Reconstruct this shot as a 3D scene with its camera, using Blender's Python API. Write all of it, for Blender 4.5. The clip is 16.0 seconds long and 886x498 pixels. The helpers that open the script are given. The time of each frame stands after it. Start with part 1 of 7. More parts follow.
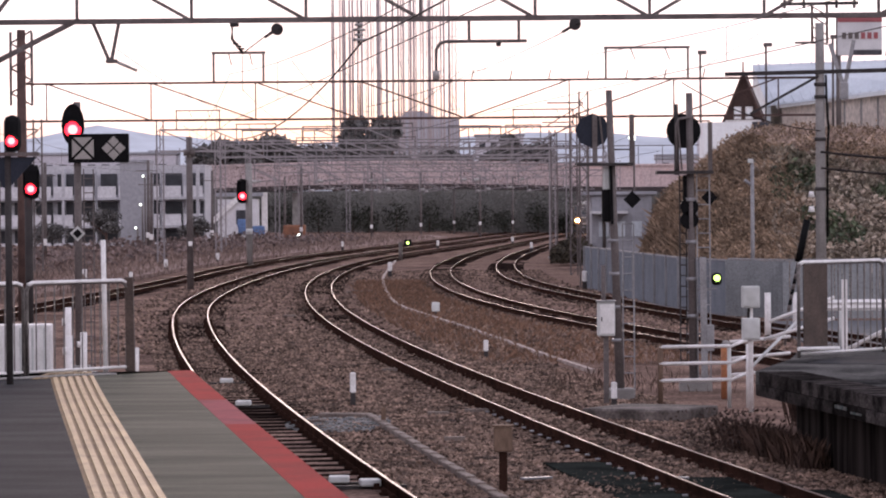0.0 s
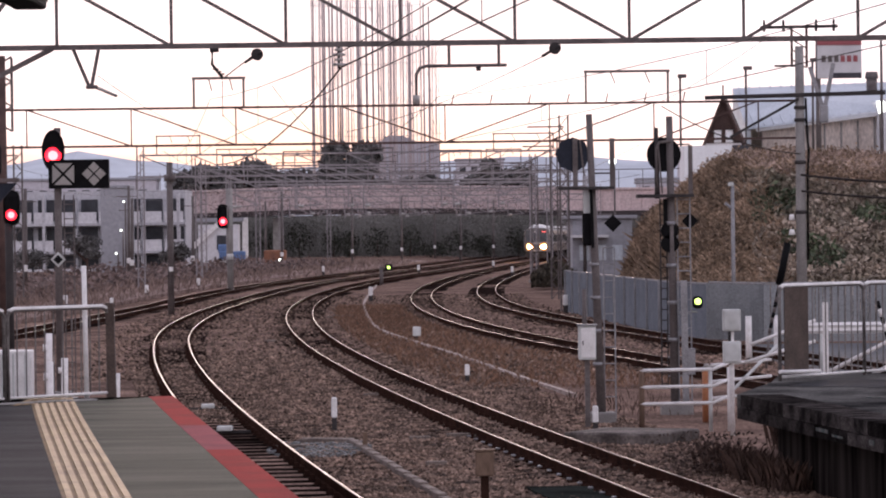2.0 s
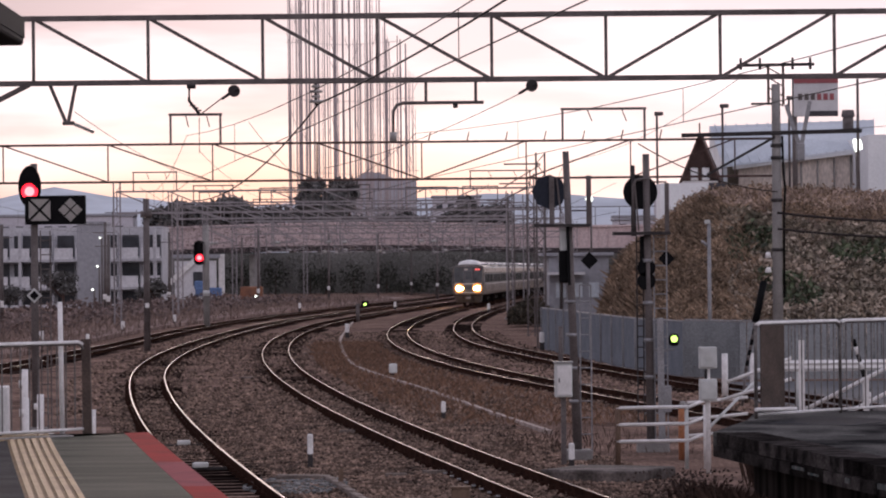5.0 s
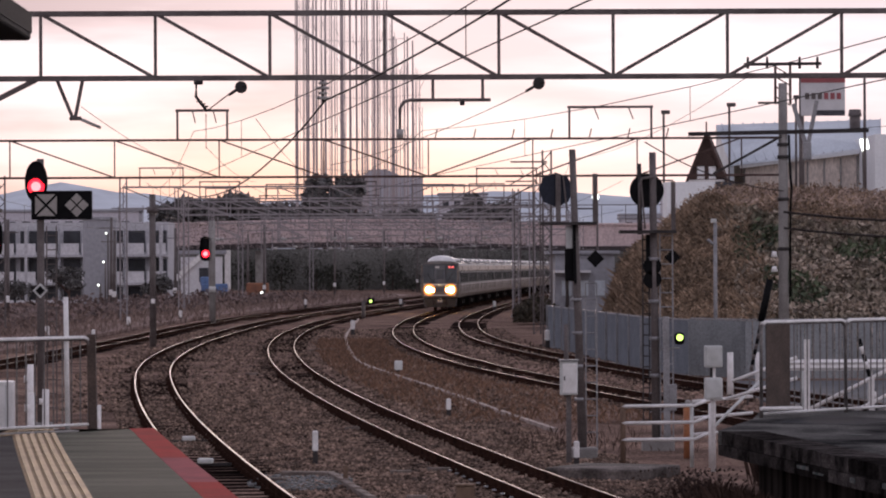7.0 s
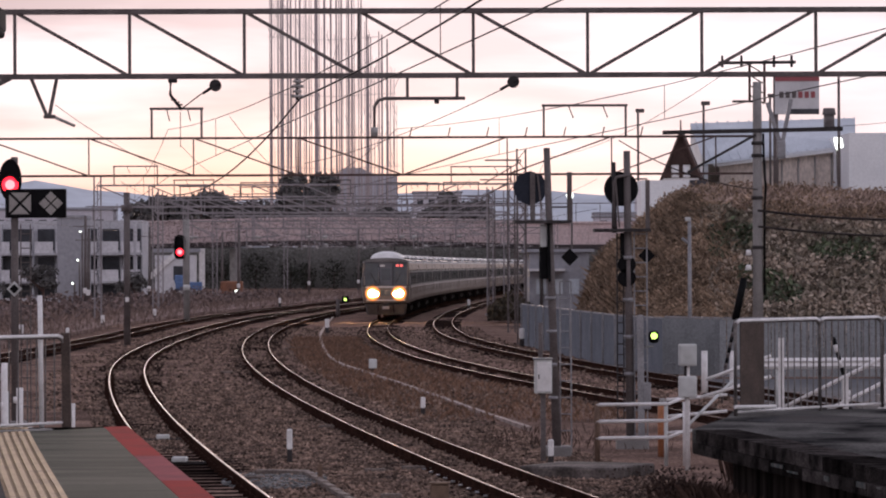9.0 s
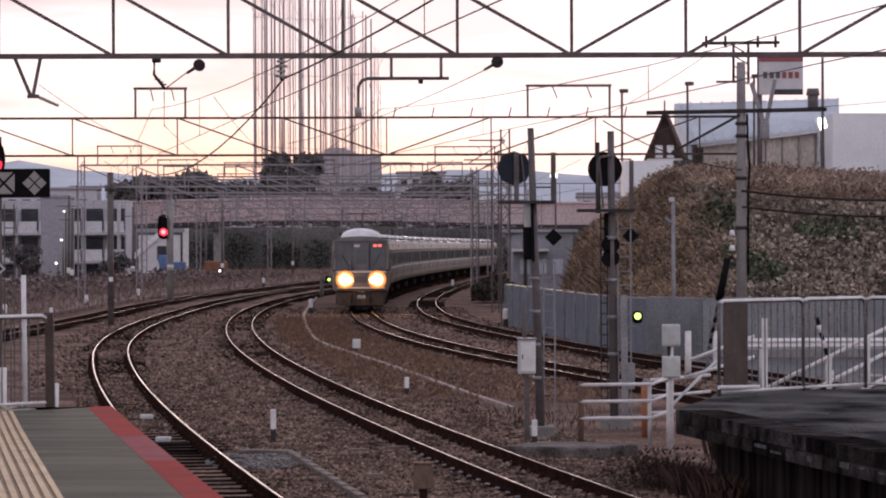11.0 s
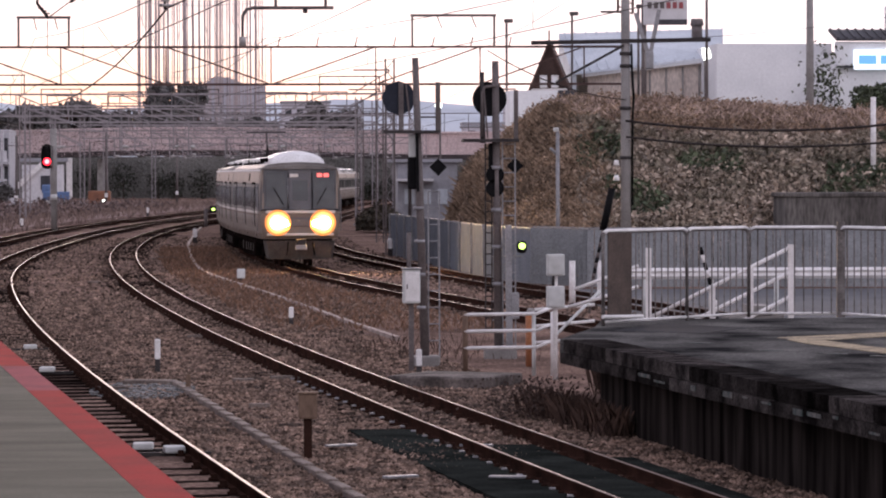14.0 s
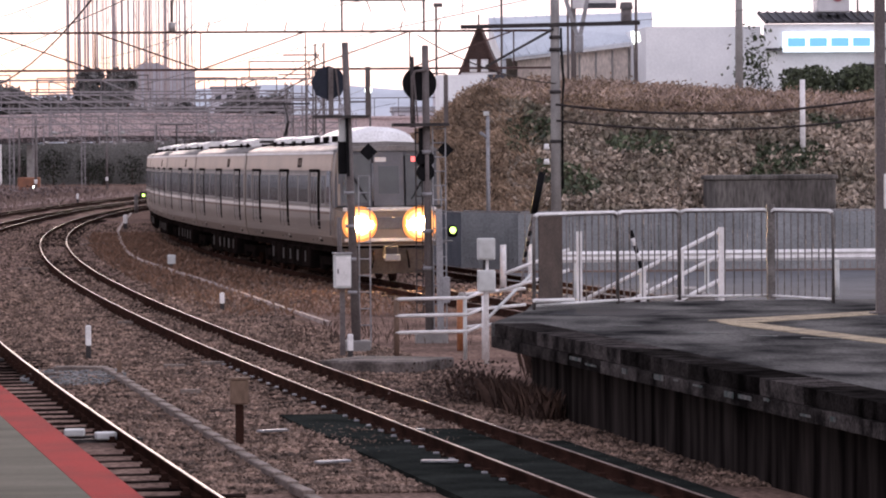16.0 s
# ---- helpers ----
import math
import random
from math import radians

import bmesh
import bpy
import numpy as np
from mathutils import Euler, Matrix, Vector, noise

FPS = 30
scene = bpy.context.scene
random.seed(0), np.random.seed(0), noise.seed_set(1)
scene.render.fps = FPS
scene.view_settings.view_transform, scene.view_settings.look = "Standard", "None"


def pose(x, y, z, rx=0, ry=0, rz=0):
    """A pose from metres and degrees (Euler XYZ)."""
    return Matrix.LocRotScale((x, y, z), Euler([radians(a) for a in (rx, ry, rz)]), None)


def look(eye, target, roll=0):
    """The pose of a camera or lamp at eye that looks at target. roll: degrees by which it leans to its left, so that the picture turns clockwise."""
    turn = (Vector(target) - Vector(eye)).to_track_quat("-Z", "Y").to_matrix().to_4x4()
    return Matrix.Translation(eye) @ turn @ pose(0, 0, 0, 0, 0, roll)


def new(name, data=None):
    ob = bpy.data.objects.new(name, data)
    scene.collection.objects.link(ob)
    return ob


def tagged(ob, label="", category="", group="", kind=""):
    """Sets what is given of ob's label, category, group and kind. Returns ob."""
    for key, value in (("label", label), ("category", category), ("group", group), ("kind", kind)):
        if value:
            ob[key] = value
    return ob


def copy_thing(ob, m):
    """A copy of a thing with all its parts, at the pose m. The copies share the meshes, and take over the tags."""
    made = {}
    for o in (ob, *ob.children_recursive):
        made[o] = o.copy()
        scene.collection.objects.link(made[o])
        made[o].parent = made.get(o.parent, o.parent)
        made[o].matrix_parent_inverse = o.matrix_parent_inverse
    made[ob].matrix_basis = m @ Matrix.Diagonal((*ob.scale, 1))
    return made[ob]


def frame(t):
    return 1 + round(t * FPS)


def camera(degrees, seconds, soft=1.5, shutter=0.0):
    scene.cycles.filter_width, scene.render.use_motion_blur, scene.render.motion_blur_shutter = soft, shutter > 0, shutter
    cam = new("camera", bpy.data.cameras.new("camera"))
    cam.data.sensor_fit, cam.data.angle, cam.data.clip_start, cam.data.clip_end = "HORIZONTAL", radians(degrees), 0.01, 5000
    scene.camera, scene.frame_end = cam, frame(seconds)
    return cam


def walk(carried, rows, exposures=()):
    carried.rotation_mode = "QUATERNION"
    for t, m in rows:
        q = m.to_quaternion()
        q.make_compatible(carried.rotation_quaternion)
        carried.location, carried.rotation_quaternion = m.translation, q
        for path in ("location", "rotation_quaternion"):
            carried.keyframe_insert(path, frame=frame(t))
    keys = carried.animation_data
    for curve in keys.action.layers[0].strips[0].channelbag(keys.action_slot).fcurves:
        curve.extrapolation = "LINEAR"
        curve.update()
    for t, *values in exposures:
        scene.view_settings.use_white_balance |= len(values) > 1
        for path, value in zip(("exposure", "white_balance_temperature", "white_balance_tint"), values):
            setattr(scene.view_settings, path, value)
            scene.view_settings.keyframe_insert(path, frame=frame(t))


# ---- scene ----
EYE = 3.3            # metres of the eye over the rail heads
DEPTH = 1.45         # full depth over the depth of the plan's y below
cam = camera(14.0, 16.0, soft=2.0)
# seconds, yaw, pitch, lean of the hand-held camera on its spot
TURNS = [
    (0.0, -0.000, -0.924, 0.500),
    (0.5, -0.109, -0.721, 0.572),
    (1.0, -0.251, -0.588, 0.637),
    (1.5, -0.331, -0.498, 0.721),
    (2.0, -0.448, -0.366, 0.724),
    (2.5, -0.638, -0.206, 0.767),
    (3.0, -0.894, 0.068, 0.788),
    (3.5, -1.094, 0.354, 0.762),
    (4.0, -1.096, 0.478, 0.709),
    (6.5, -0.871, 0.470, 0.334),
    (7.0, -0.858, 0.418, 0.269),
    (7.5, -0.891, 0.405, 0.344),
    (8.0, -1.199, 0.465, 0.336),
    (8.5, -1.348, 0.437, 0.285),
    (9.0, -1.447, 0.378, 0.254),
    (11.5, -2.109, -0.323, 0.199),
    (12.0, -2.579, -0.625, 0.198),
    (12.5, -3.121, -0.919, 0.160),
    (13.0, -3.634, -1.201, 0.110),
    (13.5, -4.032, -1.458, 0.108),
    (14.0, -4.470, -1.706, 0.174),
    (14.5, -4.941, -1.791, 0.441),
    (15.0, -5.212, -1.844, 0.619),
    (15.5, -5.406, -1.909, 0.622),
    (16.0, -6.062, -2.073, 0.475),
]


def camera_pose(yaw, pitch, lean):
    return pose(0, 0, EYE, 90 + pitch / DEPTH, 0, yaw / DEPTH) @ pose(0, 0, 0, 0, 0, -lean)


walk(cam, [(t, camera_pose(a, b, c)) for t, a, b, c in TURNS], [(t, e, 6500, 16) for t, e in ((0.0, 1.16), (2.0, 0.98), (4.0, 0.68), (7.0, 0.48), (9.0, 0.50), (12.5, 0.82), (14.5, 1.12), (16.0, 1.30))])

# ---- world and light: a dusk sky, brightest over the set sun ----
world = bpy.data.worlds.new("dusk")
scene.world = world
world.use_nodes = True
SUN_YAW, SUN_UP = 2.0 / DEPTH, 2.5


def build_world():
    nt = world.node_tree
    nd, ln = nt.nodes, nt.links
    nd.clear()
    out = nd.new("ShaderNodeOutputWorld")
    add = nd.new("ShaderNodeAddShader")
    sky = nd.new("ShaderNodeTexSky")
    sky.sky_type, sky.sun_disc = "NISHITA", False
    sky.sun_elevation, sky.sun_rotation = radians(SUN_UP), radians(-SUN_YAW)
    b1, b2 = nd.new("ShaderNodeBackground"), nd.new("ShaderNodeBackground")
    b1.inputs[1].default_value = 0.006
    ln.new(sky.outputs[0], b1.inputs[0])
    tc = nd.new("ShaderNodeTexCoord")
    sep = nd.new("ShaderNodeSeparateXYZ")
    ln.new(tc.outputs["Generated"], sep.inputs[0])

    def m(op, a, b=None, clamp=False):
        n = nd.new("ShaderNodeMath")
        n.operation, n.use_clamp = op, clamp
        for k, v in enumerate((a, b)):
            if v is None:
                continue
            if isinstance(v, (int, float)):
                n.inputs[k].default_value = v
            else:
                ln.new(v, n.inputs[k])
        return n.outputs[0]

    def mix(f, a, b):
        n = nd.new("ShaderNodeMix")
        n.data_type = "RGBA"
        ln.new(f, n.inputs[0])
        for k, v in ((6, a), (7, b)):
            if isinstance(v, tuple):
                n.inputs[k].default_value = (*v, 1)
            else:
                ln.new(v, n.inputs[k])
        return n.outputs[2]

    x, y, z = sep.outputs
    up = m("MAXIMUM", z, 0.0)
    low = m("POWER", m("SUBTRACT", 1.0, up), 2.2)
    west = m("ADD", m("MULTIPLY", y, -0.28), 1.20)
    glow = m("MULTIPLY", low, m("POWER", west, 2.0))
    base = mix(glow, (0.34, 0.36, 0.45), (1.02, 0.96, 1.01))
    # thin cloud bands, long across and flat
    mp = nd.new("ShaderNodeMapping")
    mp.inputs["Scale"].default_value = (5.8, 4.0, 35.0)
    ln.new(tc.outputs["Generated"], mp.inputs[0])
    nz = nd.new("ShaderNodeTexNoise")
    nz.inputs["Scale"].default_value, nz.inputs["Detail"].default_value = 1.6, 5.0
    ln.new(mp.outputs[0], nz.inputs["Vector"])
    ramp = nd.new("ShaderNodeValToRGB")
    ramp.color_ramp.elements[0].position, ramp.color_ramp.elements[1].position = 0.39, 0.62
    ln.new(nz.outputs[0], ramp.inputs[0])
    # a bank of grey-lilac cloud to the south-west
    bank_ = m("MULTIPLY", m("SUBTRACT", -0.012, x), 8.0, True)
    thick = m("ADD", m("MULTIPLY", bank_, 0.40), 0.52)
    cloudy = m("ADD", m("MULTIPLY", ramp.outputs[0], thick), m("MULTIPLY", bank_, 0.24), True)
    base = mix(cloudy, base, (0.39, 0.365, 0.43))
    # warm band low over the place where the sun went down
    dx = m("ADD", x, math.sin(radians(SUN_YAW)))
    side = m("POWER", 2.718, m("MULTIPLY", m("MULTIPLY", dx, dx), -126.0))
    dz = m("SUBTRACT", z, 0.021)
    band = m("POWER", 2.718, m("MULTIPLY", m("MULTIPLY", dz, dz), -3150.0))
    front = m("GREATER_THAN", y, 0.0)
    warm = m("MULTIPLY", m("MULTIPLY", m("MULTIPLY", side, band), front), 0.72)
    base = mix(warm, base, (0.84, 0.53, 0.41))
    ln.new(base, b2.inputs[0])
    b2.inputs[1].default_value = 0.92
    ln.new(b1.outputs[0], add.inputs[0])
    ln.new(b2.outputs[0], add.inputs[1])
    ln.new(add.outputs[0], out.inputs[0])


build_world()
sun = new("sun", bpy.data.lights.new("sun", "SUN"))
sun.data.energy, sun.data.angle, sun.data.color = 0.5, radians(14), (1.0, 0.80, 0.70)
sun.matrix_world = look((0, 0, 0), (math.sin(radians(SUN_YAW)), -math.cos(radians(SUN_YAW)), -math.tan(radians(6.0))))

# ---- materials ----
MATS = {}


def mat(name, c1, c2=None, rough=0.8, metal=0.0, scale=1.5, fine=25.0, bump=0.15, wear=0.35, glow=0.0, stretch=(1, 1, 1), island=0.0, rand=0.0, spec=0.22):
    """A procedural surface: two tones by a broad noise, grain and relief by a fine one."""
    if name in MATS:
        return MATS[name]
    ma = bpy.data.materials.new(name)
    MATS[name] = ma
    ma.use_nodes = True
    nt = ma.node_tree
    nd, ln = nt.nodes, nt.links
    bs = nd["Principled BSDF"]
    c2 = c2 or tuple(v * 0.6 for v in c1)
    tc = nd.new("ShaderNodeTexCoord")
    mp = nd.new("ShaderNodeMapping")
    mp.inputs["Scale"].default_value = stretch
    ln.new(tc.outputs["Object"], mp.inputs[0])
    n1, n2 = nd.new("ShaderNodeTexNoise"), nd.new("ShaderNodeTexNoise")
    n1.inputs["Scale"].default_value, n1.inputs["Detail"].default_value = scale, 5.0
    n2.inputs["Scale"].default_value, n2.inputs["Detail"].default_value = fine, 3.0
    ln.new(mp.outputs[0], n1.inputs["Vector"])
    ln.new(mp.outputs[0], n2.inputs["Vector"])
    r = nd.new("ShaderNodeValToRGB")
    r.color_ramp.elements[0].position, r.color_ramp.elements[1].position = 0.36, 0.66
    r.color_ramp.elements[0].color, r.color_ramp.elements[1].color = (*c1, 1), (*c2, 1)
    ln.new(n1.outputs[0], r.inputs[0])
    mx = nd.new("ShaderNodeMix")
    mx.data_type, mx.blend_type = "RGBA", "MULTIPLY"
    mx.inputs[0].default_value = wear
    ln.new(r.outputs[0], mx.inputs[6])
    g = nd.new("ShaderNodeValToRGB")
    g.color_ramp.elements[0].position, g.color_ramp.elements[1].position = 0.3, 0.7
    g.color_ramp.elements[0].color, g.color_ramp.elements[1].color = (0.25, 0.25, 0.25, 1), (1.5, 1.5, 1.5, 1)
    ln.new(n2.outputs[0], g.inputs[0])
    ln.new(g.outputs[0], mx.inputs[7])
    col = mx.outputs[2]
    if island or rand:
        src = nd.new("ShaderNodeNewGeometry").outputs["Random Per Island"] if island else nd.new("ShaderNodeObjectInfo").outputs["Random"]
        mr = nd.new("ShaderNodeMapRange")
        k = island or rand
        mr.inputs[3].default_value, mr.inputs[4].default_value = 1 - k, 1 + k
        ln.new(src, mr.inputs[0])
        hv = nd.new("ShaderNodeHueSaturation")
        ln.new(mr.outputs[0], hv.inputs["Value"])
        ln.new(col, hv.inputs["Color"])
        col = hv.outputs[0]
    ln.new(col, bs.inputs["Base Color"])
    bs.inputs["Roughness"].default_value, bs.inputs["Metallic"].default_value = rough, metal
    bs.inputs["Specular IOR Level"].default_value = spec
    if bump:
        bp = nd.new("ShaderNodeBump")
        bp.inputs["Strength"].default_value, bp.inputs["Distance"].default_value = bump, 0.02
        ln.new(n2.outputs[0], bp.inputs["Height"])
        ln.new(bp.outputs[0], bs.inputs["Normal"])
    if glow:
        bs.inputs["Emission Color"].default_value, bs.inputs["Emission Strength"].default_value = (*c1, 1), glow
    return ma


BALLAST = mat("ballast", (0.285, 0.195, 0.158), (0.118, 0.082, 0.069), 0.95, scale=0.35, fine=14, bump=0.9, wear=0.85, spec=0.0)
STONE = mat("stone", (0.280, 0.197, 0.155), (0.066, 0.052, 0.045), 0.95, scale=3, fine=40, island=0.7, spec=0.0)
RUST = mat("rail_rust", (0.050, 0.026, 0.020), (0.024, 0.014, 0.011), 0.9, scale=2, fine=60, spec=0.0)
RAILTOP = mat("rail_head_steel", (0.25, 0.205, 0.19), (0.18, 0.148, 0.138), 0.30, 0.22, scale=2, fine=30, bump=0, wear=0.15, spec=0.0)
RAILBRIGHT = mat("rail_head_lit", (0.14, 0.11, 0.10), (0.09, 0.072, 0.067), 0.16, 0.12, scale=2, fine=30, bump=0, wear=0.2, spec=0.0)
RAILDULL = mat("rail_head_dull", (0.22, 0.17, 0.15), (0.15, 0.115, 0.10), 0.34, 0.20, scale=2, fine=30, bump=0, wear=0.25, spec=0.0)
SLEEPER = mat("sleeper_wood", (0.034, 0.023, 0.020), (0.015, 0.011, 0.010), 0.95, scale=4, fine=40, rand=0.35, spec=0.0)
ASPHALT = mat("platform_asphalt", (0.096, 0.101, 0.081), (0.050, 0.053, 0.043), 0.75, scale=0.9, fine=70, bump=0.25, stretch=(0.5, 1.6, 1), spec=0.016)
DARKPAVE = mat("dark_asphalt", (0.050, 0.051, 0.055), (0.030, 0.031, 0.034), 0.8, scale=0.8, fine=70, bump=0.3, stretch=(0.5, 1.6, 1), spec=0.016)
OLDPAVE = mat("old_asphalt", (0.145, 0.141, 0.134), (0.020, 0.020, 0.021), 0.85, scale=0.8, fine=30, bump=0.5, wear=0.6, stretch=(1.0, 0.7, 1), spec=0.0)
REDPAINT = mat("red_edge_paint", (0.35, 0.050, 0.047), (0.26, 0.050, 0.047), 0.9, scale=1.6, fine=60, wear=0.3, spec=0.011)
PALERED = mat("worn_red_paint", (0.32, 0.095, 0.105), (0.24, 0.08, 0.09), 0.9, scale=1.6, fine=60, wear=0.3, spec=0.011)
YELLOW = mat("tactile_yellow", (0.36, 0.265, 0.15), (0.26, 0.19, 0.115), 0.55, scale=2.5, fine=60, wear=0.3, spec=0.016)
GROOVE = mat("tactile_groove", (0.20, 0.145, 0.085), (0.14, 0.10, 0.065), 0.7, scale=2.5, fine=60, wear=0.4, spec=0.016)
CONCRETE = mat("concrete", (0.30, 0.29, 0.28), (0.20, 0.19, 0.185), 0.9, scale=1.2, fine=40, bump=0.25)
DARKCON = mat("dark_concrete", (0.038, 0.032, 0.030), (0.006, 0.005, 0.005), 0.95, scale=3.2, fine=5, bump=0.4, wear=0.45, stretch=(2.0, 1.2, 0.14), spec=0.0)
COPING = mat("weathered_coping", (0.052, 0.046, 0.044), (0.010, 0.009, 0.009), 0.9, scale=3.0, fine=30, bump=0.5, wear=0.8, spec=0.0, rand=0.7)
FLAKE = mat("flaked_white_paint", (0.13, 0.122, 0.118), (0.025, 0.047, 0.045), 0.85, scale=6, fine=30, wear=0.7)
GALV = mat("galvanised_steel", (0.30, 0.30, 0.315), (0.22, 0.22, 0.23), 0.55, 0.35, scale=3, fine=40, bump=0.08)
DARKSTEEL = mat("dark_steel", (0.050, 0.045, 0.045), (0.030, 0.027, 0.028), 0.7, 0.1, scale=3, fine=40)
RUSTSTEEL = mat("rusty_gantry_steel", (0.115, 0.072, 0.064), (0.07, 0.046, 0.042), 0.75, 0.15, scale=2, fine=30)
GREYSTEEL = mat("grey_painted_steel", (0.15, 0.132, 0.13), (0.092, 0.078, 0.076), 0.65, 0.1, scale=2, fine=30)
# gantry steel paled in colour for the haze of distance
HAZESTEEL = mat("haze_tinted_steel", (0.30, 0.28, 0.29), (0.22, 0.205, 0.215), 0.7, 0.0, scale=2, fine=30)
WHITE = mat("white_paint", (0.78, 0.77, 0.77), (0.62, 0.61, 0.60), 0.6, scale=4, fine=40, bump=0.06, wear=0.2)
DIRTYWHITE = mat("dirty_white_paint", (0.60, 0.62, 0.62), (0.44, 0.45, 0.44), 0.75, scale=3, fine=12, bump=0.05, wear=0.18)
BLACK = mat("black_paint", (0.005, 0.005, 0.006), (0.008, 0.008, 0.009), 0.7, spec=0.08, scale=5, fine=40, bump=0.05)
NAVY = mat("navy_board_paint", (0.020, 0.025, 0.040), (0.014, 0.017, 0.028), 0.6, scale=5, fine=40, bump=0.05)
WIRE = mat("wire_dark_copper", (0.035, 0.028, 0.027), (0.022, 0.018, 0.018), 0.6, 0.3, bump=0)
CERAMIC = mat("insulator_porcelain", (0.45, 0.44, 0.43), (0.30, 0.29, 0.28), 0.3, bump=0)
ORANGE = mat("orange_paint", (0.36, 0.15, 0.07), (0.26, 0.11, 0.06), 0.6, wear=0.3)
WOOD = mat("weathered_wood", (0.19, 0.13, 0.095), (0.12, 0.08, 0.06), 0.9, scale=3, fine=25, bump=0.3, stretch=(1, 1, 0.3))
TROUGH = mat("trough_concrete", (0.22, 0.18, 0.16), (0.13, 0.105, 0.094), 0.9, scale=1.5, fine=30, wear=0.5)
MATGREEN = mat("oily_green_mat", (0.030, 0.034, 0.031), (0.012, 0.0135, 0.0125), 0.9, scale=1.2, fine=30, wear=0.5, spec=0.0)
REDLIGHT = mat("red_signal_lens", (1.0, 0.018, 0.035), (1.0, 0.03, 0.045), 0.3, glow=2.2, bump=0, wear=0)
REDCORE = mat("red_signal_core", (1.0, 0.22, 0.23), (1.0, 0.22, 0.23), 0.3, glow=1.9, bump=0, wear=0)
GREENLIGHT = mat("green_signal_lens", (0.62, 1.0, 0.18), (0.62, 1.0, 0.18), 0.3, glow=1.6, bump=0, wear=0)
# glowing tones for discs that imitate the headlights' glare, dimmer outward
GLARE_MID = mat("glare_mid", (1.0, 0.46, 0.13), (1.0, 0.46, 0.13), 0.3, glow=0.75, bump=0, wear=0)
GLARE_RIM = mat("glare_rim", (1.0, 0.36, 0.09), (1.0, 0.36, 0.09), 0.4, glow=0.26, bump=0, wear=0)
GLARE_HOT = mat("glare_hot", (1.0, 0.60, 0.22), (1.0, 0.60, 0.22), 0.3, glow=1.5, bump=0, wear=0)
HEADLIGHT = mat("headlight_lens", (1.0, 0.66, 0.30), (1.0, 0.66, 0.30), 0.2, glow=420, bump=0, wear=0)
LAMPLIGHT = mat("lamp_glass", (0.92, 1.0, 0.90), (0.92, 1.0, 0.90), 0.3, glow=2.0, bump=0, wear=0)

# ---- mesh helpers ----


def mk():
    return bmesh.new()


def tri_box(bm, c, s, turn=0.0, tilt=None):
    """A box of size s centred on c, turned about z."""
    m = Matrix.Translation(c) @ (tilt if tilt is not None else Matrix.Rotation(radians(turn), 4, "Z"))
    vs = [bm.verts.new(m @ Vector((x * s[0] / 2, y * s[1] / 2, z * s[2] / 2))) for x in (-1, 1) for y in (-1, 1) for z in (-1, 1)]
    for f in ((0, 1, 3, 2), (4, 6, 7, 5), (0, 4, 5, 1), (2, 3, 7, 6), (0, 2, 6, 4), (1, 5, 7, 3)):
        bm.faces.new([vs[k] for k in f])
    return bm


def soft_box(c, s, bev=0.01, turn=0.0, seg=2):
    bm = tri_box(mk(), c, s, turn)
    bmesh.ops.recalc_face_normals(bm, faces=bm.faces)
    bmesh.ops.bevel(bm, geom=list(bm.edges), offset=bev, segments=seg, affect="EDGES", profile=0.5)
    return bm


def rod(bm, a, b, r0, r1=None, n=8, caps=True):
    """A round or tapered bar from a to b."""
    a, b = Vector(a), Vector(b)
    r1 = r0 if r1 is None else r1
    d = (b - a).normalized()
    u = d.orthogonal().normalized()
    v = d.cross(u)
    rings = []
    for p, r in ((a, r0), (b, r1)):
        rings.append([bm.verts.new(p + r * (math.cos(2 * math.pi * k / n) * u + math.sin(2 * math.pi * k / n) * v)) for k in range(n)])
    for k in range(n):
        f = bm.faces.new((rings[0][k], rings[0][(k + 1) % n], rings[1][(k + 1) % n], rings[1][k]))
        f.smooth = n > 6
    if caps:
        bm.faces.new(rings[0][::-1])
        bm.faces.new(rings[1])
    return bm


def tube(bm, pts, r, n=6):
    """A round bar bent along points."""
    pts = [Vector(p) for p in pts]
    rings = []
    for i, p in enumerate(pts):
        d = (pts[min(i + 1, len(pts) - 1)] - pts[max(i - 1, 0)]).normalized()
        side = d.cross(Vector((0, 0, 1)))
        side = side.normalized() if side.length > 1e-4 else Vector((1, 0, 0))
        up = side.cross(d)
        rings.append([bm.verts.new(p + r * (math.cos(2 * math.pi * k / n) * side + math.sin(2 * math.pi * k / n) * up)) for k in range(n)])
    for a, b in zip(rings, rings[1:]):
        for k in range(n):
            f = bm.faces.new((a[k], a[(k + 1) % n], b[(k + 1) % n], b[k]))
            f.smooth = True
    bm.faces.new(rings[0][::-1])
    bm.faces.new(rings[-1])
    return bm


def bar(bm, a, b, w, h):
    """A square bar from a to b."""
    a, b = Vector(a), Vector(b)
    d = b - a
    q = d.to_track_quat("X", "Z").to_matrix().to_4x4()
    return tri_box(bm, (a + b) / 2, (d.length, w, h), tilt=q)


def slab(bm, outline, z0, z1):
    """A plate over an outline of (x, y), counter-clockwise."""
    lo = [bm.verts.new((x, y, z0)) for x, y in outline]
    hi = [bm.verts.new((x, y, z1)) for x, y in outline]
    n = len(outline)
    bm.faces.new(hi)
    bm.faces.new(lo[::-1])
    for k in range(n):
        bm.faces.new((lo[k], lo[(k + 1) % n], hi[(k + 1) % n], hi[k]))
    return bm


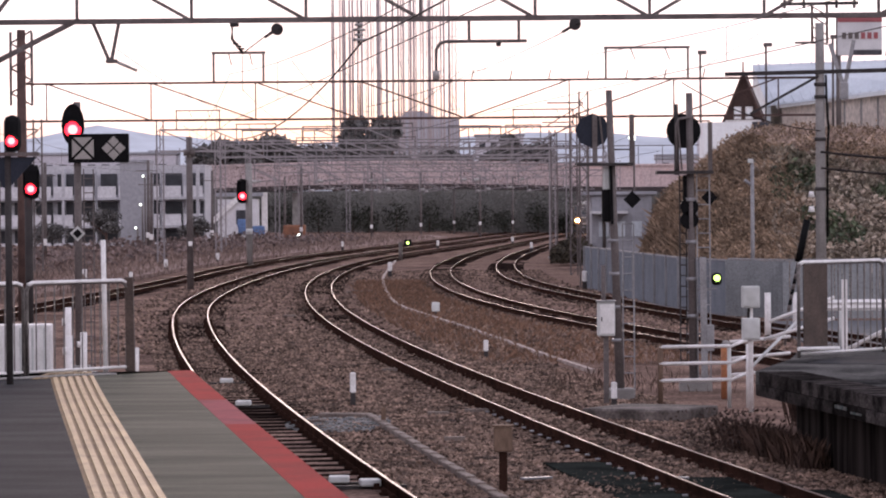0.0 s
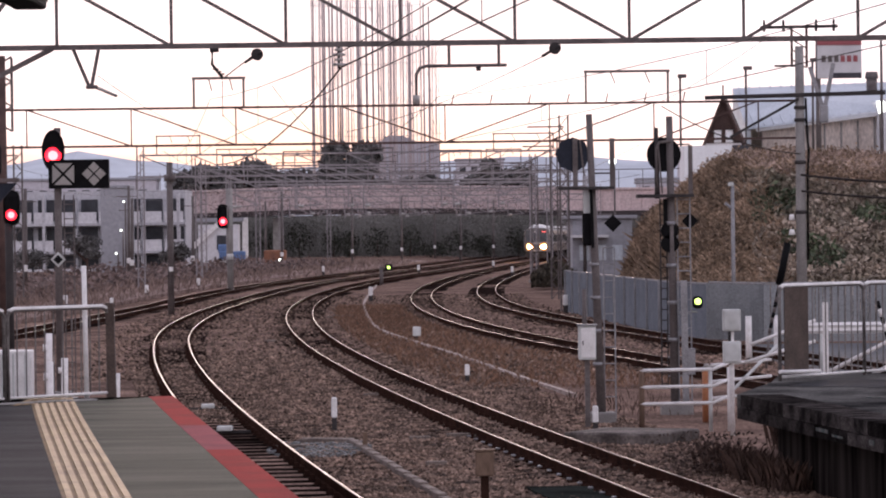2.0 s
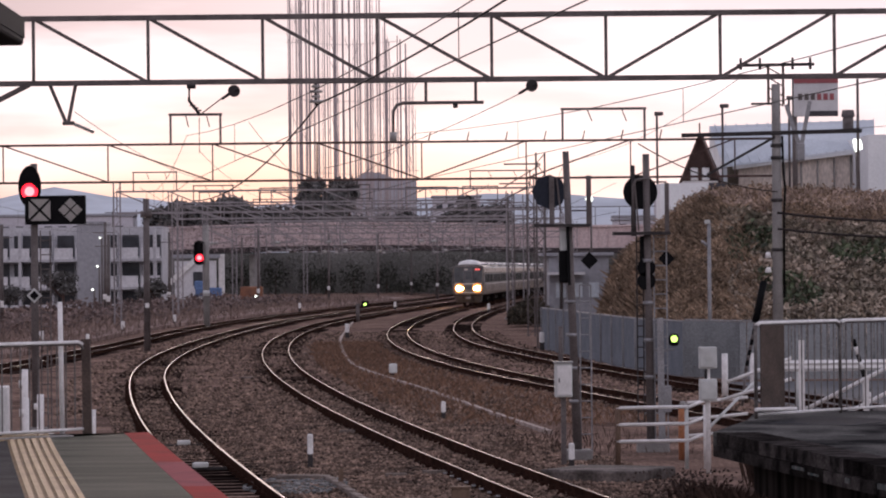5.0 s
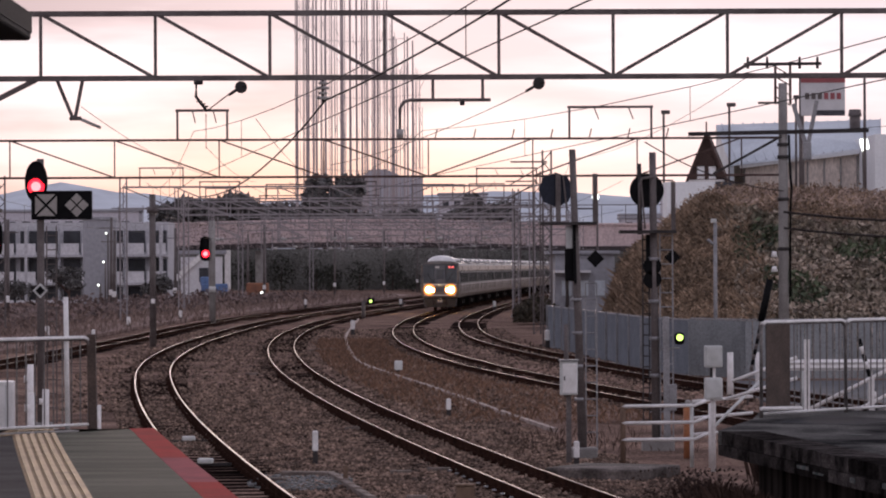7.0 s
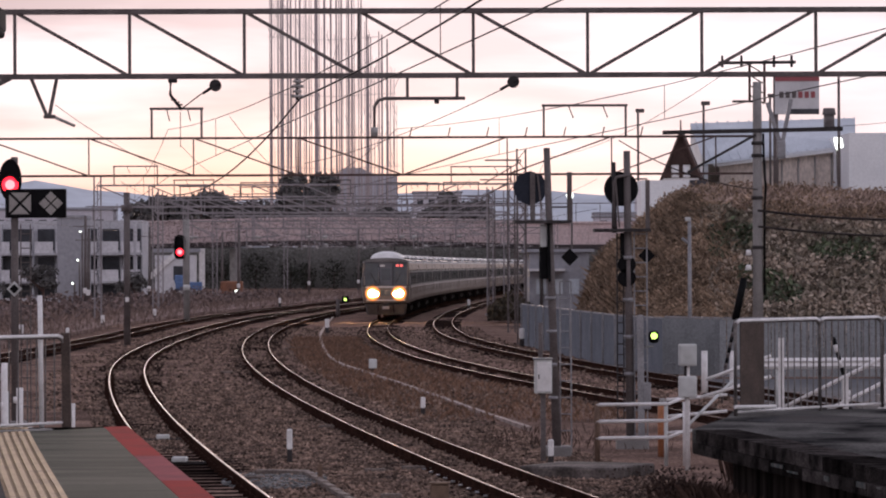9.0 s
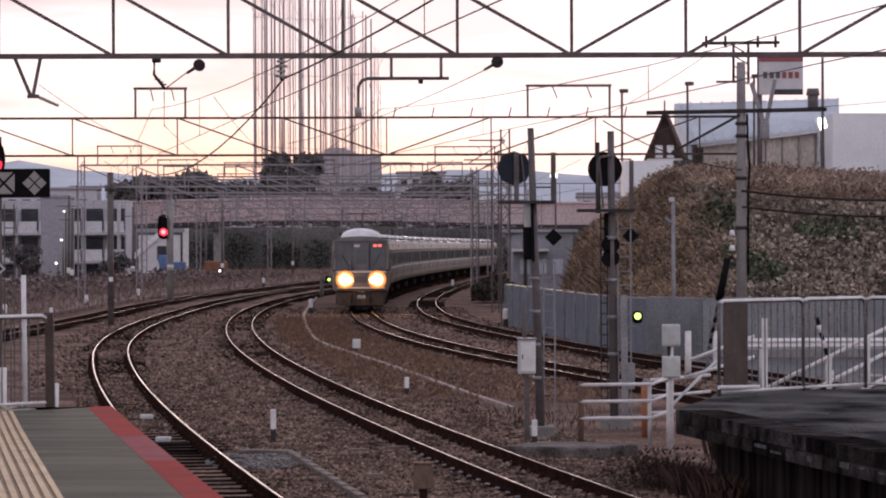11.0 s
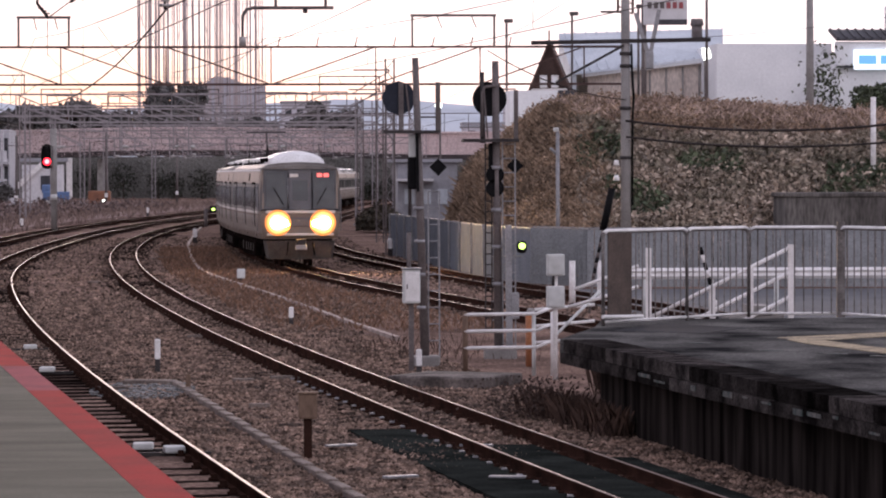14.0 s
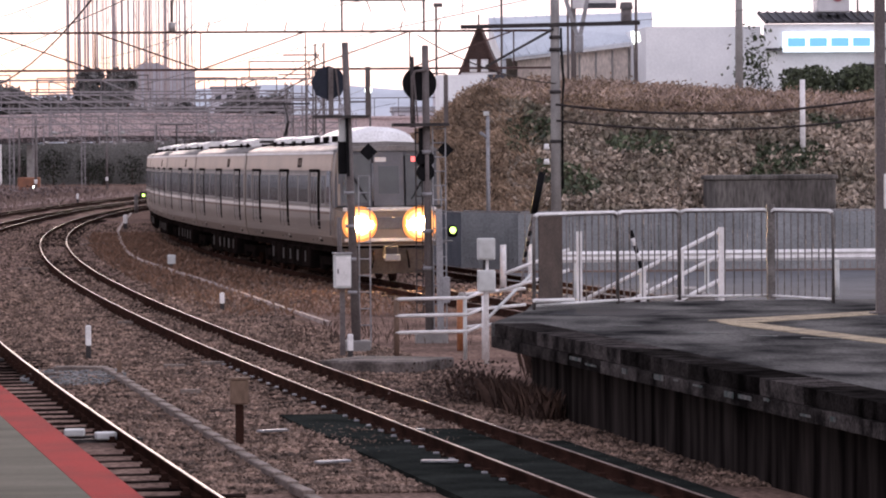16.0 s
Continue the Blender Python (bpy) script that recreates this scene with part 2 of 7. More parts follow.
def wall_plate(bm, outline, y0, y1):
    """A plate over an outline of (x, z), standing across the view."""
    a = [bm.verts.new((x, y0, z)) for x, z in outline]
    b = [bm.verts.new((x, y1, z)) for x, z in outline]
    n = len(outline)
    bm.faces.new(a)
    bm.faces.new(b[::-1])
    for k in range(n):
        bm.faces.new((a[k], b[k], b[(k + 1) % n], a[(k + 1) % n]))
    return bm


def loft(bm, rings, closed=True, caps=True, smooth=False):
    rs = [[bm.verts.new(p) for p in ring] for ring in rings]
    n = len(rs[0])
    for a, b in zip(rs, rs[1:]):
        for k in range(n if closed else n - 1):
            f = bm.faces.new((a[k], a[(k + 1) % n], b[(k + 1) % n], b[k]))
            f.smooth = smooth
    if caps and closed:
        bm.faces.new(rs[0][::-1])
        bm.faces.new(rs[-1])
    return bm


def disc(bm, c, r, depth, n=24, axis="Y"):
    d = Vector((0, depth, 0)) if axis == "Y" else Vector((depth, 0, 0)) if axis == "X" else Vector((0, 0, depth))
    return rod(bm, Vector(c) - d / 2, Vector(c) + d / 2, r, n=n)


def mesh_of(name, bm, material):
    bmesh.ops.recalc_face_normals(bm, faces=bm.faces)
    me = bpy.data.meshes.new(name)
    bm.to_mesh(me)
    bm.free()
    me.materials.append(material)
    return me


def part(name, bm, material, parent, label=""):
    ob = new(name, mesh_of(name, bm, material))
    ob.parent = parent
    return tagged(ob, label)


def piece(name, me, parent, m=None):
    ob = new(name, me)
    ob.parent = parent
    if m is not None:
        ob.matrix_basis = m
    return ob


def single(name, bm, material, label, category, group="", kind=""):
    return tagged(new(name, mesh_of(name, bm, material)), label, category, group, kind)


def thing(name, at, label, category, group="", kind="", turn=0.0):
    ob = new(name)
    ob.matrix_basis = pose(at[0], at[1], at[2], 0, 0, turn)
    return tagged(ob, label, category, group, kind)


def raw(name, verts, faces, material):
    me = bpy.data.meshes.new(name)
    me.from_pydata(verts, [], faces)
    me.materials.append(material)
    return new(name, me)


def smoothstep(a, b, v):
    k = min(max((v - a) / (b - a), 0.0), 1.0)
    return k * k * (3 - 2 * k)


# ---- the lines of the five tracks: x of the centre line over y ----


def quartic(c, y, lo, hi, far):
    """A smooth curve inside lo..hi, straight on outside."""
    k = min(max(y, lo), hi)
    u = (k - 120) / 100
    x = sum(v * u ** (len(c) - 1 - i) for i, v in enumerate(c))
    slope = sum(v * (len(c) - 1 - i) * u ** (len(c) - 2 - i) for i, v in enumerate(c[:-1])) / 100
    return x + (y - k) * (slope if y < lo else far)


def line_c(y):
    return quartic((-1.029, -0.452, 10.252, -1.29, -5.683), y, 28, 200, 0.115)


def line_b(y):
    return line_c(y) - 4.6 + 1.1 * smoothstep(78, 138, y)


def line_a(y):
    return line_b(y) - 3.6 - 0.0015 * max(125 - y, 0) ** 2 * (1 if y > 60 else 0) - (6.34 if y <= 60 else 0)


def line_d(y):
    return quartic((0.947, -5.195, 12.011, -2.139, -0.05), y, 70, 330, 0.147)


def line_e(y):
    return line_d(y) + 3.55 + 0.55 * smoothstep(120, 85, y)


def normal_at(line, y):
    d = Vector((line(y + 0.5) - line(y - 0.5), 1.0, 0)).normalized()
    return d, Vector((d.y, -d.x, 0))


SET_OUT = set()      # names of things that already stand at full depth

# ---- ground: one sheet to the horizon ----


def ground_height(x, y):
    z = -0.178 + 0.035 * noise.noise((x * 0.5, y * 0.25, 0.3)) + 0.018 * noise.noise((x * 2.1, y * 1.6, 4.0))
    left = line_a(y) - 2.6
    if x < left:
        z += min((left - x) * 0.06, 0.35)
    if y > 420:
        z += (y - 420) * 0.0006
    return z


def build_ground():
    xs = sorted(set([round(v * 0.6 - 21, 2) for v in range(70)] + [-3000, -1500, -700, -350, -200, -120, -80, -60, -48, -40, -34, -29, -25, 23, 26, 30, 36, 44, 56, 80, 120, 200, 400, 900, 1800, 3000]))
    ys = [-3000, -1000, -300, -100, -40] + [v * 0.8 - 20 for v in range(0, 200)] + [140 + 3 * v for v in range(0, 90)] + [420, 440, 470, 520, 600, 750, 1000, 1500, 2500, 4200]
    ys = sorted(set(ys))
    verts = [(x, y, ground_height(x, y)) for y in ys for x in xs]
    n = len(xs)
    faces = [(j * n + i, j * n + i + 1, (j + 1) * n + i + 1, (j + 1) * n + i) for j in range(len(ys) - 1) for i in range(n - 1)]
    ob = raw("ground", verts, faces, BALLAST)
    for f in ob.data.polygons:
        f.use_smooth = True
    tagged(ob, "brown railway ballast and cinder ground", "ground", kind="structure")


build_ground()


def scatter_stones(name, count, y0, y1, x_of, size, label):
    rng = np.random.RandomState(5)
    verts, faces = [], []
    base = np.array([(1, 0, 0), (-1, 0, 0), (0, 1, 0), (0, -1, 0), (0, 0, 1), (0, 0, -1)], float)
    tri = [(0, 2, 4), (2, 1, 4), (1, 3, 4), (3, 0, 4), (2, 0, 5), (1, 2, 5), (3, 1, 5), (0, 3, 5)]
    for i in range(count):
        y = y0 + (y1 - y0) * rng.rand() ** 1.4
        lo, hi = x_of(y)
        x = lo + (hi - lo) * rng.rand()
        s = size * (0.6 + 0.9 * rng.rand())
        q = rng.normal(size=(3, 3))
        q, _ = np.linalg.qr(q)
        pts = (base * (s * (0.7 + 0.6 * rng.rand(6, 1)))) @ q
        pts += (x, y * DEPTH, ground_height(x, y) + 0.25 * s)
        k = len(verts)
        verts.extend(pts.tolist())
        faces.extend([(a + k, b + k, c + k) for a, b, c in tri])
    SET_OUT.add(tagged(raw(name, verts, faces, STONE), label, "ballast", kind="stuff").name)


scatter_stones("ballast_stones", 72000, 26, 72, lambda y: (line_b(y) - 1.2 if y > 46 else line_b(y) + 0.75, line_d(max(y, 60)) - 1 if y > 60 else line_c(y) + (2.1 if y < 36 else 3.0)), 0.030, "loose brown ballast stones between the tracks")
scatter_stones("far_ballast_stones", 16000, 60, 140, lambda y: (line_b(y) - 2.5, line_e(y) + 2.0), 0.05, "brown ballast stones along the curve")



def gravel_patch():
    rng = np.random.RandomState(15)
    bm = mk()
    for k in range(1100):
        a, r = rng.rand() * 6.283, rng.rand() ** 0.6
        x, y = -1.72 + 0.85 * r * math.cos(a), 40.5 + 1.9 * r * math.sin(a)
        s = 0.025 + 0.03 * rng.rand()
        tri_box(bm, (x, y, ground_height(x, y) + 0.3 * s), (s, s * 1.2, s), rng.rand() * 180)
    single("gravel_patch", bm, mat("grey_gravel", (0.20, 0.21, 0.215), (0.12, 0.125, 0.13), 0.9, island=0.5), "patch of blue-grey crushed gravel", "gravel", kind="stuff")


gravel_patch()

# ---- tracks ----
RAIL_PROFILE = [(-0.0325, 0), (0.0325, 0), (0.0325, -0.035), (0.010, -0.045), (0.010, -0.125), (0.0625, -0.14), (0.0625, -0.155), (-0.0625, -0.155), (-0.0625, -0.14), (-0.010, -0.125), (-0.010, -0.045), (-0.0325, -0.035)]


def plate_mesh():
    bm = tri_box(mk(), (0, 0, 0), (0.30, 0.16, 0.03))
    for s in (-0.095, 0.095):
        tri_box(bm, (s, 0, 0.035), (0.07, 0.09, 0.06))
    return mesh_of("tie_plate", bm, RUST)


tie_plate = plate_mesh()
sleeper_mesh = mesh_of("sleeper", tri_box(mk(), (0, 0, 0), (2.1, 0.22, 0.14)), SLEEPER)


def build_track(line, y0, y1, label, s0, s1, head):
    tr = thing("railway_track", (line(y0), y0, 0), label, "railway track", "tracks in the curve")
    ox, oy = line(y0), y0
    ys = list(np.arange(y0, min(y1, 160), 0.8)) + list(np.arange(160, y1 + 1, 2.0))
    for side in (-0.5335, 0.5335):
        rings, top = [], []
        for y in ys:
            d, n = normal_at(line, y)
            c = Vector((line(y), y, 0)) + n * side - Vector((ox, oy, 0))
            rings.append([c + n * u + Vector((0, 0, v)) for u, v in RAIL_PROFILE])
            top.append([c + n * u + Vector((0, 0, v)) for u, v in ((-0.018, 0.003), (0.018, 0.003), (0.022, -0.002), (-0.022, -0.002))])
        rail = part("rail", loft(mk(), rings), RUST, tr, "rust-brown rail with a shiny head")
        part("rail_head", loft(mk(), top), head, rail, "polished steel running surface")
    y, k = s0, 0
    rest = mk()
    while y < min(y1, 260):
        d, n = normal_at(line, y)
        m = Matrix.Translation((line(y) - ox, y - oy, -0.236)) @ Matrix.Rotation(math.atan2(n.y, n.x) / DEPTH, 4, "Z")
        if y < s1:
            if line is line_b and y < 48:
                m.translation.z += 0.004
            piece("sleeper", sleeper_mesh, tr, m)
            if y < 78 and line in (line_b, line_c):
                for s in (-0.5335, 0.5335):
                    piece("tie_plate", tie_plate, tr, Matrix.Translation((0, 0, 0.085)) @ m @ Matrix.Translation((s, 0, 0)))
        else:
            tri_box(rest, m.translation, (2.1, 0.22, 0.14), math.degrees(math.atan2(n.y, n.x)))
        y += 0.62
    tagged(part("far_sleepers", rest, SLEEPER, tr), kind="stuff")
    return tr


build_track(line_b, 14, 380, "curving track along the platform with worn rails", 22, 130, RAILTOP)
build_track(line_c, 14, 380, "curving middle track with dark sleepers", 24, 130, RAILDULL)
build_track(line_d, 45, 520, "curving track on which the train comes", 60, 150, RAILBRIGHT)
build_track(line_e, 55, 300, "curving side track by the metal fence", 70, 130, RAILDULL)
build_track(line_a, 61, 380, "outer track of the curve by the dry weeds", 75, 130, RAILDULL)

# ---- the platform we stand on ----
PLAT = 1.05


def edge_b(y):
    return line_b(y) - 1.5


def build_left_platform():
    end = 35.15
    pl = thing("platform", (-4, 30, 0), "grey asphalt station platform with a red painted edge", "platform", kind="structure")
    o = Vector((-4, 30, 0))

    def loc(y):
        return edge_b(y) + 4

    def st(o0, o1, y0, y1, z0, z1, cut=0.0):
        ys = list(np.arange(y0, y1, 1.0)) + [y1]
        bm = mk()
        rings = []
        for y in ys:
            k = cut if y == y1 else 0.0
            rings.append([(loc(y) + o0, y - 30 - k * abs(o0), z0), (loc(y) + o1, y - 30 - k * abs(o1), z0), (loc(y) + o1, y - 30 - k * abs(o1), z1), (loc(y) + o0, y - 30 - k * abs(o0), z1)])
        return loft(bm, rings)

    part("body", st(-9, -0.22, -6, end, -0.4, PLAT - 0.20, 0.78), DARKCON, pl, "dark concrete platform wall")
    part("light_paving", st(-1.42, -0.34, -6, end, PLAT - 0.2, PLAT, 0.78), ASPHALT, pl, "smooth grey-green platform paving")
    part("dark_paving", st(-9, -2.02, -6, end, PLAT - 0.2, PLAT, 0.78), DARKPAVE, pl, "dark grey asphalt paving")
    part("red_edge", st(-0.34, 0.0, -6, 26.2, PLAT - 0.2, PLAT + 0.002), REDPAINT, pl, "red painted platform edge")
    part("worn_red_edge", st(-0.34, 0.0, 26.2, 29.6, PLAT - 0.2, PLAT + 0.002), PALERED, pl, "faded red painted edge")
    part("red_edge", st(-0.34, 0.0, 29.6, end, PLAT - 0.2, PLAT + 0.002, 0.3), REDPAINT, pl)
    ts = part("tactile_strip", st(-2.02, -1.42, -6, end - 0.05, PLAT - 0.2, PLAT + 0.003, 0.78), GROOVE, pl, "yellow tactile guide strip with raised bars")
    for k in range(6):
        a = -2.0 + 0.015 + k * 0.1
        part("guide_bar", st(a, a + 0.06, -6, end - 0.08, PLAT, PLAT + 0.012, 0.78), YELLOW, ts)
    part("end_kerb", tri_box(mk(), (-2.5, 3.2, PLAT - 0.08), (4.6, 0.18, 0.2), 33), CONCRETE, pl, "pale concrete kerb at the platform end")


build_left_platform()


def edge_c(y):
    return line_c(y) + 1.5


FADED = mat("faded_tactile_paint", (0.42, 0.35, 0.24), (0.24, 0.20, 0.15), 0.85, scale=3, fine=30, wear=0.8, spec=0.02)


def build_right_platform():
    pl = thing("platform", (5, 30, 0), "old dark asphalt platform with flaking concrete coping", "platform", kind="structure")

    def st(o0, o1, y0, y1, z0, z1, o1far=None):
        ys = list(np.arange(y0, y1, 1.0)) + [y1]
        return loft(mk(), [[(edge_c(y) + o0 - 5, y - 30, z0), (edge_c(y) + o1 - 5, y - 30, z0), (edge_c(y) + o1 - 5, y - 30, z1), (edge_c(y) + o0 - 5, y - 30, z1)] for y in ys])

    part("wall", st(0.55, 8.0, 5, 33.9, -0.4, 0.72), DARKCON, pl, "dark streaked retaining wall")
    rng = random.Random(5)
    for z0, z1, o in ((0.72, 0.87, 0.0), (0.874, PLAT, 0.035)):
        y = 5.0 + 0.4 * (z0 > 0.8)
        while y < 33.85:
            w = min(0.85 + 0.35 * rng.random(), 33.9 - y)
            if 33.9 - y - w < 0.4:
                w = 33.9 - y
            part("coping_block", st(o + 0.014 * rng.random(), 0.62, y + 0.004, y + w - 0.004, z0, z1 - 0.006 * rng.random()), COPING, pl)
            y += w
    top = [(edge_c(5) + 0.62 - 5, -25), (12, -25), (12, 8.7), (0.5, 8.6), (0.1, 6.6), (edge_c(33.9) - 5, 3.95), (edge_c(33.9) + 0.62 - 5, 3.9)]
    ys = np.arange(30, 5, -3.0)
    top += [(edge_c(y) + 0.62 - 5, y - 30) for y in ys]
    part("paving", slab(mk(), top, 0.72, PLAT - 0.004), OLDPAVE, pl, "patched dark grey asphalt")
    part("end_wall", slab(mk(), [(0.9, 8.4), (0.5, 6.4), (0.0, 4.4), (edge_c(33.9) + 0.6 - 5, 3.7), (11.8, 3.0), (11.8, 8.4)], -0.4, 0.72), DARKCON, pl)
    rng = random.Random(3)
    y = 23.2
    while y < 30.5:
        w = 0.10 + 0.35 * rng.random() ** 2
        h = 0.02 + 0.05 * rng.random()
        z = 0.78 + 0.07 * rng.random()
        d, n = normal_at(edge_c, y)
        part("paint_flake", tri_box(mk(), (edge_c(y + w / 2) - 5 - 0.002, y + w / 2 - 30, z), (0.01, w, h), math.degrees(-math.atan2(d.x, d.y))), FLAKE, pl)
        y += w + 0.1 + 0.9 * rng.random() ** 2
    part("tactile_path", slab(mk(), [(2.25, 3.95), (2.5, 3.2), (5.6, 5.3), (5.6, 5.85)], PLAT - 0.01, PLAT + 0.004), FADED, pl, "worn yellow tactile path")
    part("tactile_path", slab(mk(), [(2.3, 3.6), (2.35, 2.9), (4.1, -3), (4.45, -3), (2.75, 3.3)], PLAT - 0.01, PLAT + 0.005), FADED, pl)
    part("patch", slab(mk(), [(0.2, 5.6), (1.4, 5.0), (2.3, 6.2), (1.2, 7.4)], PLAT - 0.01, PLAT + 0.001), DARKPAVE, pl, "dark tar patch")
    for x, y, w in ((1.75, 1.5, 0.5), (2.3, 0.9, 0.35), (2.9, 0.4, 0.5), (1.0, 3.0, 0.3)):
        part("white_mark", tri_box(mk(), (x, y, PLAT), (w, 0.12, 0.006), -25), FLAKE, pl)


build_right_platform()

# ---- catenary gantries ----


def build_gantry(y, xl, xr, z0, z1, step, label, mat_a, lattice_posts=False, verticals=True, post_top=0.6, phase=0.0, posts=True, thick=1.0):
    g = thing("catenary_gantry", (xl, y, 0), label, "gantry", "gantries over the tracks")
    L = xr - xl
    t = 0.10 * thick
    part("top_chord", bar(mk(), (0, 0, z1), (L, 0, z1), 0.12 * thick, t), mat_a, g)
    part("bottom_chord", bar(mk(), (0, 0, z0), (L, 0, z0), 0.12 * thick, t), mat_a, g)
    x = phase
    while x < L:
        if verticals:
            part("strut", bar(mk(), (x, 0, z0), (x, 0, z1), 0.06 * thick, 0.06 * thick), mat_a, g)
        if x + step < L:
            a, b = ((x, 0, z1), (x + step, 0, z0)) if x < L * 0.53 else ((x, 0, z0), (x + step, 0, z1))
            part("diagonal", bar(mk(), a, b, 0.05 * thick, 0.065 * thick), mat_a, g)
        x += step
    if posts:
        for px in (0.0, L):
            if lattice_posts:
                po = part("post", tri_box(mk(), (px, 0, -0.2), (0.7, 0.7, 0.3)), CONCRETE, g)
                for sx in (-0.2, 0.2):
                    part("leg", bar(mk(), (px + sx, 0, -0.3), (px + sx, 0, z1 + post_top), 0.07, 0.09), mat_a, po)
                zz, s = 0.0, 1
                while zz < z1 + post_top - 0.5:
                    part("lacing", bar(mk(), (px - 0.2 * s, 0, zz), (px + 0.2 * s, 0, zz + 0.5), 0.03, 0.04), mat_a, po)
                    zz, s = zz + 0.5, -s
            else:
                part("post", rod(mk(), (px, 0, -0.3), (px, 0, z1 + post_top), 0.18, 0.14, 12), mat_a if px == 0 else CONCRETE, g)
    return g


g1 = build_gantry(50, -9.7, 16.4, 7.12, 8.42, 2.30, "long grey steel truss gantry over the platform tracks", GREYSTEEL, phase=0.09 + 2.30, thick=1.05)
part("knee_brace", bar(mk(), (0, 0, 5.95), (2.3, 0, 7.1), 0.1, 0.1), GREYSTEEL, g1)
part("knee_brace", bar(mk(), (0, 0, 6.3), (1.6, 0, 8.35), 0.08, 0.08), GREYSTEEL, g1)
g2 = build_gantry(80, -13.5, 12.16, 6.22, 7.42, 3.36, "rusty slender gantry with thin struts", RUSTSTEEL, phase=0.8, post_top=1.75, thick=0.72)
part("thick_chord", bar(mk(), (22.6, -0.1, 7.54), (28.4, -0.1, 7.64), 0.13, 0.13), DARKSTEEL, g2)
part("brace", bar(mk(), (23.4, -0.12, 6.26), (25.6, -0.12, 7.46), 0.08, 0.08), DARKSTEEL, g2)
gantries = {80: g2}
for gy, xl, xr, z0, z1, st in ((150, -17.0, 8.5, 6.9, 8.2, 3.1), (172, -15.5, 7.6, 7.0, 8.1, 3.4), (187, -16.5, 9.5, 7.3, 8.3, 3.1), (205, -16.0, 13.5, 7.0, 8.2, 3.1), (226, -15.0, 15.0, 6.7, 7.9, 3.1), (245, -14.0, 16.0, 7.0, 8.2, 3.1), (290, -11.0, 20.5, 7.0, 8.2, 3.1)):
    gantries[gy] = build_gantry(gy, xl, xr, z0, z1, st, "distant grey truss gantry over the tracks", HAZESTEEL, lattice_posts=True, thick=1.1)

# ---- the train ----
STAINLESS = mat("stainless_body", (0.225, 0.185, 0.155), (0.165, 0.135, 0.113), 0.40, 0.40, scale=0.5, fine=18, bump=0.03, wear=0.15, stretch=(0.3, 1, 3))
FASCIA = mat("cream_fascia", (0.43, 0.34, 0.27), (0.35, 0.28, 0.225), 0.45, 0.2, scale=0.6, fine=20, bump=0.02, wear=0.15)
ROOFMAT = mat("train_roof", (0.24, 0.228, 0.22), (0.14, 0.13, 0.125), 0.55, 0.1, scale=0.8, fine=20, wear=0.3)
ROOFBOX = mat("roof_unit_casing", (0.80, 0.80, 0.80), (0.62, 0.61, 0.60), 0.5, 0.1, scale=1, fine=20, wear=0.25)
TWIN = mat("train_window", (0.040, 0.045, 0.044), (0.016, 0.019, 0.02), 0.15, 0.0, scale=2.5, bump=0, wear=0.1, spec=0.10)
BANDGREY = mat("window_band_grey", (0.17, 0.152, 0.138), (0.13, 0.115, 0.105), 0.5, 0.0, bump=0.02, wear=0.2)
SEAM = mat("door_seam", (0.012, 0.010, 0.010), (0.008, 0.007, 0.007), 0.8, bump=0, spec=0.0)
UNDER = mat("underframe_black", (0.006, 0.005, 0.0045), (0.014, 0.010, 0.009), 0.95, scale=2, fine=20, spec=0.0)
STRIPE = mat("white_stripe", (0.66, 0.62, 0.58), (0.60, 0.56, 0.52), 0.4, bump=0, wear=0.1)
SCREEN = mat("windscreen_glass", (0.060, 0.066, 0.072), (0.04, 0.044, 0.05), 0.10, 0.0, bump=0, wear=0.1, spec=0.4)
CABMASK = mat("cab_grey_mask", (0.095, 0.096, 0.104), (0.065, 0.066, 0.072), 0.4, 0.2, scale=1.5, fine=20, bump=0.02, wear=0.2)
DOORGREY = mat("cab_door_grey", (0.125, 0.122, 0.13), (0.095, 0.093, 0.10), 0.4, 0.3, bump=0.02, wear=0.2)
SKIRT = mat("grey_skirt", (0.075, 0.066, 0.06), (0.045, 0.04, 0.036), 0.7, scale=2, fine=20)
STRIPE_BROWN = mat("brown_stripe", (0.16, 0.095, 0.06), (0.12, 0.07, 0.05), 0.5, bump=0, wear=0.1)
DOORSTEEL = mat("door_steel", (0.20, 0.175, 0.155), (0.155, 0.135, 0.12), 0.36, 0.6, bump=0.02, wear=0.15)
FRAMEGREY = mat("window_frame_grey", (0.24, 0.225, 0.21), (0.19, 0.175, 0.165), 0.45, 0.3, bump=0, wear=0.1)
REDSIGN = mat("red_led_sign", (1.0, 0.16, 0.14), (1.0, 0.16, 0.14), 0.5, glow=0.7, bump=0, wear=0)
SECTION = [(1.36, 1.02), (1.44, 1.25), (1.475, 1.7), (1.475, 2.6), (1.45, 3.1), (1.40, 3.5)]
ROOFSEC = [(1.40, 3.5), (1.36, 3.58), (1.15, 3.68), (0.7, 3.75), (0, 3.78)]


def side_width(z):
    for (w0, z0), (w1, z1) in zip(SECTION, SECTION[1:]):
        if z <= z1:
            return w0 + (w1 - w0) * (z - z0) / (z1 - z0)
    return SECTION[-1][0]


def side_plate(x0, x1, z0, z1, sgn, proud=0.004, n=4):
    """A thin plate lying on the curved side of the car."""
    bm = mk()
    zs = [z0 + (z1 - z0) * k / n for k in range(n + 1)]
    rings = [[(x, sgn * (side_width(z) + p), z) for p, z in [(proud, z) for z in zs] + [(-0.02, z) for z in zs[::-1]]] for x in (x0, x1)]
    return loft(bm, rings)


CAR_PITCH, HALF, HEAD_NOSE = 15.7, 7.72, 8.9


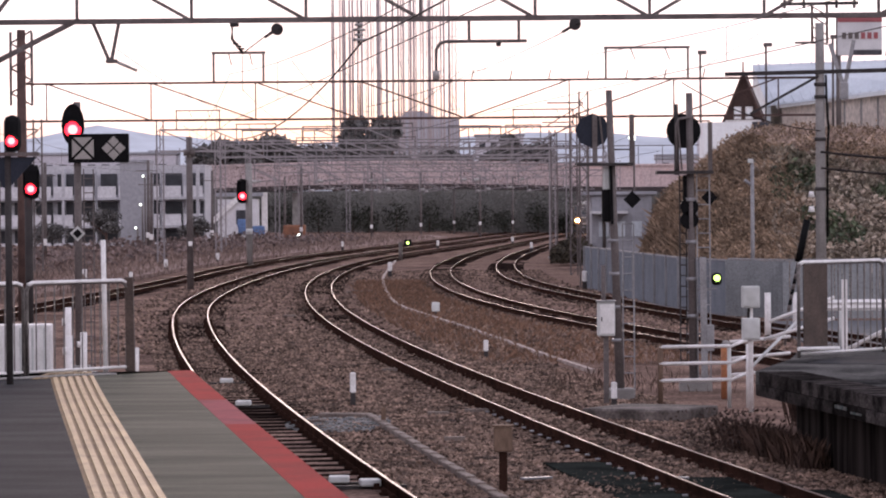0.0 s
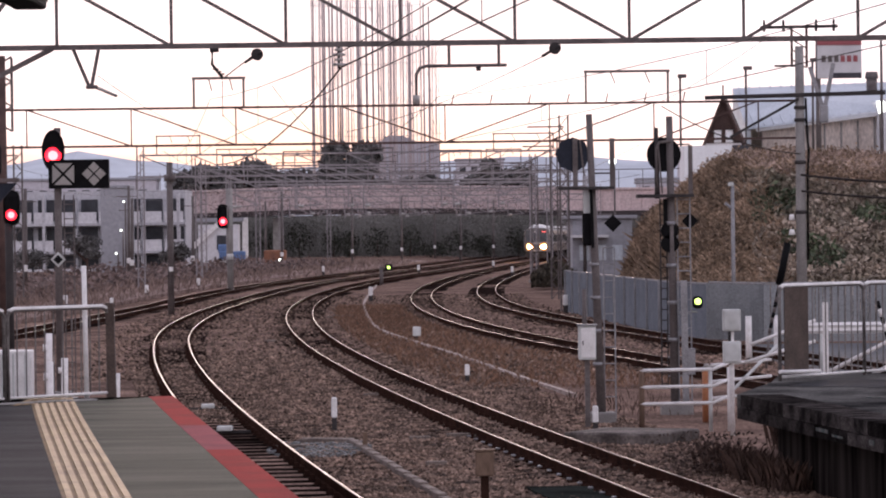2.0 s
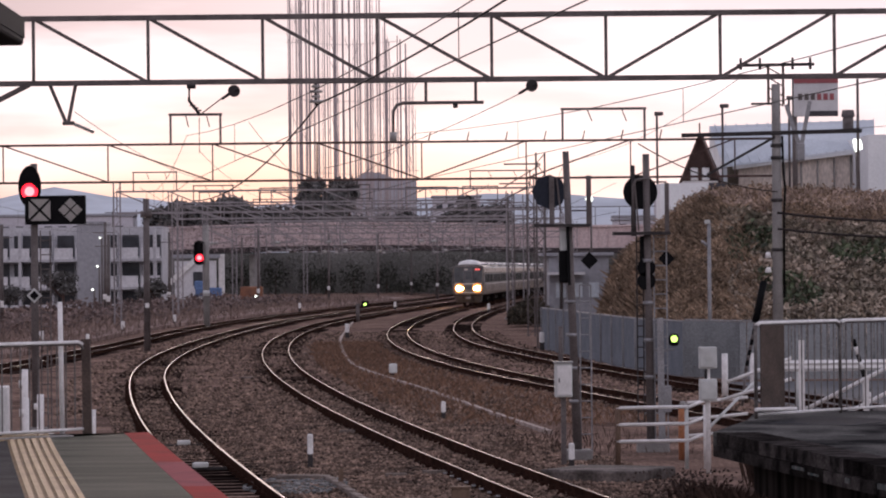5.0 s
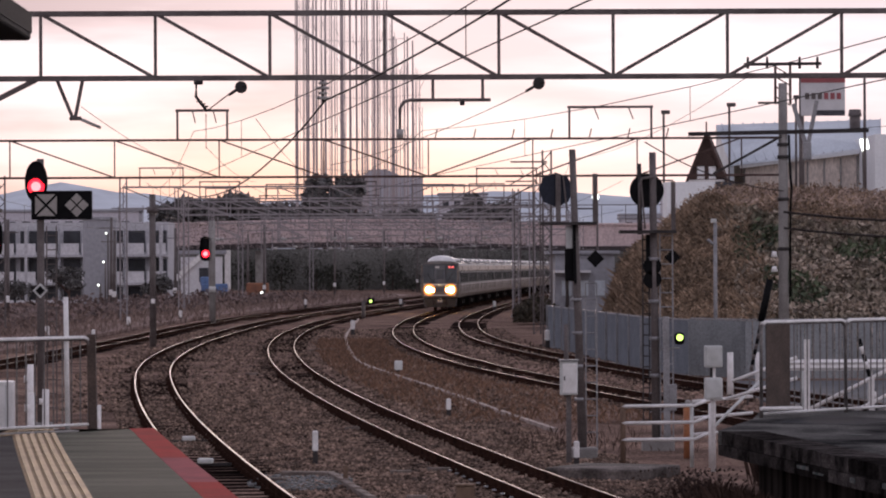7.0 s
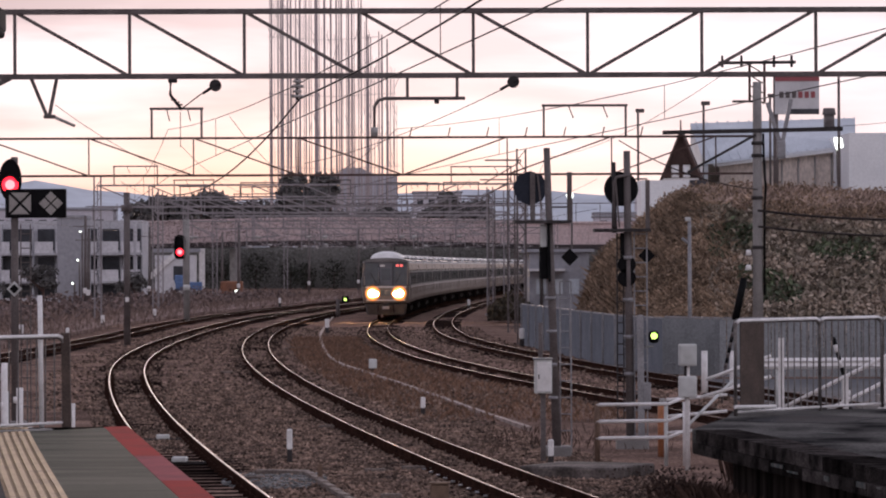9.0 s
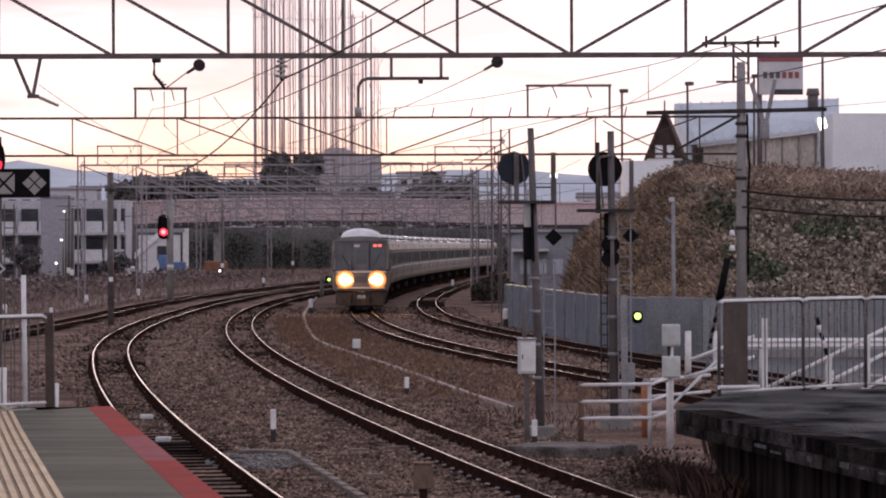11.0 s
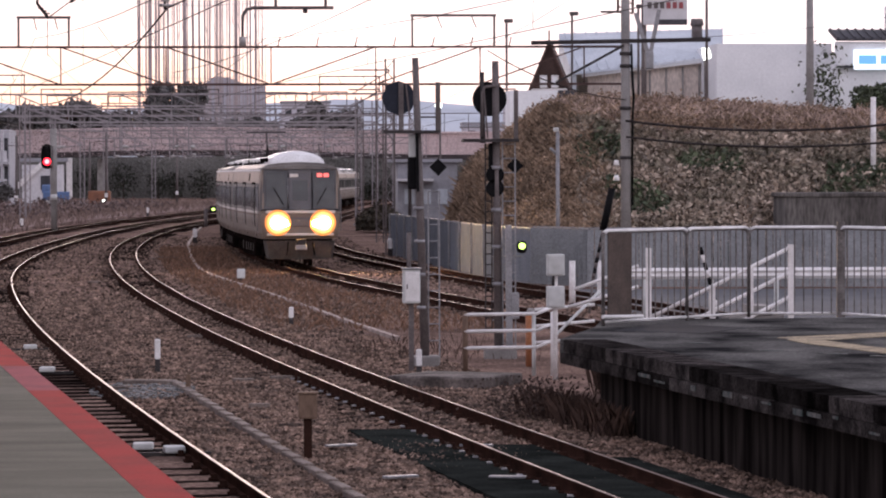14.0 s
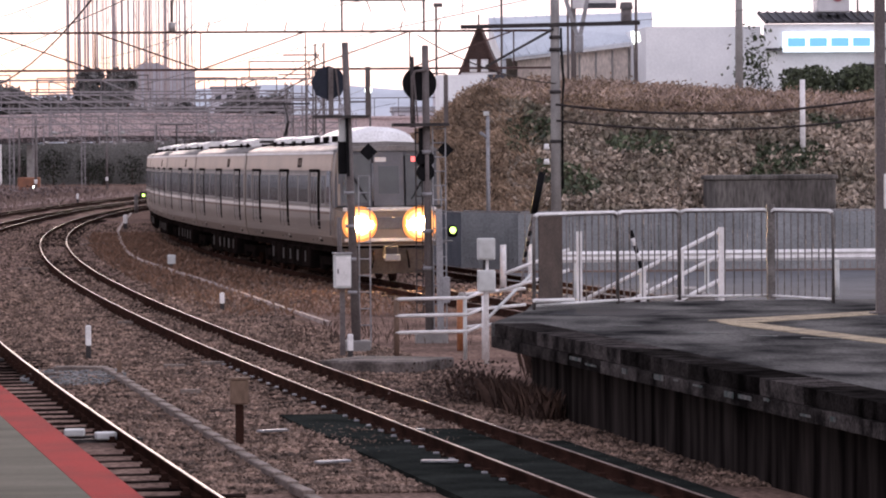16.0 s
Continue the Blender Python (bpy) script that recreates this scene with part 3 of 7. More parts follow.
def car_parts(car, head):
    front = HEAD_NOSE - 0.25 if head else HALF

    def ring(x, k=1.0):
        half = [(w * k, z) for w, z in SECTION]
        return [(x, -w, z) for w, z in half] + [(x, w, z) for w, z in half[::-1]]

    xs = [(-HALF, 1), (front - 0.5, 1), (front, 0.975)] if head else [(-HALF, 1), (front, 1)]
    part("body", loft(mk(), [ring(x, k) for x, k in xs]), STAINLESS, car, "brushed stainless steel body shell")
    rr = lambda x, k: [(x, -w * k, z) for w, z in ROOFSEC] + [(x, w * k, z) for w, z in ROOFSEC[-2::-1]]
    part("roof", loft(mk(), [rr(x, k) for x, k in xs], smooth=True), ROOFMAT, car, "grey curved roof")
    end = front - 0.35
    for s in (-1, 1):
        part("fascia", side_plate(-HALF + 0.01, end, 3.02, 3.44, s), FASCIA, car, "cream upper side panel")
        part("window_band", side_plate(-HALF + 0.01, end, 2.06, 3.015, s, 0.003), BANDGREY, car, "grey-brown window band")
        part("stripe", side_plate(-HALF + 0.01, end, 1.93, 2.02, s, 0.006, 1), STRIPE, car, "white waist stripe")
        part("thin_stripe", side_plate(-HALF + 0.01, end, 1.86, 1.905, s, 0.005, 1), STRIPE_BROWN, car, "thin brown waist stripe")
        part("gutter", side_plate(-HALF + 0.01, end + 0.05, 3.45, 3.52, s, 0.03, 1), ROOFBOX, car, "pale gutter along the roof")
        for k in range(4):
            part("corrugation", side_plate(-HALF + 0.05, end - 0.1, 1.2 + 0.15 * k, 1.22 + 0.15 * k, s, 0.008, 1), STAINLESS, car)
        for dx in (-5.5, 0.0, 5.5):
            d = part("door", side_plate(dx - 0.60, dx + 0.60, 1.10, 3.0, s, 0.007), DOORSTEEL, car, "sliding stainless door")
            # no real recess: its shade is this flat black plate
            part("lead_seam", side_plate(dx + 0.60, dx + 1.0, 1.10, 3.04, s, 0.012), SEAM, d, "flat black plate for the shade in the door recess")
            part("rear_seam", side_plate(dx - 0.68, dx - 0.60, 1.10, 3.02, s, 0.010), SEAM, d)
            part("mid_seam", side_plate(dx - 0.015, dx + 0.015, 1.12, 2.98, s, 0.010), SEAM, d)
            for o in (-0.29, 0.29):
                part("door_window", side_plate(dx + o - 0.19, dx + o + 0.19, 2.10, 2.85, s, 0.011), TWIN, d)
            part("rain_rail", side_plate(dx - 0.75, dx + 0.95, 2.97, 3.05, s, 0.03, 1), SEAM, d)
            part("step_lamp", side_plate(dx + 0.66, dx + 0.80, 1.16, 1.21, s, 0.014, 1), STRIPE, d, "small pale step plate")
        for a, b in ((-4.55, -2.9), (-2.7, -1.05), (0.95, 2.6), (2.8, 4.45), (-7.45, -6.5)) + (((6.5, 7.35),) if not head else ((6.75, 7.35),)):
            fr_ = part("window_frame", side_plate(a - 0.09, b + 0.09, 2.08, 2.95, s, 0.008), FRAMEGREY, car, "pale metal window frame")
            part("pane", side_plate(a, b, 2.14, 2.88, s, 0.013), TWIN, fr_, "dark reflecting side window")
        part("sign_box", side_plate(2.5, 3.2, 3.1, 3.36, s, 0.010), SEAM, car, "dark destination sign")
        for q in (2.65, 2.95):
            part("sign_mark", side_plate(q, q + 0.12, 3.15, 3.32, s, 0.014, 1), STRIPE_BROWN, car)
    ua = part("underframe", tri_box(mk(), (0, 0, 0.93), (2 * HALF - 0.4, 2.5, 0.2)), UNDER, car, "black underframe")
    rng = random.Random(8)
    x = -3.5
    while x < 3.2:
        w = 0.6 + rng.random() * 0.9
        for s in (-1, 1):
            eq = part("equipment_box", soft_box((x + w / 2, s * 0.93, 0.60), (w, 0.75, 0.50 + 0.15 * rng.random()), 0.03, seg=1), UNDER, ua)
            if rng.random() < 0.45:
                part("plate", soft_box((x + w / 2, s * 1.315, 0.62), (0.12 + 0.1 * rng.random(), 0.02, 0.3), 0.005, seg=1), SKIRT, eq, "pale grey cover plate")
        x += w + 0.2
    for bx in (-5.2, 5.2):
        bo = part("bogie", tri_box(mk(), (bx, 0, 0.55), (2.9, 2.1, 0.22)), UNDER, car, "dark two-axle bogie")
        for wx in (-1.05, 1.05):
            for s in (-1, 1):
                part("wheel", disc(mk(), (bx + wx, s * 0.54, 0.43), 0.43, 0.13, 20), RUST, bo)
                part("axle_box", soft_box((bx + wx, s * 0.98, 0.45), (0.42, 0.18, 0.36), 0.04, seg=1), UNDER, bo)
    for ax, l in ((-3.4, 3.0), (3.0, 3.0)) if not head else ((-4.4, 2.6), (-0.6, 3.0)):
        ac = part("air_conditioner", loft(mk(), [[(ax + q * l / 2, w * k2, z) for w, z in ((-0.95, 3.6), (-0.9, 3.92), (-0.6, 4.0), (0.6, 4.0), (0.9, 3.92), (0.95, 3.6))] for q, k2 in ((-1, 0.94), (-0.9, 1), (0.9, 1), (1, 0.94))]), ROOFBOX, car, "pale roof air conditioner casing")
        for q in (-0.5, 0.0, 0.5):
            part("grille", tri_box(mk(), (ax + q * l * 0.6, 0, 4.005), (0.5, 1.0, 0.02)), SEAM, ac)
        for q in (-0.3, 0.3):
            part("side_grille", tri_box(mk(), (ax + q * l, -0.93, 3.78), (0.5, 0.04, 0.14)), SEAM, ac)
    for vx in (-6.6, 0.3) if not head else (-6.6, -2.5):
        part("roof_vent", soft_box((vx, 0.0, 3.86), (0.8, 1.1, 0.22), 0.05, seg=1), ROOFBOX, car)
    if head:
        for q in (3.4, 4.9, 6.4):
            part("fairing_grille", tri_box(mk(), (q, -1.03, 3.86), (0.7, 0.06, 0.16)), SEAM, car, "dark grille in the roof fairing")
    for sy in (-1.0, 1.0):
        part("roof_cable", tube(mk(), [(-HALF + 0.3, sy, 3.76), (0, sy * 1.02, 3.76), (front - 2.6, sy, 3.76)], 0.035, 5), SEAM, car, "dark roof conduit")


def mid_car(label):
    car = thing("train_car", (0, 0, 0), label, "train car", "cars of the train")
    car_parts(car, False)
    part("gangway", soft_box((HALF + 0.13, 0, 2.1), (0.3, 1.2, 2.1), 0.05), UNDER, car, "black bellows between the cars")
    return car


def pantograph(car, x):
    p = part("pantograph", tri_box(mk(), (x, 0, 3.88), (1.2, 1.5, 0.08)), DARKSTEEL, car, "raised single-arm pantograph")
    for s in (-0.4, 0.4):
        part("insulator", rod(mk(), (x, s, 3.75), (x, s, 3.9), 0.08), CERAMIC, p)
    part("lower_arm", bar(mk(), (x - 0.4, 0, 3.95), (x + 0.75, 0, 4.5), 0.07, 0.07), DARKSTEEL, p)
    part("upper_arm", bar(mk(), (x + 0.75, 0, 4.5), (x - 0.2, 0, 5.05), 0.05, 0.05), DARKSTEEL, p)
    part("head", bar(mk(), (x - 0.2, -0.8, 5.07), (x - 0.2, 0.8, 5.07), 0.25, 0.05), DARKSTEEL, p)


def head_car():
    car = thing("train_car", (0, 0, 0), "leading stainless steel commuter train car with lit headlights", "train car", "cars of the train")
    car_parts(car, True)
    # the cab end: a raked, slightly rounded mask
    def face(x, k, zl, zh):
        pts = []
        for z in np.linspace(zl, zh, 6):
            pts.append((x - 0.10 * max(z - 2.1, 0), -side_width(z) * k, z))
        top = pts[-1]
        for q in (-0.6, 0.0, 0.6):
            pts.append((top[0], q * 1.2, zh + 0.12 * (1 - abs(q))))
        return pts + [(a, -b, c) for a, b, c in pts[5::-1]]
    part("cab_mask", loft(mk(), [face(8.5, 0.99, 2.02, 3.58), face(8.72, 0.965, 2.04, 3.56), face(8.8, 0.92, 2.08, 3.53)]), CABMASK, car, "dark grey cab front")
    part("cab_brow", loft(mk(), [[(8.4, -1.40, 3.56), (8.4, -1.0, 3.67), (8.4, 0, 3.72), (8.4, 1.0, 3.67), (8.4, 1.40, 3.56), (8.4, 1.3, 3.5), (8.4, -1.3, 3.5)], [(8.73, -1.33, 3.56), (8.73, -0.95, 3.63), (8.73, 0, 3.67), (8.73, 0.95, 3.63), (8.73, 1.33, 3.56), (8.73, 1.28, 3.53), (8.73, -1.28, 3.53)]]), ROOFMAT, car, "pale roof brow over the cab")
    def dome(x, w, h):
        return [(x, w * math.cos(a), 3.62 + h * math.sin(a) ** 0.8) for a in [math.pi * q / 12 for q in range(13)]]
    part("roof_fairing", loft(mk(), [dome(7.75, 0.60, 0.18), dome(7.55, 0.90, 0.44), dome(7.1, 1.04, 0.56), dome(6.0, 1.06, 0.58), dome(3.4, 1.04, 0.56), dome(2.6, 1.0, 0.50)]), ROOFBOX, car, "white rounded roof fairing")
    def rake(z):
        return 8.8 - 0.10 * max(z - 2.1, 0)
    def pane(name, y0, y1, z0, z1, m, proud, parent, label=""):
        q = [(rake(z) + p, y, z) for p in (proud, -0.03) for y, z in ((y0, z0), (y1, z0), (y1, z1), (y0, z1))]
        bm = mk()
        v = [bm.verts.new(c) for c in q]
        for f in ((0, 1, 2, 3), (7, 6, 5, 4), (0, 4, 5, 1), (1, 5, 6, 2), (2, 6, 7, 3), (3, 7, 4, 0)):
            bm.faces.new([v[i] for i in f])
        return part(name, bm, m, parent, label)
    for s in (-1, 1):
        y0, y1 = sorted((s * 0.48, s * 1.22))
        w = pane("windscreen", y0, y1, 2.16, 3.42, SCREEN, 0.012, car, "tall dark windscreen")
        part("wiper", bar(mk(), (8.84, s * 0.6, 2.25), (8.8, s * 0.95, 2.85), 0.02, 0.03), SEAM, w)
        y0, y1 = sorted((s * 1.30, s * 1.37))
        pane("corner_post", y0, y1, 2.1, 3.35, STAINLESS, 0.0, car)
        part("cab_side_window", side_plate(7.62, 8.22, 2.15, 3.0, s, 0.014), SCREEN, car, "dark cab side window")
        part("cab_handrail", rod(mk(), (8.35, s * 1.50, 1.3), (8.35, s * 1.50, 2.6), 0.018), GALV, car)
    dr = pane("cab_door", -0.40, 0.40, 2.08, 3.50, DOORGREY, 0.016, car, "grey gangway door in the cab front")
    for q in (-0.44, 0.42):
        pane("door_seam", q, q + 0.03, 2.06, 3.40, SEAM, 0.02, car)
    pane("door_window", -0.27, 0.27, 2.40, 3.12, SCREEN, 0.022, dr)
    part("handrail", rod(mk(), (8.86, -0.44, 2.2), (8.78, -0.44, 3.2), 0.015), GALV, dr)
    pane("sign", -0.36, -0.06, 3.24, 3.36, STRIPE, 0.026, car, "small lit train sign")
    pane("number_sign", 0.62, 0.80, 3.24, 3.37, REDSIGN, 0.020, car, "red lit type sign")
    pane("number_sign", 0.86, 1.04, 3.24, 3.37, REDSIGN, 0.020, car)
    part("lower_front", loft(mk(), [face(8.45, 0.985, 1.06, 2.0), face(8.78, 0.955, 1.08, 1.98), face(8.86, 0.86, 1.12, 1.95)]), STAINLESS, car, "stainless lower front panel")
    part("front_band", soft_box((8.87, 0, 1.99), (0.08, 2.5, 0.10), 0.02), STRIPE, car, "white band under the windscreens")
    part("front_band", soft_box((8.87, 0, 1.18), (0.07, 2.4, 0.08), 0.02), STRIPE, car)
    part("recess", soft_box((8.87, 0, 1.62), (0.05, 0.9, 0.32), 0.02), DOORGREY, car)
    for s in (-1, 1):
        h = part("headlight", soft_box((8.86, s * 0.80, 1.60), (0.10, 0.72, 0.44), 0.05), CABMASK, car, "round lit headlight cluster")
        # three oversized discs draw the glare halo around the lens
        part("bezel", disc(mk(), (8.905, s * 0.81, 1.60), 0.47, 0.05, 28, "X"), GLARE_RIM, h, "dim outer disc standing in for headlight glare")
        part("reflector", disc(mk(), (8.915, s * 0.81, 1.60), 0.40, 0.05, 28, "X"), GLARE_MID, h, "amber disc standing in for headlight glare")
        part("inner_reflector", disc(mk(), (8.927, s * 0.81, 1.60), 0.31, 0.05, 28, "X"), GLARE_HOT, h)
        part("lens", disc(mk(), (8.94, s * 0.86, 1.60), 0.19, 0.05, 24, "X"), HEADLIGHT, h, "glaring warm white lens")
        part("fog_lens", disc(mk(), (8.94, s * 0.58, 1.58), 0.11, 0.05, 18, "X"), HEADLIGHT, h)
    part("skirt", loft(mk(), [[(8.3, -1.3, 0.95), (8.75, -1.2, 0.95), (8.85, 0, 0.95), (8.75, 1.2, 0.95), (8.3, 1.3, 0.95)], [(8.3, -1.2, 0.35), (8.6, -1.1, 0.30), (8.7, 0, 0.28), (8.6, 1.1, 0.30), (8.3, 1.2, 0.35)]]), SKIRT, car, "grey front skirt")
    cp = part("coupler", soft_box((9.0, 0, 0.85), (0.5, 0.36, 0.34), 0.04), DARKSTEEL, car, "grey automatic coupler")
    part("coupler_face", soft_box((9.24, 0, 0.72), (0.1, 0.42, 0.18), 0.03), GALV, cp)
    for s in (-1, 1):
        part("hose", tube(mk(), [(8.9, s * 0.45, 0.9), (9.05, s * 0.47, 0.65), (8.95, s * 0.5, 0.45)], 0.03), UNDER, cp)
    return car


train = [head_car()]
plain = mid_car("stainless steel middle car of the commuter train")
panto = mid_car("stainless steel train car with a raised pantograph")
pantograph(panto, 6.2)
train += [panto, plain]
for k in range(13):
    train.append(copy_thing(plain if k not in (2, 5) else panto, pose(0, 0, 0)))

# seconds, and the y at which the train's nose stands
NOSE = [(0.0, 330.0), (1.5, 298.0), (3.5, 256.0), (7.0, 187.5), (8.0, 169.5), (9.0, 152.5), (11.5, 118.5), (12.5, 106.5), (14.5, 83.5), (16.0, 65.5)]

# ---- signals, posts and fences beside the tracks ----


def local(base):
    bx, by = base
    return lambda x, z, y=0.0: (x - bx, y, z)


def ladder(parent, x0, x1, y, z0, z1, material, step=0.3):
    la = part("ladder", bar(mk(), (x0, y, z0), (x0, y, z1), 0.025, 0.025), material, parent, "narrow steel ladder")
    part("stile", bar(mk(), (x1, y, z0), (x1, y, z1), 0.025, 0.025), material, la)
    z = z0 + 0.1
    while z < z1:
        part("rung", rod(mk(), (x0, y, z), (x1, y, z), 0.012, n=5), material, la)
        z += step


def diamond(parent, x, y, z, r, material, label=""):
    return part("diamond_board", wall_plate(mk(), [(x - r, z), (x, z - r), (x + r, z), (x, z + r)], y - 0.015, y + 0.015), material, parent, label)


def signal_a():
    b = (3.19, 45.0)
    L = local(b)
    s = thing("railway_signal", (b[0], b[1], -0.2), "leaning grey signal post with a dark round backboard", "railway signal", "signals by the right platform")
    s.matrix_basis = pose(b[0], b[1], 0)
    part("post", rod(mk(), L(3.19, -0.2), L(3.02, 5.42), 0.085, 0.06, 12), GREYSTEEL, s)
    part("black_strap", bar(mk(), L(3.06, 3.0, -0.09), L(3.04, 4.05, -0.09), 0.12, 0.05), BLACK, s)
    bb = part("backboard", disc(mk(), L(2.72, 4.69), 0.315, 0.03, 8), NAVY, s, "dark blue octagonal backboard")
    part("bracket", bar(mk(), L(2.76, 4.08, -0.05), L(2.76, 4.98, -0.05), 0.05, 0.09), GREYSTEEL, bb)
    part("stay", bar(mk(), L(2.85, 4.95, -0.04), L(2.92, 4.3, -0.04), 0.03, 0.03), GREYSTEEL, bb)
    p = part("platform", tri_box(mk(), L(2.94, 4.08), (1.02, 0.5, 0.05)), DARKSTEEL, s, "small steel work platform")
    part("rail_post", bar(mk(), L(3.43, 4.08), L(3.43, 4.98), 0.06, 0.09), GREYSTEEL, p)
    part("rail", rod(mk(), L(3.0, 4.35, 0.2), L(3.43, 4.35, 0.2), 0.015), GREYSTEEL, p)
    part("junction_box", soft_box(L(2.96, 3.83), (0.13, 0.1, 0.42), 0.015), DIRTYWHITE, s, "white junction box")
    part("head", soft_box(L(2.97, 3.35, 0.05), (0.18, 0.2, 0.62), 0.04), BLACK, s, "black signal head from behind")
    diamond(s, *L(3.43, 0)[:1], 0.0, 3.44, 0.16, BLACK, "black diamond plate")
    part("arm", rod(mk(), L(3.05, 3.6), L(3.43, 3.6), 0.012), GREYSTEEL, s)
    ladder(s, 0.06, 0.26, 0.05, -0.1, 3.0, GALV)
    for z in (0.9, 1.5, 2.1, 2.7):
        part("clamp", rod(mk(), L(3.16 - z * 0.031, z - 0.03), L(3.16 - z * 0.031, z + 0.03), 0.098, n=12), GALV, s)
    part("foot", soft_box((0, 0, -0.12), (0.5, 0.5, 0.3), 0.03), CONCRETE, s, "concrete foot")


def signal_b():
    b = (4.70, 47.0)
    L = local(b)
    s = thing("railway_signal", (b[0], b[1], 0), "dark signal post with a black disc, ladder and diamond plate", "railway signal", "signals by the right platform")
    part("post", rod(mk(), L(4.72, -0.2), L(4.67, 5.45), 0.085, 0.065, 12), GREYSTEEL, s)
    part("second_post", rod(mk(), L(4.43, 3.9), L(4.42, 5.24), 0.05, 0.04, 8), DARKSTEEL, s)
    bb = part("backboard", disc(mk(), L(4.56, 4.73), 0.325, 0.03, 28), BLACK, s, "black round backboard")
    part("loop", tube(mk(), [L(4.42, 4.0, -0.06), L(4.42, 4.85, -0.06), L(4.47, 4.96, -0.06), L(4.62, 4.98, -0.06), L(4.70, 4.98, -0.06)], 0.03), GREYSTEEL, bb)
    part("stay", bar(mk(), L(4.45, 4.9, -0.07), L(4.52, 4.0, -0.07), 0.03, 0.03), GREYSTEEL, bb)
    p = part("platform", tri_box(mk(), L(4.57, 3.95), (1.07, 0.55, 0.06)), DARKSTEEL, s, "small steel work platform")
    part("rail_post", bar(mk(), L(5.06, 3.95), L(5.06, 4.9), 0.06, 0.08), GREYSTEEL, p)
    part("rail", rod(mk(), L(4.7, 4.92), L(5.06, 4.92), 0.015), GREYSTEEL, p)
    for z in (3.3, 3.05):
        part("head", disc(mk(), L(4.66, z - 0.0, 0.05), 0.17, 0.22, 18), BLACK, s, "black round signal head from behind")
    part("cable_box", soft_box(L(4.60, 3.6, 0.05), (0.12, 0.14, 0.6), 0.03), BLACK, s)
    diamond(s, *L(5.04, 0)[:1], 0.0, 3.47, 0.16, BLACK, "black diamond plate")
    part("arm", rod(mk(), L(4.72, 3.6), L(5.02, 3.6), 0.012), GREYSTEEL, s)
    ladder(s, 0.10, 0.34, -0.03, 0.0, 3.95, GALV, 0.27)
    ladder(s, -0.22, -0.10, 0.05, 0.3, 3.9, DARKSTEEL, 0.2)
    for z in (1.2, 1.9, 2.6, 3.4):
        part("clamp", rod(mk(), L(4.71 - z * 0.009, z), L(4.71 - z * 0.009, z + 0.07), 0.10, n=12), GALV, s)
    part("lower_mast", bar(mk(), L(4.92, -0.2, -0.1), L(4.90, 2.35, -0.1), 0.12, 0.12), GALV, s, "pale grey lower mast")
    for z in (0.55, 0.9, 1.3, 1.75):
        part("rung", rod(mk(), L(4.6, z), L(5.0, z), 0.015), GALV, s)
    part("meter_box", soft_box(L(5.02, 0.82, -0.1), (0.16, 0.14, 0.5), 0.02), GALV, s, "grey cabinet on the mast")
    d = part("dwarf_signal", soft_box(L(5.17, 1.93, 0.06), (0.20, 0.16, 0.24), 0.07), BLACK, s, "black dwarf signal with a lit green lens")
    part("lens", disc(mk(), L(5.17, 1.95, -0.03), 0.062, 0.03, 20), GREENLIGHT, d)
    part("arm", rod(mk(), L(4.92, 1.75), L(5.17, 1.75), 0.015), GALV, d)
    part("foot", soft_box((0.05, 0, -0.12), (0.6, 0.5, 0.3), 0.03), CONCRETE, s, "concrete foot")


def relay_box():
    s = thing("relay_box", (2.87, 44.0, 0), "pale grey relay box on a steel post", "relay box")
    part("post", bar(mk(), (0, 0, -0.2), (0, 0, 1.1), 0.09, 0.09), GREYSTEEL, s)
    part("pipe", rod(mk(), (-0.04, 0.02, 1.0), (-0.04, 0.02, 2.28), 0.04), GREYSTEEL, s)
    c = part("case", soft_box((0.0, -0.05, 1.33), (0.31, 0.22, 0.60), 0.02), DIRTYWHITE, s)
    part("door", soft_box((0.01, -0.165, 1.33), (0.25, 0.02, 0.52), 0.008), WHITE, c)
    part("handle", soft_box((-0.08, -0.18, 1.33), (0.02, 0.02, 0.08), 0.004), DARKSTEEL, c)
    part("roof", soft_box((0, -0.05, 1.645), (0.35, 0.27, 0.03), 0.008), GALV, c)


def twin_boxes():
    s = thing("junction_boxes", (5.18, 42.0, 0), "two grey junction boxes on one white post", "junction box")
    s.name = "junction_box"
    part("post", rod(mk(), (0, 0, -0.2), (0, 0, 1.9), 0.045, n=10), WHITE, s)
    for z in (1.77, 1.23):
        c = part("case", soft_box((0, -0.06, z), (0.30, 0.18, 0.37), 0.02), DIRTYWHITE, s, "grey steel case")
        part("vent", soft_box((0.05, -0.155, z - 0.12), (0.05, 0.01, 0.03), 0.003), DARKSTEEL, c)
        part("lid", soft_box((0, -0.158, z), (0.25, 0.014, 0.31), 0.006), DIRTYWHITE, c)
    part("conduit", rod(mk(), (-0.03, -0.02, 1.4), (-0.02, -0.02, 1.62), 0.03), DARKSTEEL, s)


signal_a()
signal_b()
relay_box()
twin_boxes()


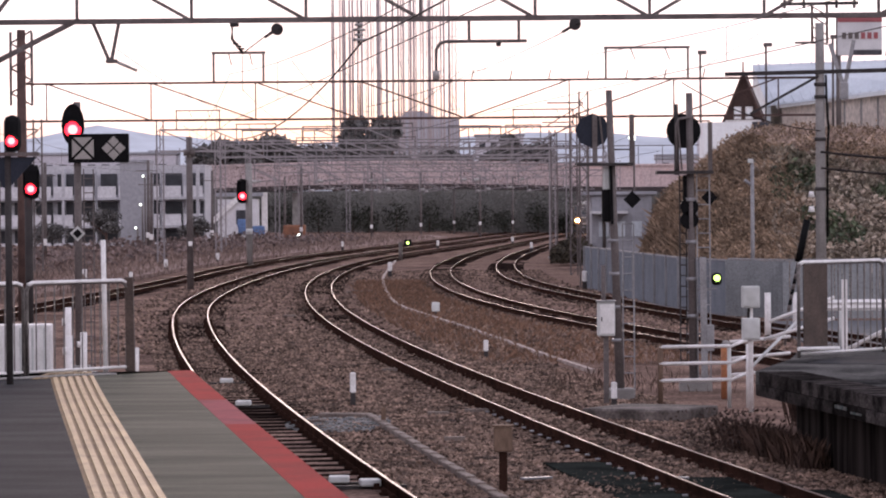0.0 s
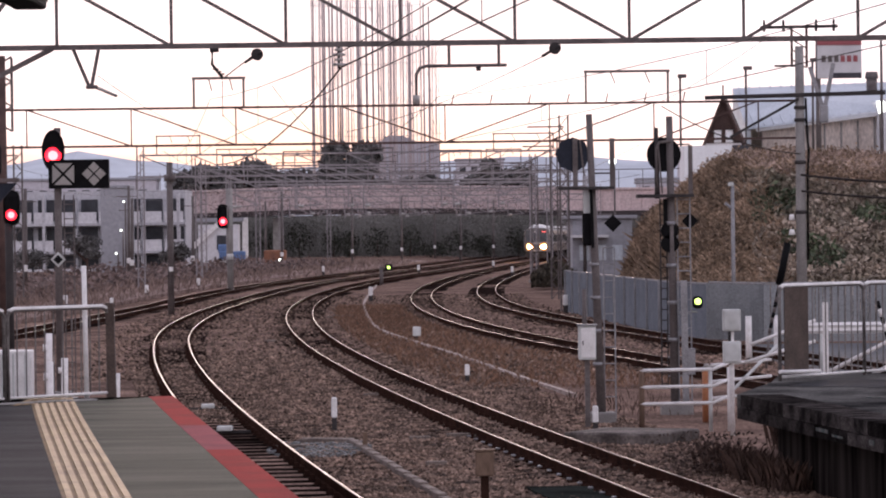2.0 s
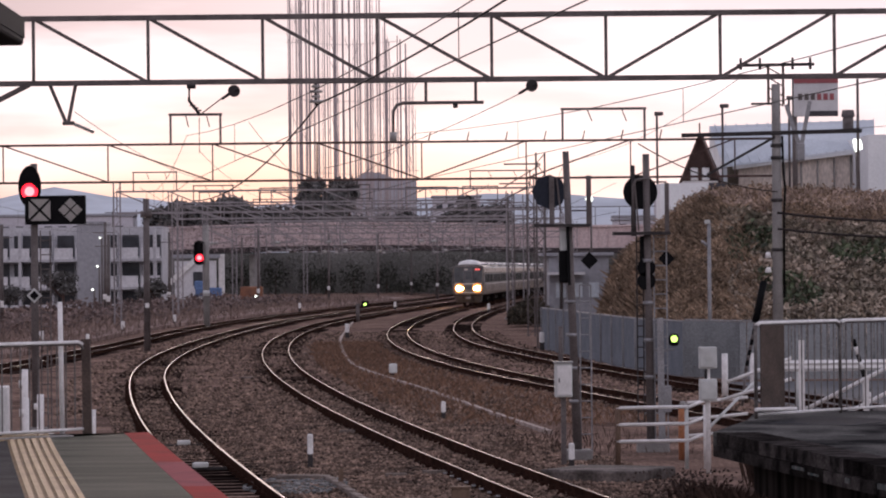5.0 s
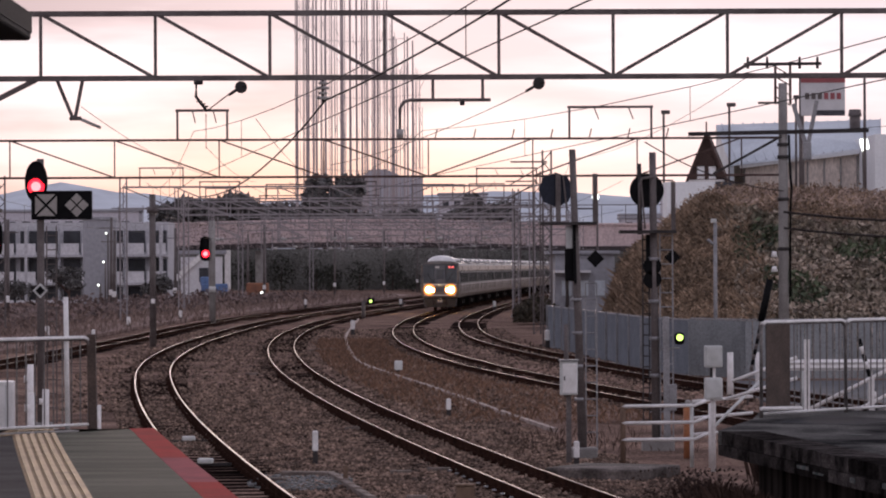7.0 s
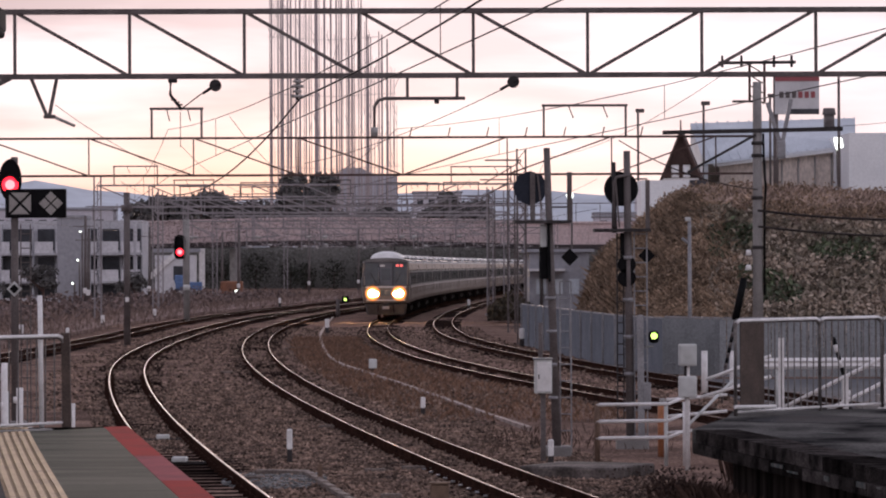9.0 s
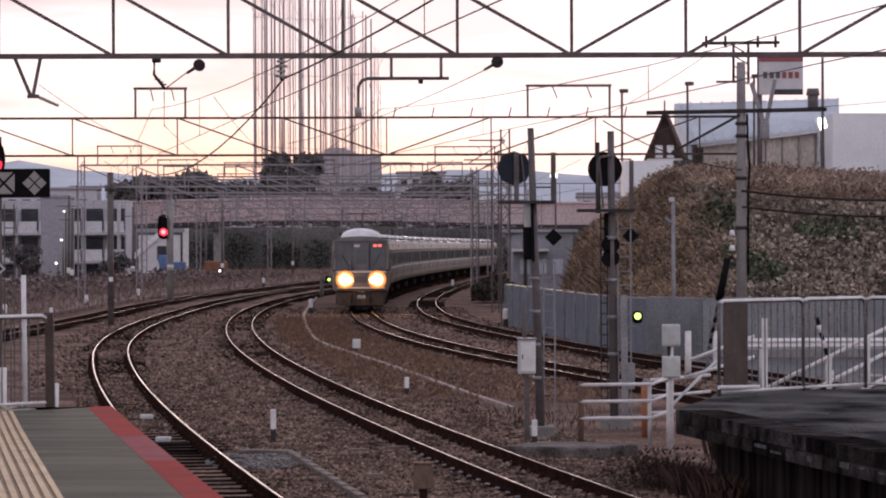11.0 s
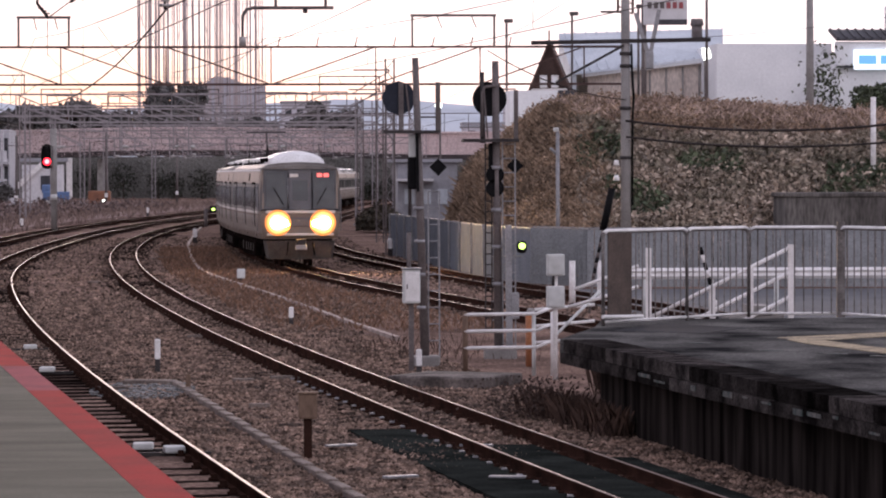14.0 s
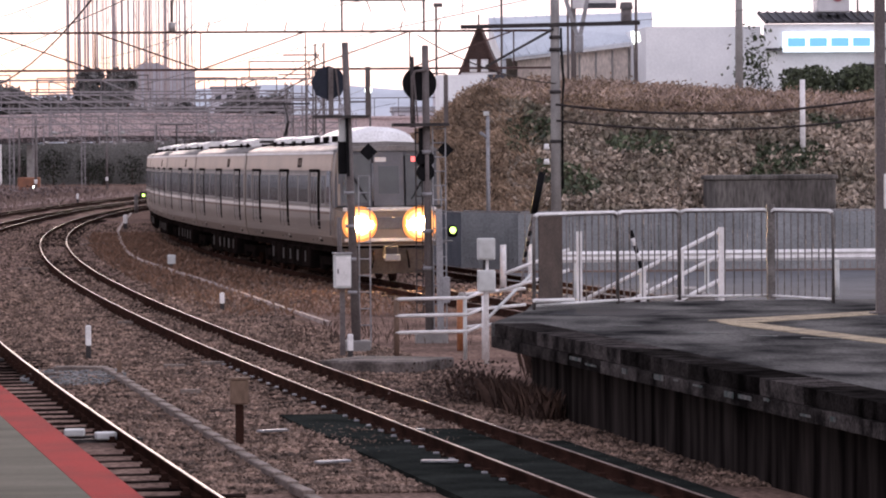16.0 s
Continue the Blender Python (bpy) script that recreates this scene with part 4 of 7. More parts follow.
def white_fence():
    s = thing("barrier", (4.5, 43.0, -0.1), "low white pipe barrier with rusty brown posts", "barrier")
    for x, r, m in ((-0.76, 0.05, WOOD), (0.43, 0.035, DIRTYWHITE), (0.77, 0.05, WHITE)):
        part("post", rod(mk(), (x, 0, -0.1), (x, 0, 1.02), r, n=10), m, s)
    for z in (0.98, 0.69, 0.40):
        part("rail", rod(mk(), (-0.78, -0.02, z), (0.45, -0.02, z + 0.01), 0.03, n=10), WHITE, s)
        part("return_rail", rod(mk(), (0.45, 0, z), (0.8, 0.5, z + 0.1), 0.028, n=10), WHITE, s)
        part("far_rail", rod(mk(), (0.5, 0.7, z + 0.05), (1.6, 1.2, z + 0.12), 0.028, n=10), WHITE, s)
    part("diagonal", rod(mk(), (0.75, 0.05, 0.55), (1.7, 1.1, 1.35), 0.028, n=10), DIRTYWHITE, s)
    o = thing("marker_post", (5.05, 44.6, -0.15), "orange painted post by the barrier", "post")
    part("pipe", rod(mk(), (0, 0, 0), (0, 0, 0.95), 0.085, n=14), ORANGE, o)
    part("cap", rod(mk(), (0, 0, 0.95), (0, 0, 1.05), 0.088, 0.04, n=14), CONCRETE, o)
    p = single("concrete_slab", soft_box((3.4, 41.0, -0.10), (1.75, 1.6, 0.22), 0.04, -28), mat("dark_slab", (0.16, 0.138, 0.128), (0.055, 0.046, 0.042), 0.95, scale=2, fine=20, wear=0.6), "cracked concrete slab with a dark edge", "slab")


white_fence()


def distance_post(x, y, h, w, label):
    s = thing("marker_post", (x, y, -0.22), label, "post", "small white marker posts")
    part("stake", soft_box((0, 0, h * 0.25), (w * 0.9, w * 0.9, h * 0.5), 0.01), DARKSTEEL, s)
    part("sleeve", soft_box((0, 0, h * 0.72), (w, w, h * 0.6), w * 0.25), WHITE, s, "white rounded sleeve")


distance_post(-1.62, 44.15, 0.62, 0.10, "white plastic marker post on a dark stake")
distance_post(0.98, 57.9, 0.45, 0.11, "white plastic marker post leaning in the ballast")
distance_post(2.93, 42.9, 0.50, 0.10, "white marker post beside the concrete slab")
for x, y in ((-2.73, 127.4), (6.6, 236), (7.0, 197), (-0.44, 214), (-8.6, 213), (-11.9, 228), (-14.5, 160), (-15.6, 140), (-17.0, 118), (6.05, 106.5)):
    distance_post(x, y, 0.8, 0.22, "short white lineside post")
blk = thing("marker_block", (-0.25, 79.8, -0.2), "square white marker block on a short stake", "marker")
part("stake", tri_box(mk(), (0, 0, 0.1), (0.07, 0.07, 0.3)), DARKSTEEL, blk)
part("block", soft_box((0, 0, 0.36), (0.26, 0.2, 0.30), 0.03), DIRTYWHITE, blk)
st = thing("sign_stake", (0.71, 30.27, -0.2), "weathered wooden box sign on a rusty stake", "sign")
part("stake", tri_box(mk(), (0, 0, 0.26), (0.10, 0.07, 0.56)), RUST, st)
part("box", soft_box((0, -0.02, 0.69), (0.23, 0.16, 0.30), 0.02), WOOD, st, "brown weathered board box")
part("cap", soft_box((0, -0.02, 0.855), (0.26, 0.19, 0.025), 0.006), WOOD, st)
for x, y, z, h in ((-0.98, 40.0, -0.2, 0.32), (-0.35, 33.6, -0.2, 0.1)):
    w = thing("wooden_peg", (x, y, z), "small weathered wooden peg in the ballast", "peg")
    part("peg", soft_box((0, 0, h / 2), (0.08, 0.08, h), 0.01), WOOD, w)


def conduit():
    pts = [(-3.18, 166.3), (-3.12, 140), (-3.05, 125), (-2.5, 106), (-1.73, 89.65), (-0.46, 79.95), (1.16, 68.14), (2.21, 59.15), (3.14, 52.25)]
    bm = mk()
    for k in range(2):
        pts = [pts[0]] + [(a[0] + (b[0] - a[0]) * q, a[1] + (b[1] - a[1]) * q) for a, b in zip(pts, pts[1:]) for q in (0.25, 0.75)] + [pts[-1]]
    fine = []
    for (x0, y0), (x1, y1) in zip(pts, pts[1:]):
        for k in range(5):
            fine.append((x0 + (x1 - x0) * k / 5, y0 + (y1 - y0) * k / 5, -0.13))
    loft(bm, [[(x - 0.07, y, -0.24), (x + 0.07, y, -0.24), (x + 0.06, y, -0.10), (x - 0.06, y, -0.10)] for x, y, _ in fine])
    single("cable_duct", bm, mat("pale_duct", (0.40, 0.33, 0.30), (0.24, 0.19, 0.17), 0.9, scale=1.5, fine=20, wear=0.4), "pale curved cable duct lying in the ballast", "duct")
    t = thing("cable_trough", (-1.2, 41.3, -0.2), "row of concrete cable trough lids", "cable trough")
    p0, p1 = Vector((-1.24, 41.34)), Vector((1.9, 21.5))
    n = 26
    me = mesh_of("trough_lid", soft_box((0, 0, 0), (0.13, (p1 - p0).length / n - 0.015, 0.10), 0.012, seg=1), TROUGH)
    ang = math.degrees(-math.atan2((p1 - p0).x, (p1 - p0).y))
    rng = random.Random(1)
    for k in range(n):
        c = p0 + (p1 - p0) * (k + 0.5) / n
        piece("trough_lid", me, t, pose(c.x + 1.2, c.y - 41.3, 0.06 + 0.01 * rng.random(), 0, 0, ang + rng.uniform(-0.6, 0.6)))
    part("end_lid", soft_box((-0.45, 0.3, 0.05), (0.9, 0.2, 0.1), 0.02, -12), TROUGH, t)


conduit()


def track_mats():
    for o0, o1, y0, y1, name in ((-1.5, -0.66, 14, 33.5, "beside"), (-0.42, 0.42, 14, 31.5, "between"), (0.66, 1.2, 14, 30.0, "outside")):
        ys = list(np.arange(y0, y1, 1.0)) + [y1]
        bm = loft(mk(), [[(line_c(y) + o0, y, -0.3), (line_c(y) + o1, y, -0.3), (line_c(y) + o1, y, -0.125), (line_c(y) + o0, y, -0.125)] for y in ys])
        single("track_mat", bm, MATGREEN, "dark oily green mat along the rails", "track mat", "mats along the rails")
    for x, y, a in ((1.15, 31.3, 30), (1.7, 28.0, 25), (2.85, 31.2, -10), (2.9, 27.9, -12)):
        single("bent_plate", soft_box((x, y, -0.10), (0.42, 0.12, 0.03), 0.01, a), GALV, "bent grey steel strip on the mat", "metal strip", "strips on the mat")
    rng = random.Random(2)
    for k in range(60):
        y = 26 + k * 0.31
        d, n = normal_at(line_c, y)
        for s in (-0.70, 0.70):
            if y < 42:
                single("rail_clip", soft_box((line_c(y) + s, y, -0.115), (0.07, 0.05, 0.03), 0.008, seg=1), GALV if k % 2 else RUST, "small steel rail clip", "rail clip", "clips along the rails")


track_mats()


def atc_box(x, y, a):
    s = thing("track_sensor", (x, y, -0.2), "pale flat sensor box on a dark cross bar", "track sensor", "sensor boxes by the near rail")
    part("bar", tri_box(mk(), (0, 0, 0.06), (0.95, 0.07, 0.05), a), DARKSTEEL, s)
    part("case", soft_box((0.02, 0, 0.12), (0.26, 0.22, 0.09), 0.02, a), DIRTYWHITE, s)


atc_box(-4.35, 49.5, 5)
atc_box(-3.55, 43.7, -5)
atc_box(-1.35, 31.2, 0)
atc_box(-0.95, 30.8, 8)
for x, y, w in ((-2.2, 40.4, 0.5), (-0.1, 41.8, 0.35), (0.55, 42.3, 0.4), (0.9, 42.0, 0.3), (-1.16, 53.3, 0.3), (-3.4, 105, 0.9), (-3.9, 104, 0.3), (-5.0, 81, 0.4), (0.15, 37.2, 0.3), (2.9, 73.5, 0.5)):
    single("plank_end", soft_box((x, y, -0.14), (w, 0.14, 0.07), 0.01, 12), TROUGH, "pale weathered plank piece in the ballast", "plank", "plank pieces in the ballast")

# ---- fences on the platform ends ----


def picket_panel(f, a, b, z0, z1, gap=0.14, top=WHITE, bars=DARKSTEEL):
    """One fence panel between two floor points (x, y) of the fence's space."""
    a, b = Vector((*a, 0)), Vector((*b, 0))
    d = b - a
    n = max(int(d.length / gap), 2)
    u = d.normalized()
    lead = Vector((0, 0, 1))
    p = part("panel", tube(mk(), [a + lead * z0, a + lead * (z1 - 0.09), a + u * 0.03 + lead * (z1 - 0.03), a + u * 0.10 + lead * z1, b - u * 0.10 + lead * z1, b - u * 0.03 + lead * (z1 - 0.03), b + lead * (z1 - 0.09), b + lead * z0], 0.03), bars, f, "steel picket panel with a round top rail")
    part("top_rail", tube(mk(), [a + u * 0.02 + lead * (z1 - 0.02), a + u * 0.10 + lead * (z1 + 0.012), b - u * 0.10 + lead * (z1 + 0.012), b - u * 0.02 + lead * (z1 - 0.02)], 0.035), top, p, "white top rail")
    part("bottom_rail", rod(mk(), a + lead * (z0 + 0.06), b + lead * (z0 + 0.06), 0.022), top, p)
    for k in range(1, n):
        q = a + d * k / n
        part("picket", rod(mk(), q + lead * (z0 + 0.06), q + lead * (z1 - 0.01), 0.011, n=5), bars, p)
    return p


FENCEGREY = mat("fence_grey_brown", (0.20, 0.185, 0.18), (0.10, 0.09, 0.085), 0.5, 0.3, scale=6)
BROWNSHEET = mat("brown_sheet", (0.105, 0.078, 0.066), (0.055, 0.042, 0.037), 0.7, 0.1, scale=2, fine=30)
fr = thing("platform_fence", (5.26, 36.85, 1.045), "steel picket fence with white top rails across the platform end", "fence")
corners = [(0, 0), (1.47, 1.23), (2.60, 2.10), (4.02, 1.92), (4.70, 0.75)]
for a, b in zip(corners, corners[1:]):
    picket_panel(fr, a, b, 0.0, 1.40, bars=FENCEGREY)
part("corner_post", bar(mk(), (4.02, 1.92, 0), (4.02, 1.92, 1.5), 0.12, 0.12), FENCEGREY, fr)
part("sheet", bar(mk(), (0.08, 0.05, 0.74), (0.48, 0.38, 0.74), 0.02, 1.28), BROWNSHEET, fr, "brown sheet fixed to the pickets")
part("floor_rail", rod(mk(), (-0.02, -0.1, 0.14), (0.65, 0.35, 0.12), 0.03), WHITE, fr)
fl = thing("platform_fence", (-4.45, 35.2, 1.045), "white-topped picket fence at the platform end", "fence")
picket_panel(fl, (-1.28, -1.0), (-0.03, 0.0), 0.0, 1.27, bars=FENCEGREY)
picket_panel(fl, (-2.3, -1.85), (-1.32, -1.05), 0.0, 1.27, bars=FENCEGREY)
part("end_post", bar(mk(), (0.02, 0.02, -0.2), (0.0, 0.02, 1.33), 0.14, 0.12), BROWNSHEET, fl, "brown square end post")
part("cap", soft_box((0.03, 0, 1.36), (0.05, 0.05, 0.08), 0.015), WHITE, fl)
wp = thing("white_pole", (-4.76, 35.0, 1.045), "thin white pole at the platform end", "pole")
part("pole", rod(mk(), (0, 0, 0), (-0.02, 0, 1.86), 0.035, 0.035, 10), WHITE, wp)
cb = thing("cabinet", (-6.05, 35.7, -0.2), "pale sheet metal cabinet behind the fence", "cabinet")
part("case", soft_box((0, 0, 0.95), (0.85, 0.4, 1.9), 0.02), WHITE, cb)
for k in range(5):
    part("rib", soft_box((-0.34 + 0.17 * k, -0.205, 0.95), (0.03, 0.02, 1.8), 0.006, seg=1), DIRTYWHITE, cb)
for x, y, h, r in ((-6.45, 44.5, 1.35, 0.06), (-6.05, 40.2, 1.5, 0.06), (-5.5, 39.0, 1.0, 0.05), (-7.1, 47.0, 1.7, 0.06), (-5.9, 47.5, 0.9, 0.07)):
    s = thing("white_pole", (x, y, -0.2), "short white lineside pole among the weeds", "pole", "short white poles")
    part("pole", rod(mk(), (0, 0, 0), (0.01, 0, h), r, n=10), WHITE, s)
    part("knob", rod(mk(), (-0.06, 0, h * 0.8), (-0.06, 0, h * 0.88), 0.05, n=8), WHITE, s)
lr = thing("barrier", (-5.4, 38.2, -0.2), "low white pipe barrier behind the fence", "barrier")
for z in (0.55, 0.75):
    part("rail", rod(mk(), (-1.0, 0, z), (0.75, 0.1, z + 0.03), 0.035), WHITE, lr)
for x in (-0.9, 0.0, 0.7):
    part("post", rod(mk(), (x, 0.02, 0), (x, 0.05, 0.8), 0.035), DIRTYWHITE, lr)


def ramp_rails():
    s = thing("stair_handrail", (7.5, 42.0, 0.0), "white pipe handrails of a stair down from the platform", "handrail")
    for x, z0, z1 in ((-0.73, 0.9, 2.05), (0.36, 1.0, 1.40), (1.01, 1.05, 1.72), (1.70, 1.0, 2.10)):
        part("post", bar(mk(), (x, 0, -0.2), (x, 0, z1), 0.09, 0.09), WHITE, s)
    for dz in (0.0, -0.42, -0.84):
        part("rail", rod(mk(), (-0.75, 0, 0.84 + dz), (1.73, 0, 2.07 + dz), 0.035), WHITE, s)
    part("low_rail", rod(mk(), (-2.0, 0, 1.35), (-0.9, 0, 1.75), 0.03), WHITE, s)
    part("low_rail", rod(mk(), (-2.1, 0, 1.05), (-0.9, 0, 1.4), 0.03), WHITE, s)
    for k in range(7):
        part("step", tri_box(mk(), (-0.9 + 0.35 * k, 0.6, -0.05 + 0.17 * k), (0.36, 1.0, 0.17)), CONCRETE, s)
    # the flight's foot rests on the ground
    part("stringer", wall_plate(mk(), [(-1.1, -0.25), (1.6, -0.25), (1.6, 0.95), (1.3, 0.95)], 0.1, 1.1), CONCRETE, s)


ramp_rails()
hz = thing("hazard_pole", (8.05, 42.6, 0.0), "leaning pole with black and white bands", "pole")
for k in range(8):
    part("band", rod(mk(), (-0.04 * k * 0.9, 0, 1.0 + 0.13 * k), (-0.04 * (k + 1) * 0.9, 0, 1.13 + 0.13 * k), 0.035, n=8), BLACK if k % 2 else WHITE, hz)
part("stem", rod(mk(), (0.05, 0, -0.2), (0, 0, 1.0), 0.03), DARKSTEEL, hz)
hz2 = thing("hazard_stay", (8.6, 62.0, -0.2), "black stay wire guard with pale bands", "stay guard")
for k in range(9):
    part("band", rod(mk(), (0.028 * k, 0, 0.9 + 0.13 * k), (0.028 * (k + 1), 0, 1.03 + 0.13 * k), 0.045, n=8), BLACK if k % 2 else GREYSTEEL, hz2)
part("stem", rod(mk(), (-0.1, 0, 0), (0, 0, 0.9), 0.03), GREYSTEEL, hz2)
part("upper_guard", rod(mk(), (0.25, 0, 2.1), (0.48, 0, 3.15), 0.09, n=8), BLACK, hz2)
pp = thing("canopy_post", (9.93, 34.9, 1.04), "grey steel canopy post on the old platform", "post")
part("shaft", soft_box((0, 0, 2.8), (0.14, 0.14, 5.6), 0.02), GREYSTEEL, pp)
part("foot_plate", soft_box((0, 0, 0.02), (0.3, 0.3, 0.04), 0.01), GREYSTEEL, pp)
part("sign_frame", soft_box((0.18, -0.05, 1.75), (0.3, 0.05, 0.5), 0.015), WHITE, pp, "small white notice plate")
part("notice", tri_box(mk(), (0.18, -0.08, 1.72), (0.18, 0.01, 0.32)), GALV, pp)

# ---- the red signals by the left platform ----


def signal_left():
    s = thing("railway_signal", (-7.62, 52, 0), "tall signal showing red over two square route indicators", "railway signal", "red signals")
    part("post", rod(mk(), (0, 0, -0.2), (0, 0, 5.6), 0.085, 0.075, 12), GREYSTEEL, s)
    h = part("head", loft(mk(), [[(-0.08 + 0.24 * c * k, y, 5.12 + 0.44 * sn * k) for c, sn in [(math.cos(a * math.pi / 10), math.sin(a * math.pi / 10)) for a in range(20)]] for y, k in ((-0.10, 1.0), (-0.06, 1.0), (0.12, 0.8))]), BLACK, s, "black oval signal head")
    part("lens", disc(mk(), (-0.08, -0.115, 5.02), 0.17, 0.03, 20), REDLIGHT, h, "lit red lens")
    part("lens_core", disc(mk(), (-0.08, -0.135, 5.02), 0.10, 0.02, 20), REDCORE, h)
    part("hood", loft(mk(), [[(-0.08 + r * math.cos(a), y, 5.03 + r * math.sin(a)) for a in np.linspace(0.3, math.pi - 0.3, 8)] + [(-0.08 + (r - 0.02) * math.cos(a), y, 5.03 + (r - 0.02) * math.sin(a)) for a in np.linspace(math.pi - 0.3, 0.3, 8)] for y, r in ((-0.1, 0.2), (-0.36, 0.18))]), BLACK, h)
    b = part("indicator_box", soft_box((0.45, -0.05, 4.63), (1.26, 0.2, 0.60), 0.015), BLACK, s, "black double route indicator")
    W = mat("indicator_pane", (0.34, 0.325, 0.31), (0.28, 0.265, 0.255), 0.6, bump=0.02, wear=0.15)
    c, r, g = (0.13, 4.63), 0.225, 0.035
    for dx, dz in ((1, 0), (-1, 0), (0, 1), (0, -1)):
        tip = (c[0] + dx * g, c[1] + dz * g)
        e = r - 0.0
        if dx:
            tri = [tip, (c[0] + dx * e, c[1] - e + g), (c[0] + dx * e, c[1] + e - g)]
        else:
            tri = [tip, (c[0] - e + g, c[1] + dz * e), (c[0] + e - g, c[1] + dz * e)]
        part("pane", wall_plate(mk(), tri, -0.17, -0.14), W, b)
    c2 = (0.77, 4.63)
    for dx, dz in ((1, 0), (-1, 0), (0, 1), (0, -1)):
        x, z, q = c2[0] + dx * 0.135, c2[1] + dz * 0.135, 0.115
        part("pane", wall_plate(mk(), [(x - q, z), (x, z - q), (x + q, z), (x, z + q)], -0.17, -0.14), W, b)
    m = part("ring_plate", wall_plate(mk(), [(-0.16, 2.85), (0, 2.69), (0.16, 2.85), (0, 3.01)], -0.14, -0.11), DIRTYWHITE, s, "pale diamond plate with a black centre")
    part("centre", wall_plate(mk(), [(-0.1, 2.85), (0, 2.75), (0.1, 2.85), (0, 2.95)], -0.16, -0.145), BLACK, m)
    part("foot", soft_box((0, 0, -0.1), (0.5, 0.5, 0.4), 0.03), CONCRETE, s)
    ladder(s, 0.12, 0.32, 0.05, 0.0, 4.2, GREYSTEEL)


signal_left()


def small_signal(at, h, z_lens, r, post_r, label, material, base=0.0):
    s = thing("railway_signal", at, label, "railway signal", "red signals")
    part("post", rod(mk(), (0, 0, base), (0, 0, h), post_r, n=10), material, s)
    x = 0.07 if post_r < 0.1 else -0.42
    hd = part("head", soft_box((x, -0.05, z_lens + r * 1.3), (r * 3.0, 0.2, r * 6.5), r * 1.2), BLACK, s, "black signal head")
    part("lens", disc(mk(), (x, -0.16, z_lens), r, 0.03, 20), REDLIGHT, hd, "lit red lens")
    part("lens_core", disc(mk(), (x, -0.18, z_lens), r * 0.6, 0.02, 20), REDCORE, hd)
    part("hood", loft(mk(), [[(x + q * math.cos(a), y, z_lens + q * math.sin(a)) for a in np.linspace(0.2, math.pi - 0.2, 8)] + [(x + (q - 0.015) * math.cos(a), y, z_lens + (q - 0.015) * math.sin(a)) for a in np.linspace(math.pi - 0.2, 0.2, 8)] for y, q in ((-0.14, r * 1.2), (-0.32, r * 1.1))]), BLACK, hd)
    return s


sb = small_signal((-5.69, 32.6, 1.045), 3.15, 3.24 - 0.05, 0.075, 0.045, "slim platform signal showing red above a steel bracket", DARKSTEEL)
part("bracket", tri_box(mk(), (0.1, 0, 3.02), (0.62, 0.16, 0.05)), GREYSTEEL, sb)
part("bracket_web", wall_plate(mk(), [(-0.25, 2.98), (0.38, 2.98), (0.02, 2.58), (-0.06, 2.58)], -0.02, 0.02), NAVY, sb, "slate blue bracket plate")
small_signal((-9.15, 55, -0.2), 4.6, 4.02, 0.12, 0.09, "signal showing red on a dark post", DARKSTEEL)
sd = small_signal((-12.28, 158, -0.2), 6.5, 4.42, 0.24, 0.20, "far signal showing red on a concrete mast", CONCRETE)
part("band", rod(mk(), (0, 0, 2.0), (0, 0, 2.35), 0.21, n=10), DIRTYWHITE, sd)
pole = thing("lineside_pole", (-11.25, 110.7, -0.2), "dark steel pole with a capped top", "pole")
part("shaft", rod(mk(), (0, 0, 0), (0, 0, 6.8), 0.15, 0.14, 12), GREYSTEEL, pole)
part("cap", rod(mk(), (0, 0, 5.95), (0, 0, 6.25), 0.26, n=12), GREYSTEEL, pole)
part("plate", soft_box((0.02, -0.17, 2.05), (0.18, 0.03, 0.2), 0.01), WHITE, pole)
lp = thing("platform_lamp_post", (-9.4, 51.0, -0.2), "grey mast beside the red signals", "pole")
part("shaft", rod(mk(), (0, 0, 0), (0, 0, 5.0), 0.07, 0.06, 10), GREYSTEEL, lp)

# ---- wires and gantry fittings ----


def wire(name, pts, r, label, sag=0.0, n=10, group="overhead wires"):
    fine = []
    for a, b in zip(pts, pts[1:]):
        for k in range(n):
            u = k / n
            fine.append(Vector(a).lerp(Vector(b), u) - Vector((0, 0, 4 * sag * u * (1 - u))))
    fine.append(Vector(pts[-1]))
    return single(name, tube(mk(), fine, r, 5), WIRE, label, "wire", group)


SPANS = [2, 50, 80, 150, 205, 245, 290, 340]


def overhead(line, zc=5.1, zm=6.05, y0=2, y1=340, r=0.0065):
    ys = [y for y in SPANS if y0 <= y <= y1]
    w = thing("overhead_line", (line(ys[0]), ys[0], 0), "contact wire hung by droppers from a sagging messenger wire", "overhead wire", "overhead wires")
    o = Vector((line(ys[0]), ys[0], 0))
    con = [Vector((line(y) + (0.2 if k % 2 else -0.2), y, zc)) - o for k, y in enumerate(ys)]
    part("contact_wire", tube(mk(), [a.lerp(b, k / 6) for a, b in zip(con, con[1:]) for k in range(6)] + [con[-1]], r, 5), WIRE, w)
    mes = []
    for a, b in zip(con, con[1:]):
        for k in range(10):
            u = k / 10
            p = a.lerp(b, u) + Vector((0, 0, zm - zc - 4 * 0.55 * u * (1 - u)))
            mes.append(p)
            if k % 2 == 0 and k:
                q = a.lerp(b, u)
                part("dropper", rod(mk(), q, p, 0.006, n=4), WIRE, w)
    part("messenger_wire", tube(mk(), mes + [con[-1] + Vector((0, 0, zm - zc))], r, 5), WIRE, w)


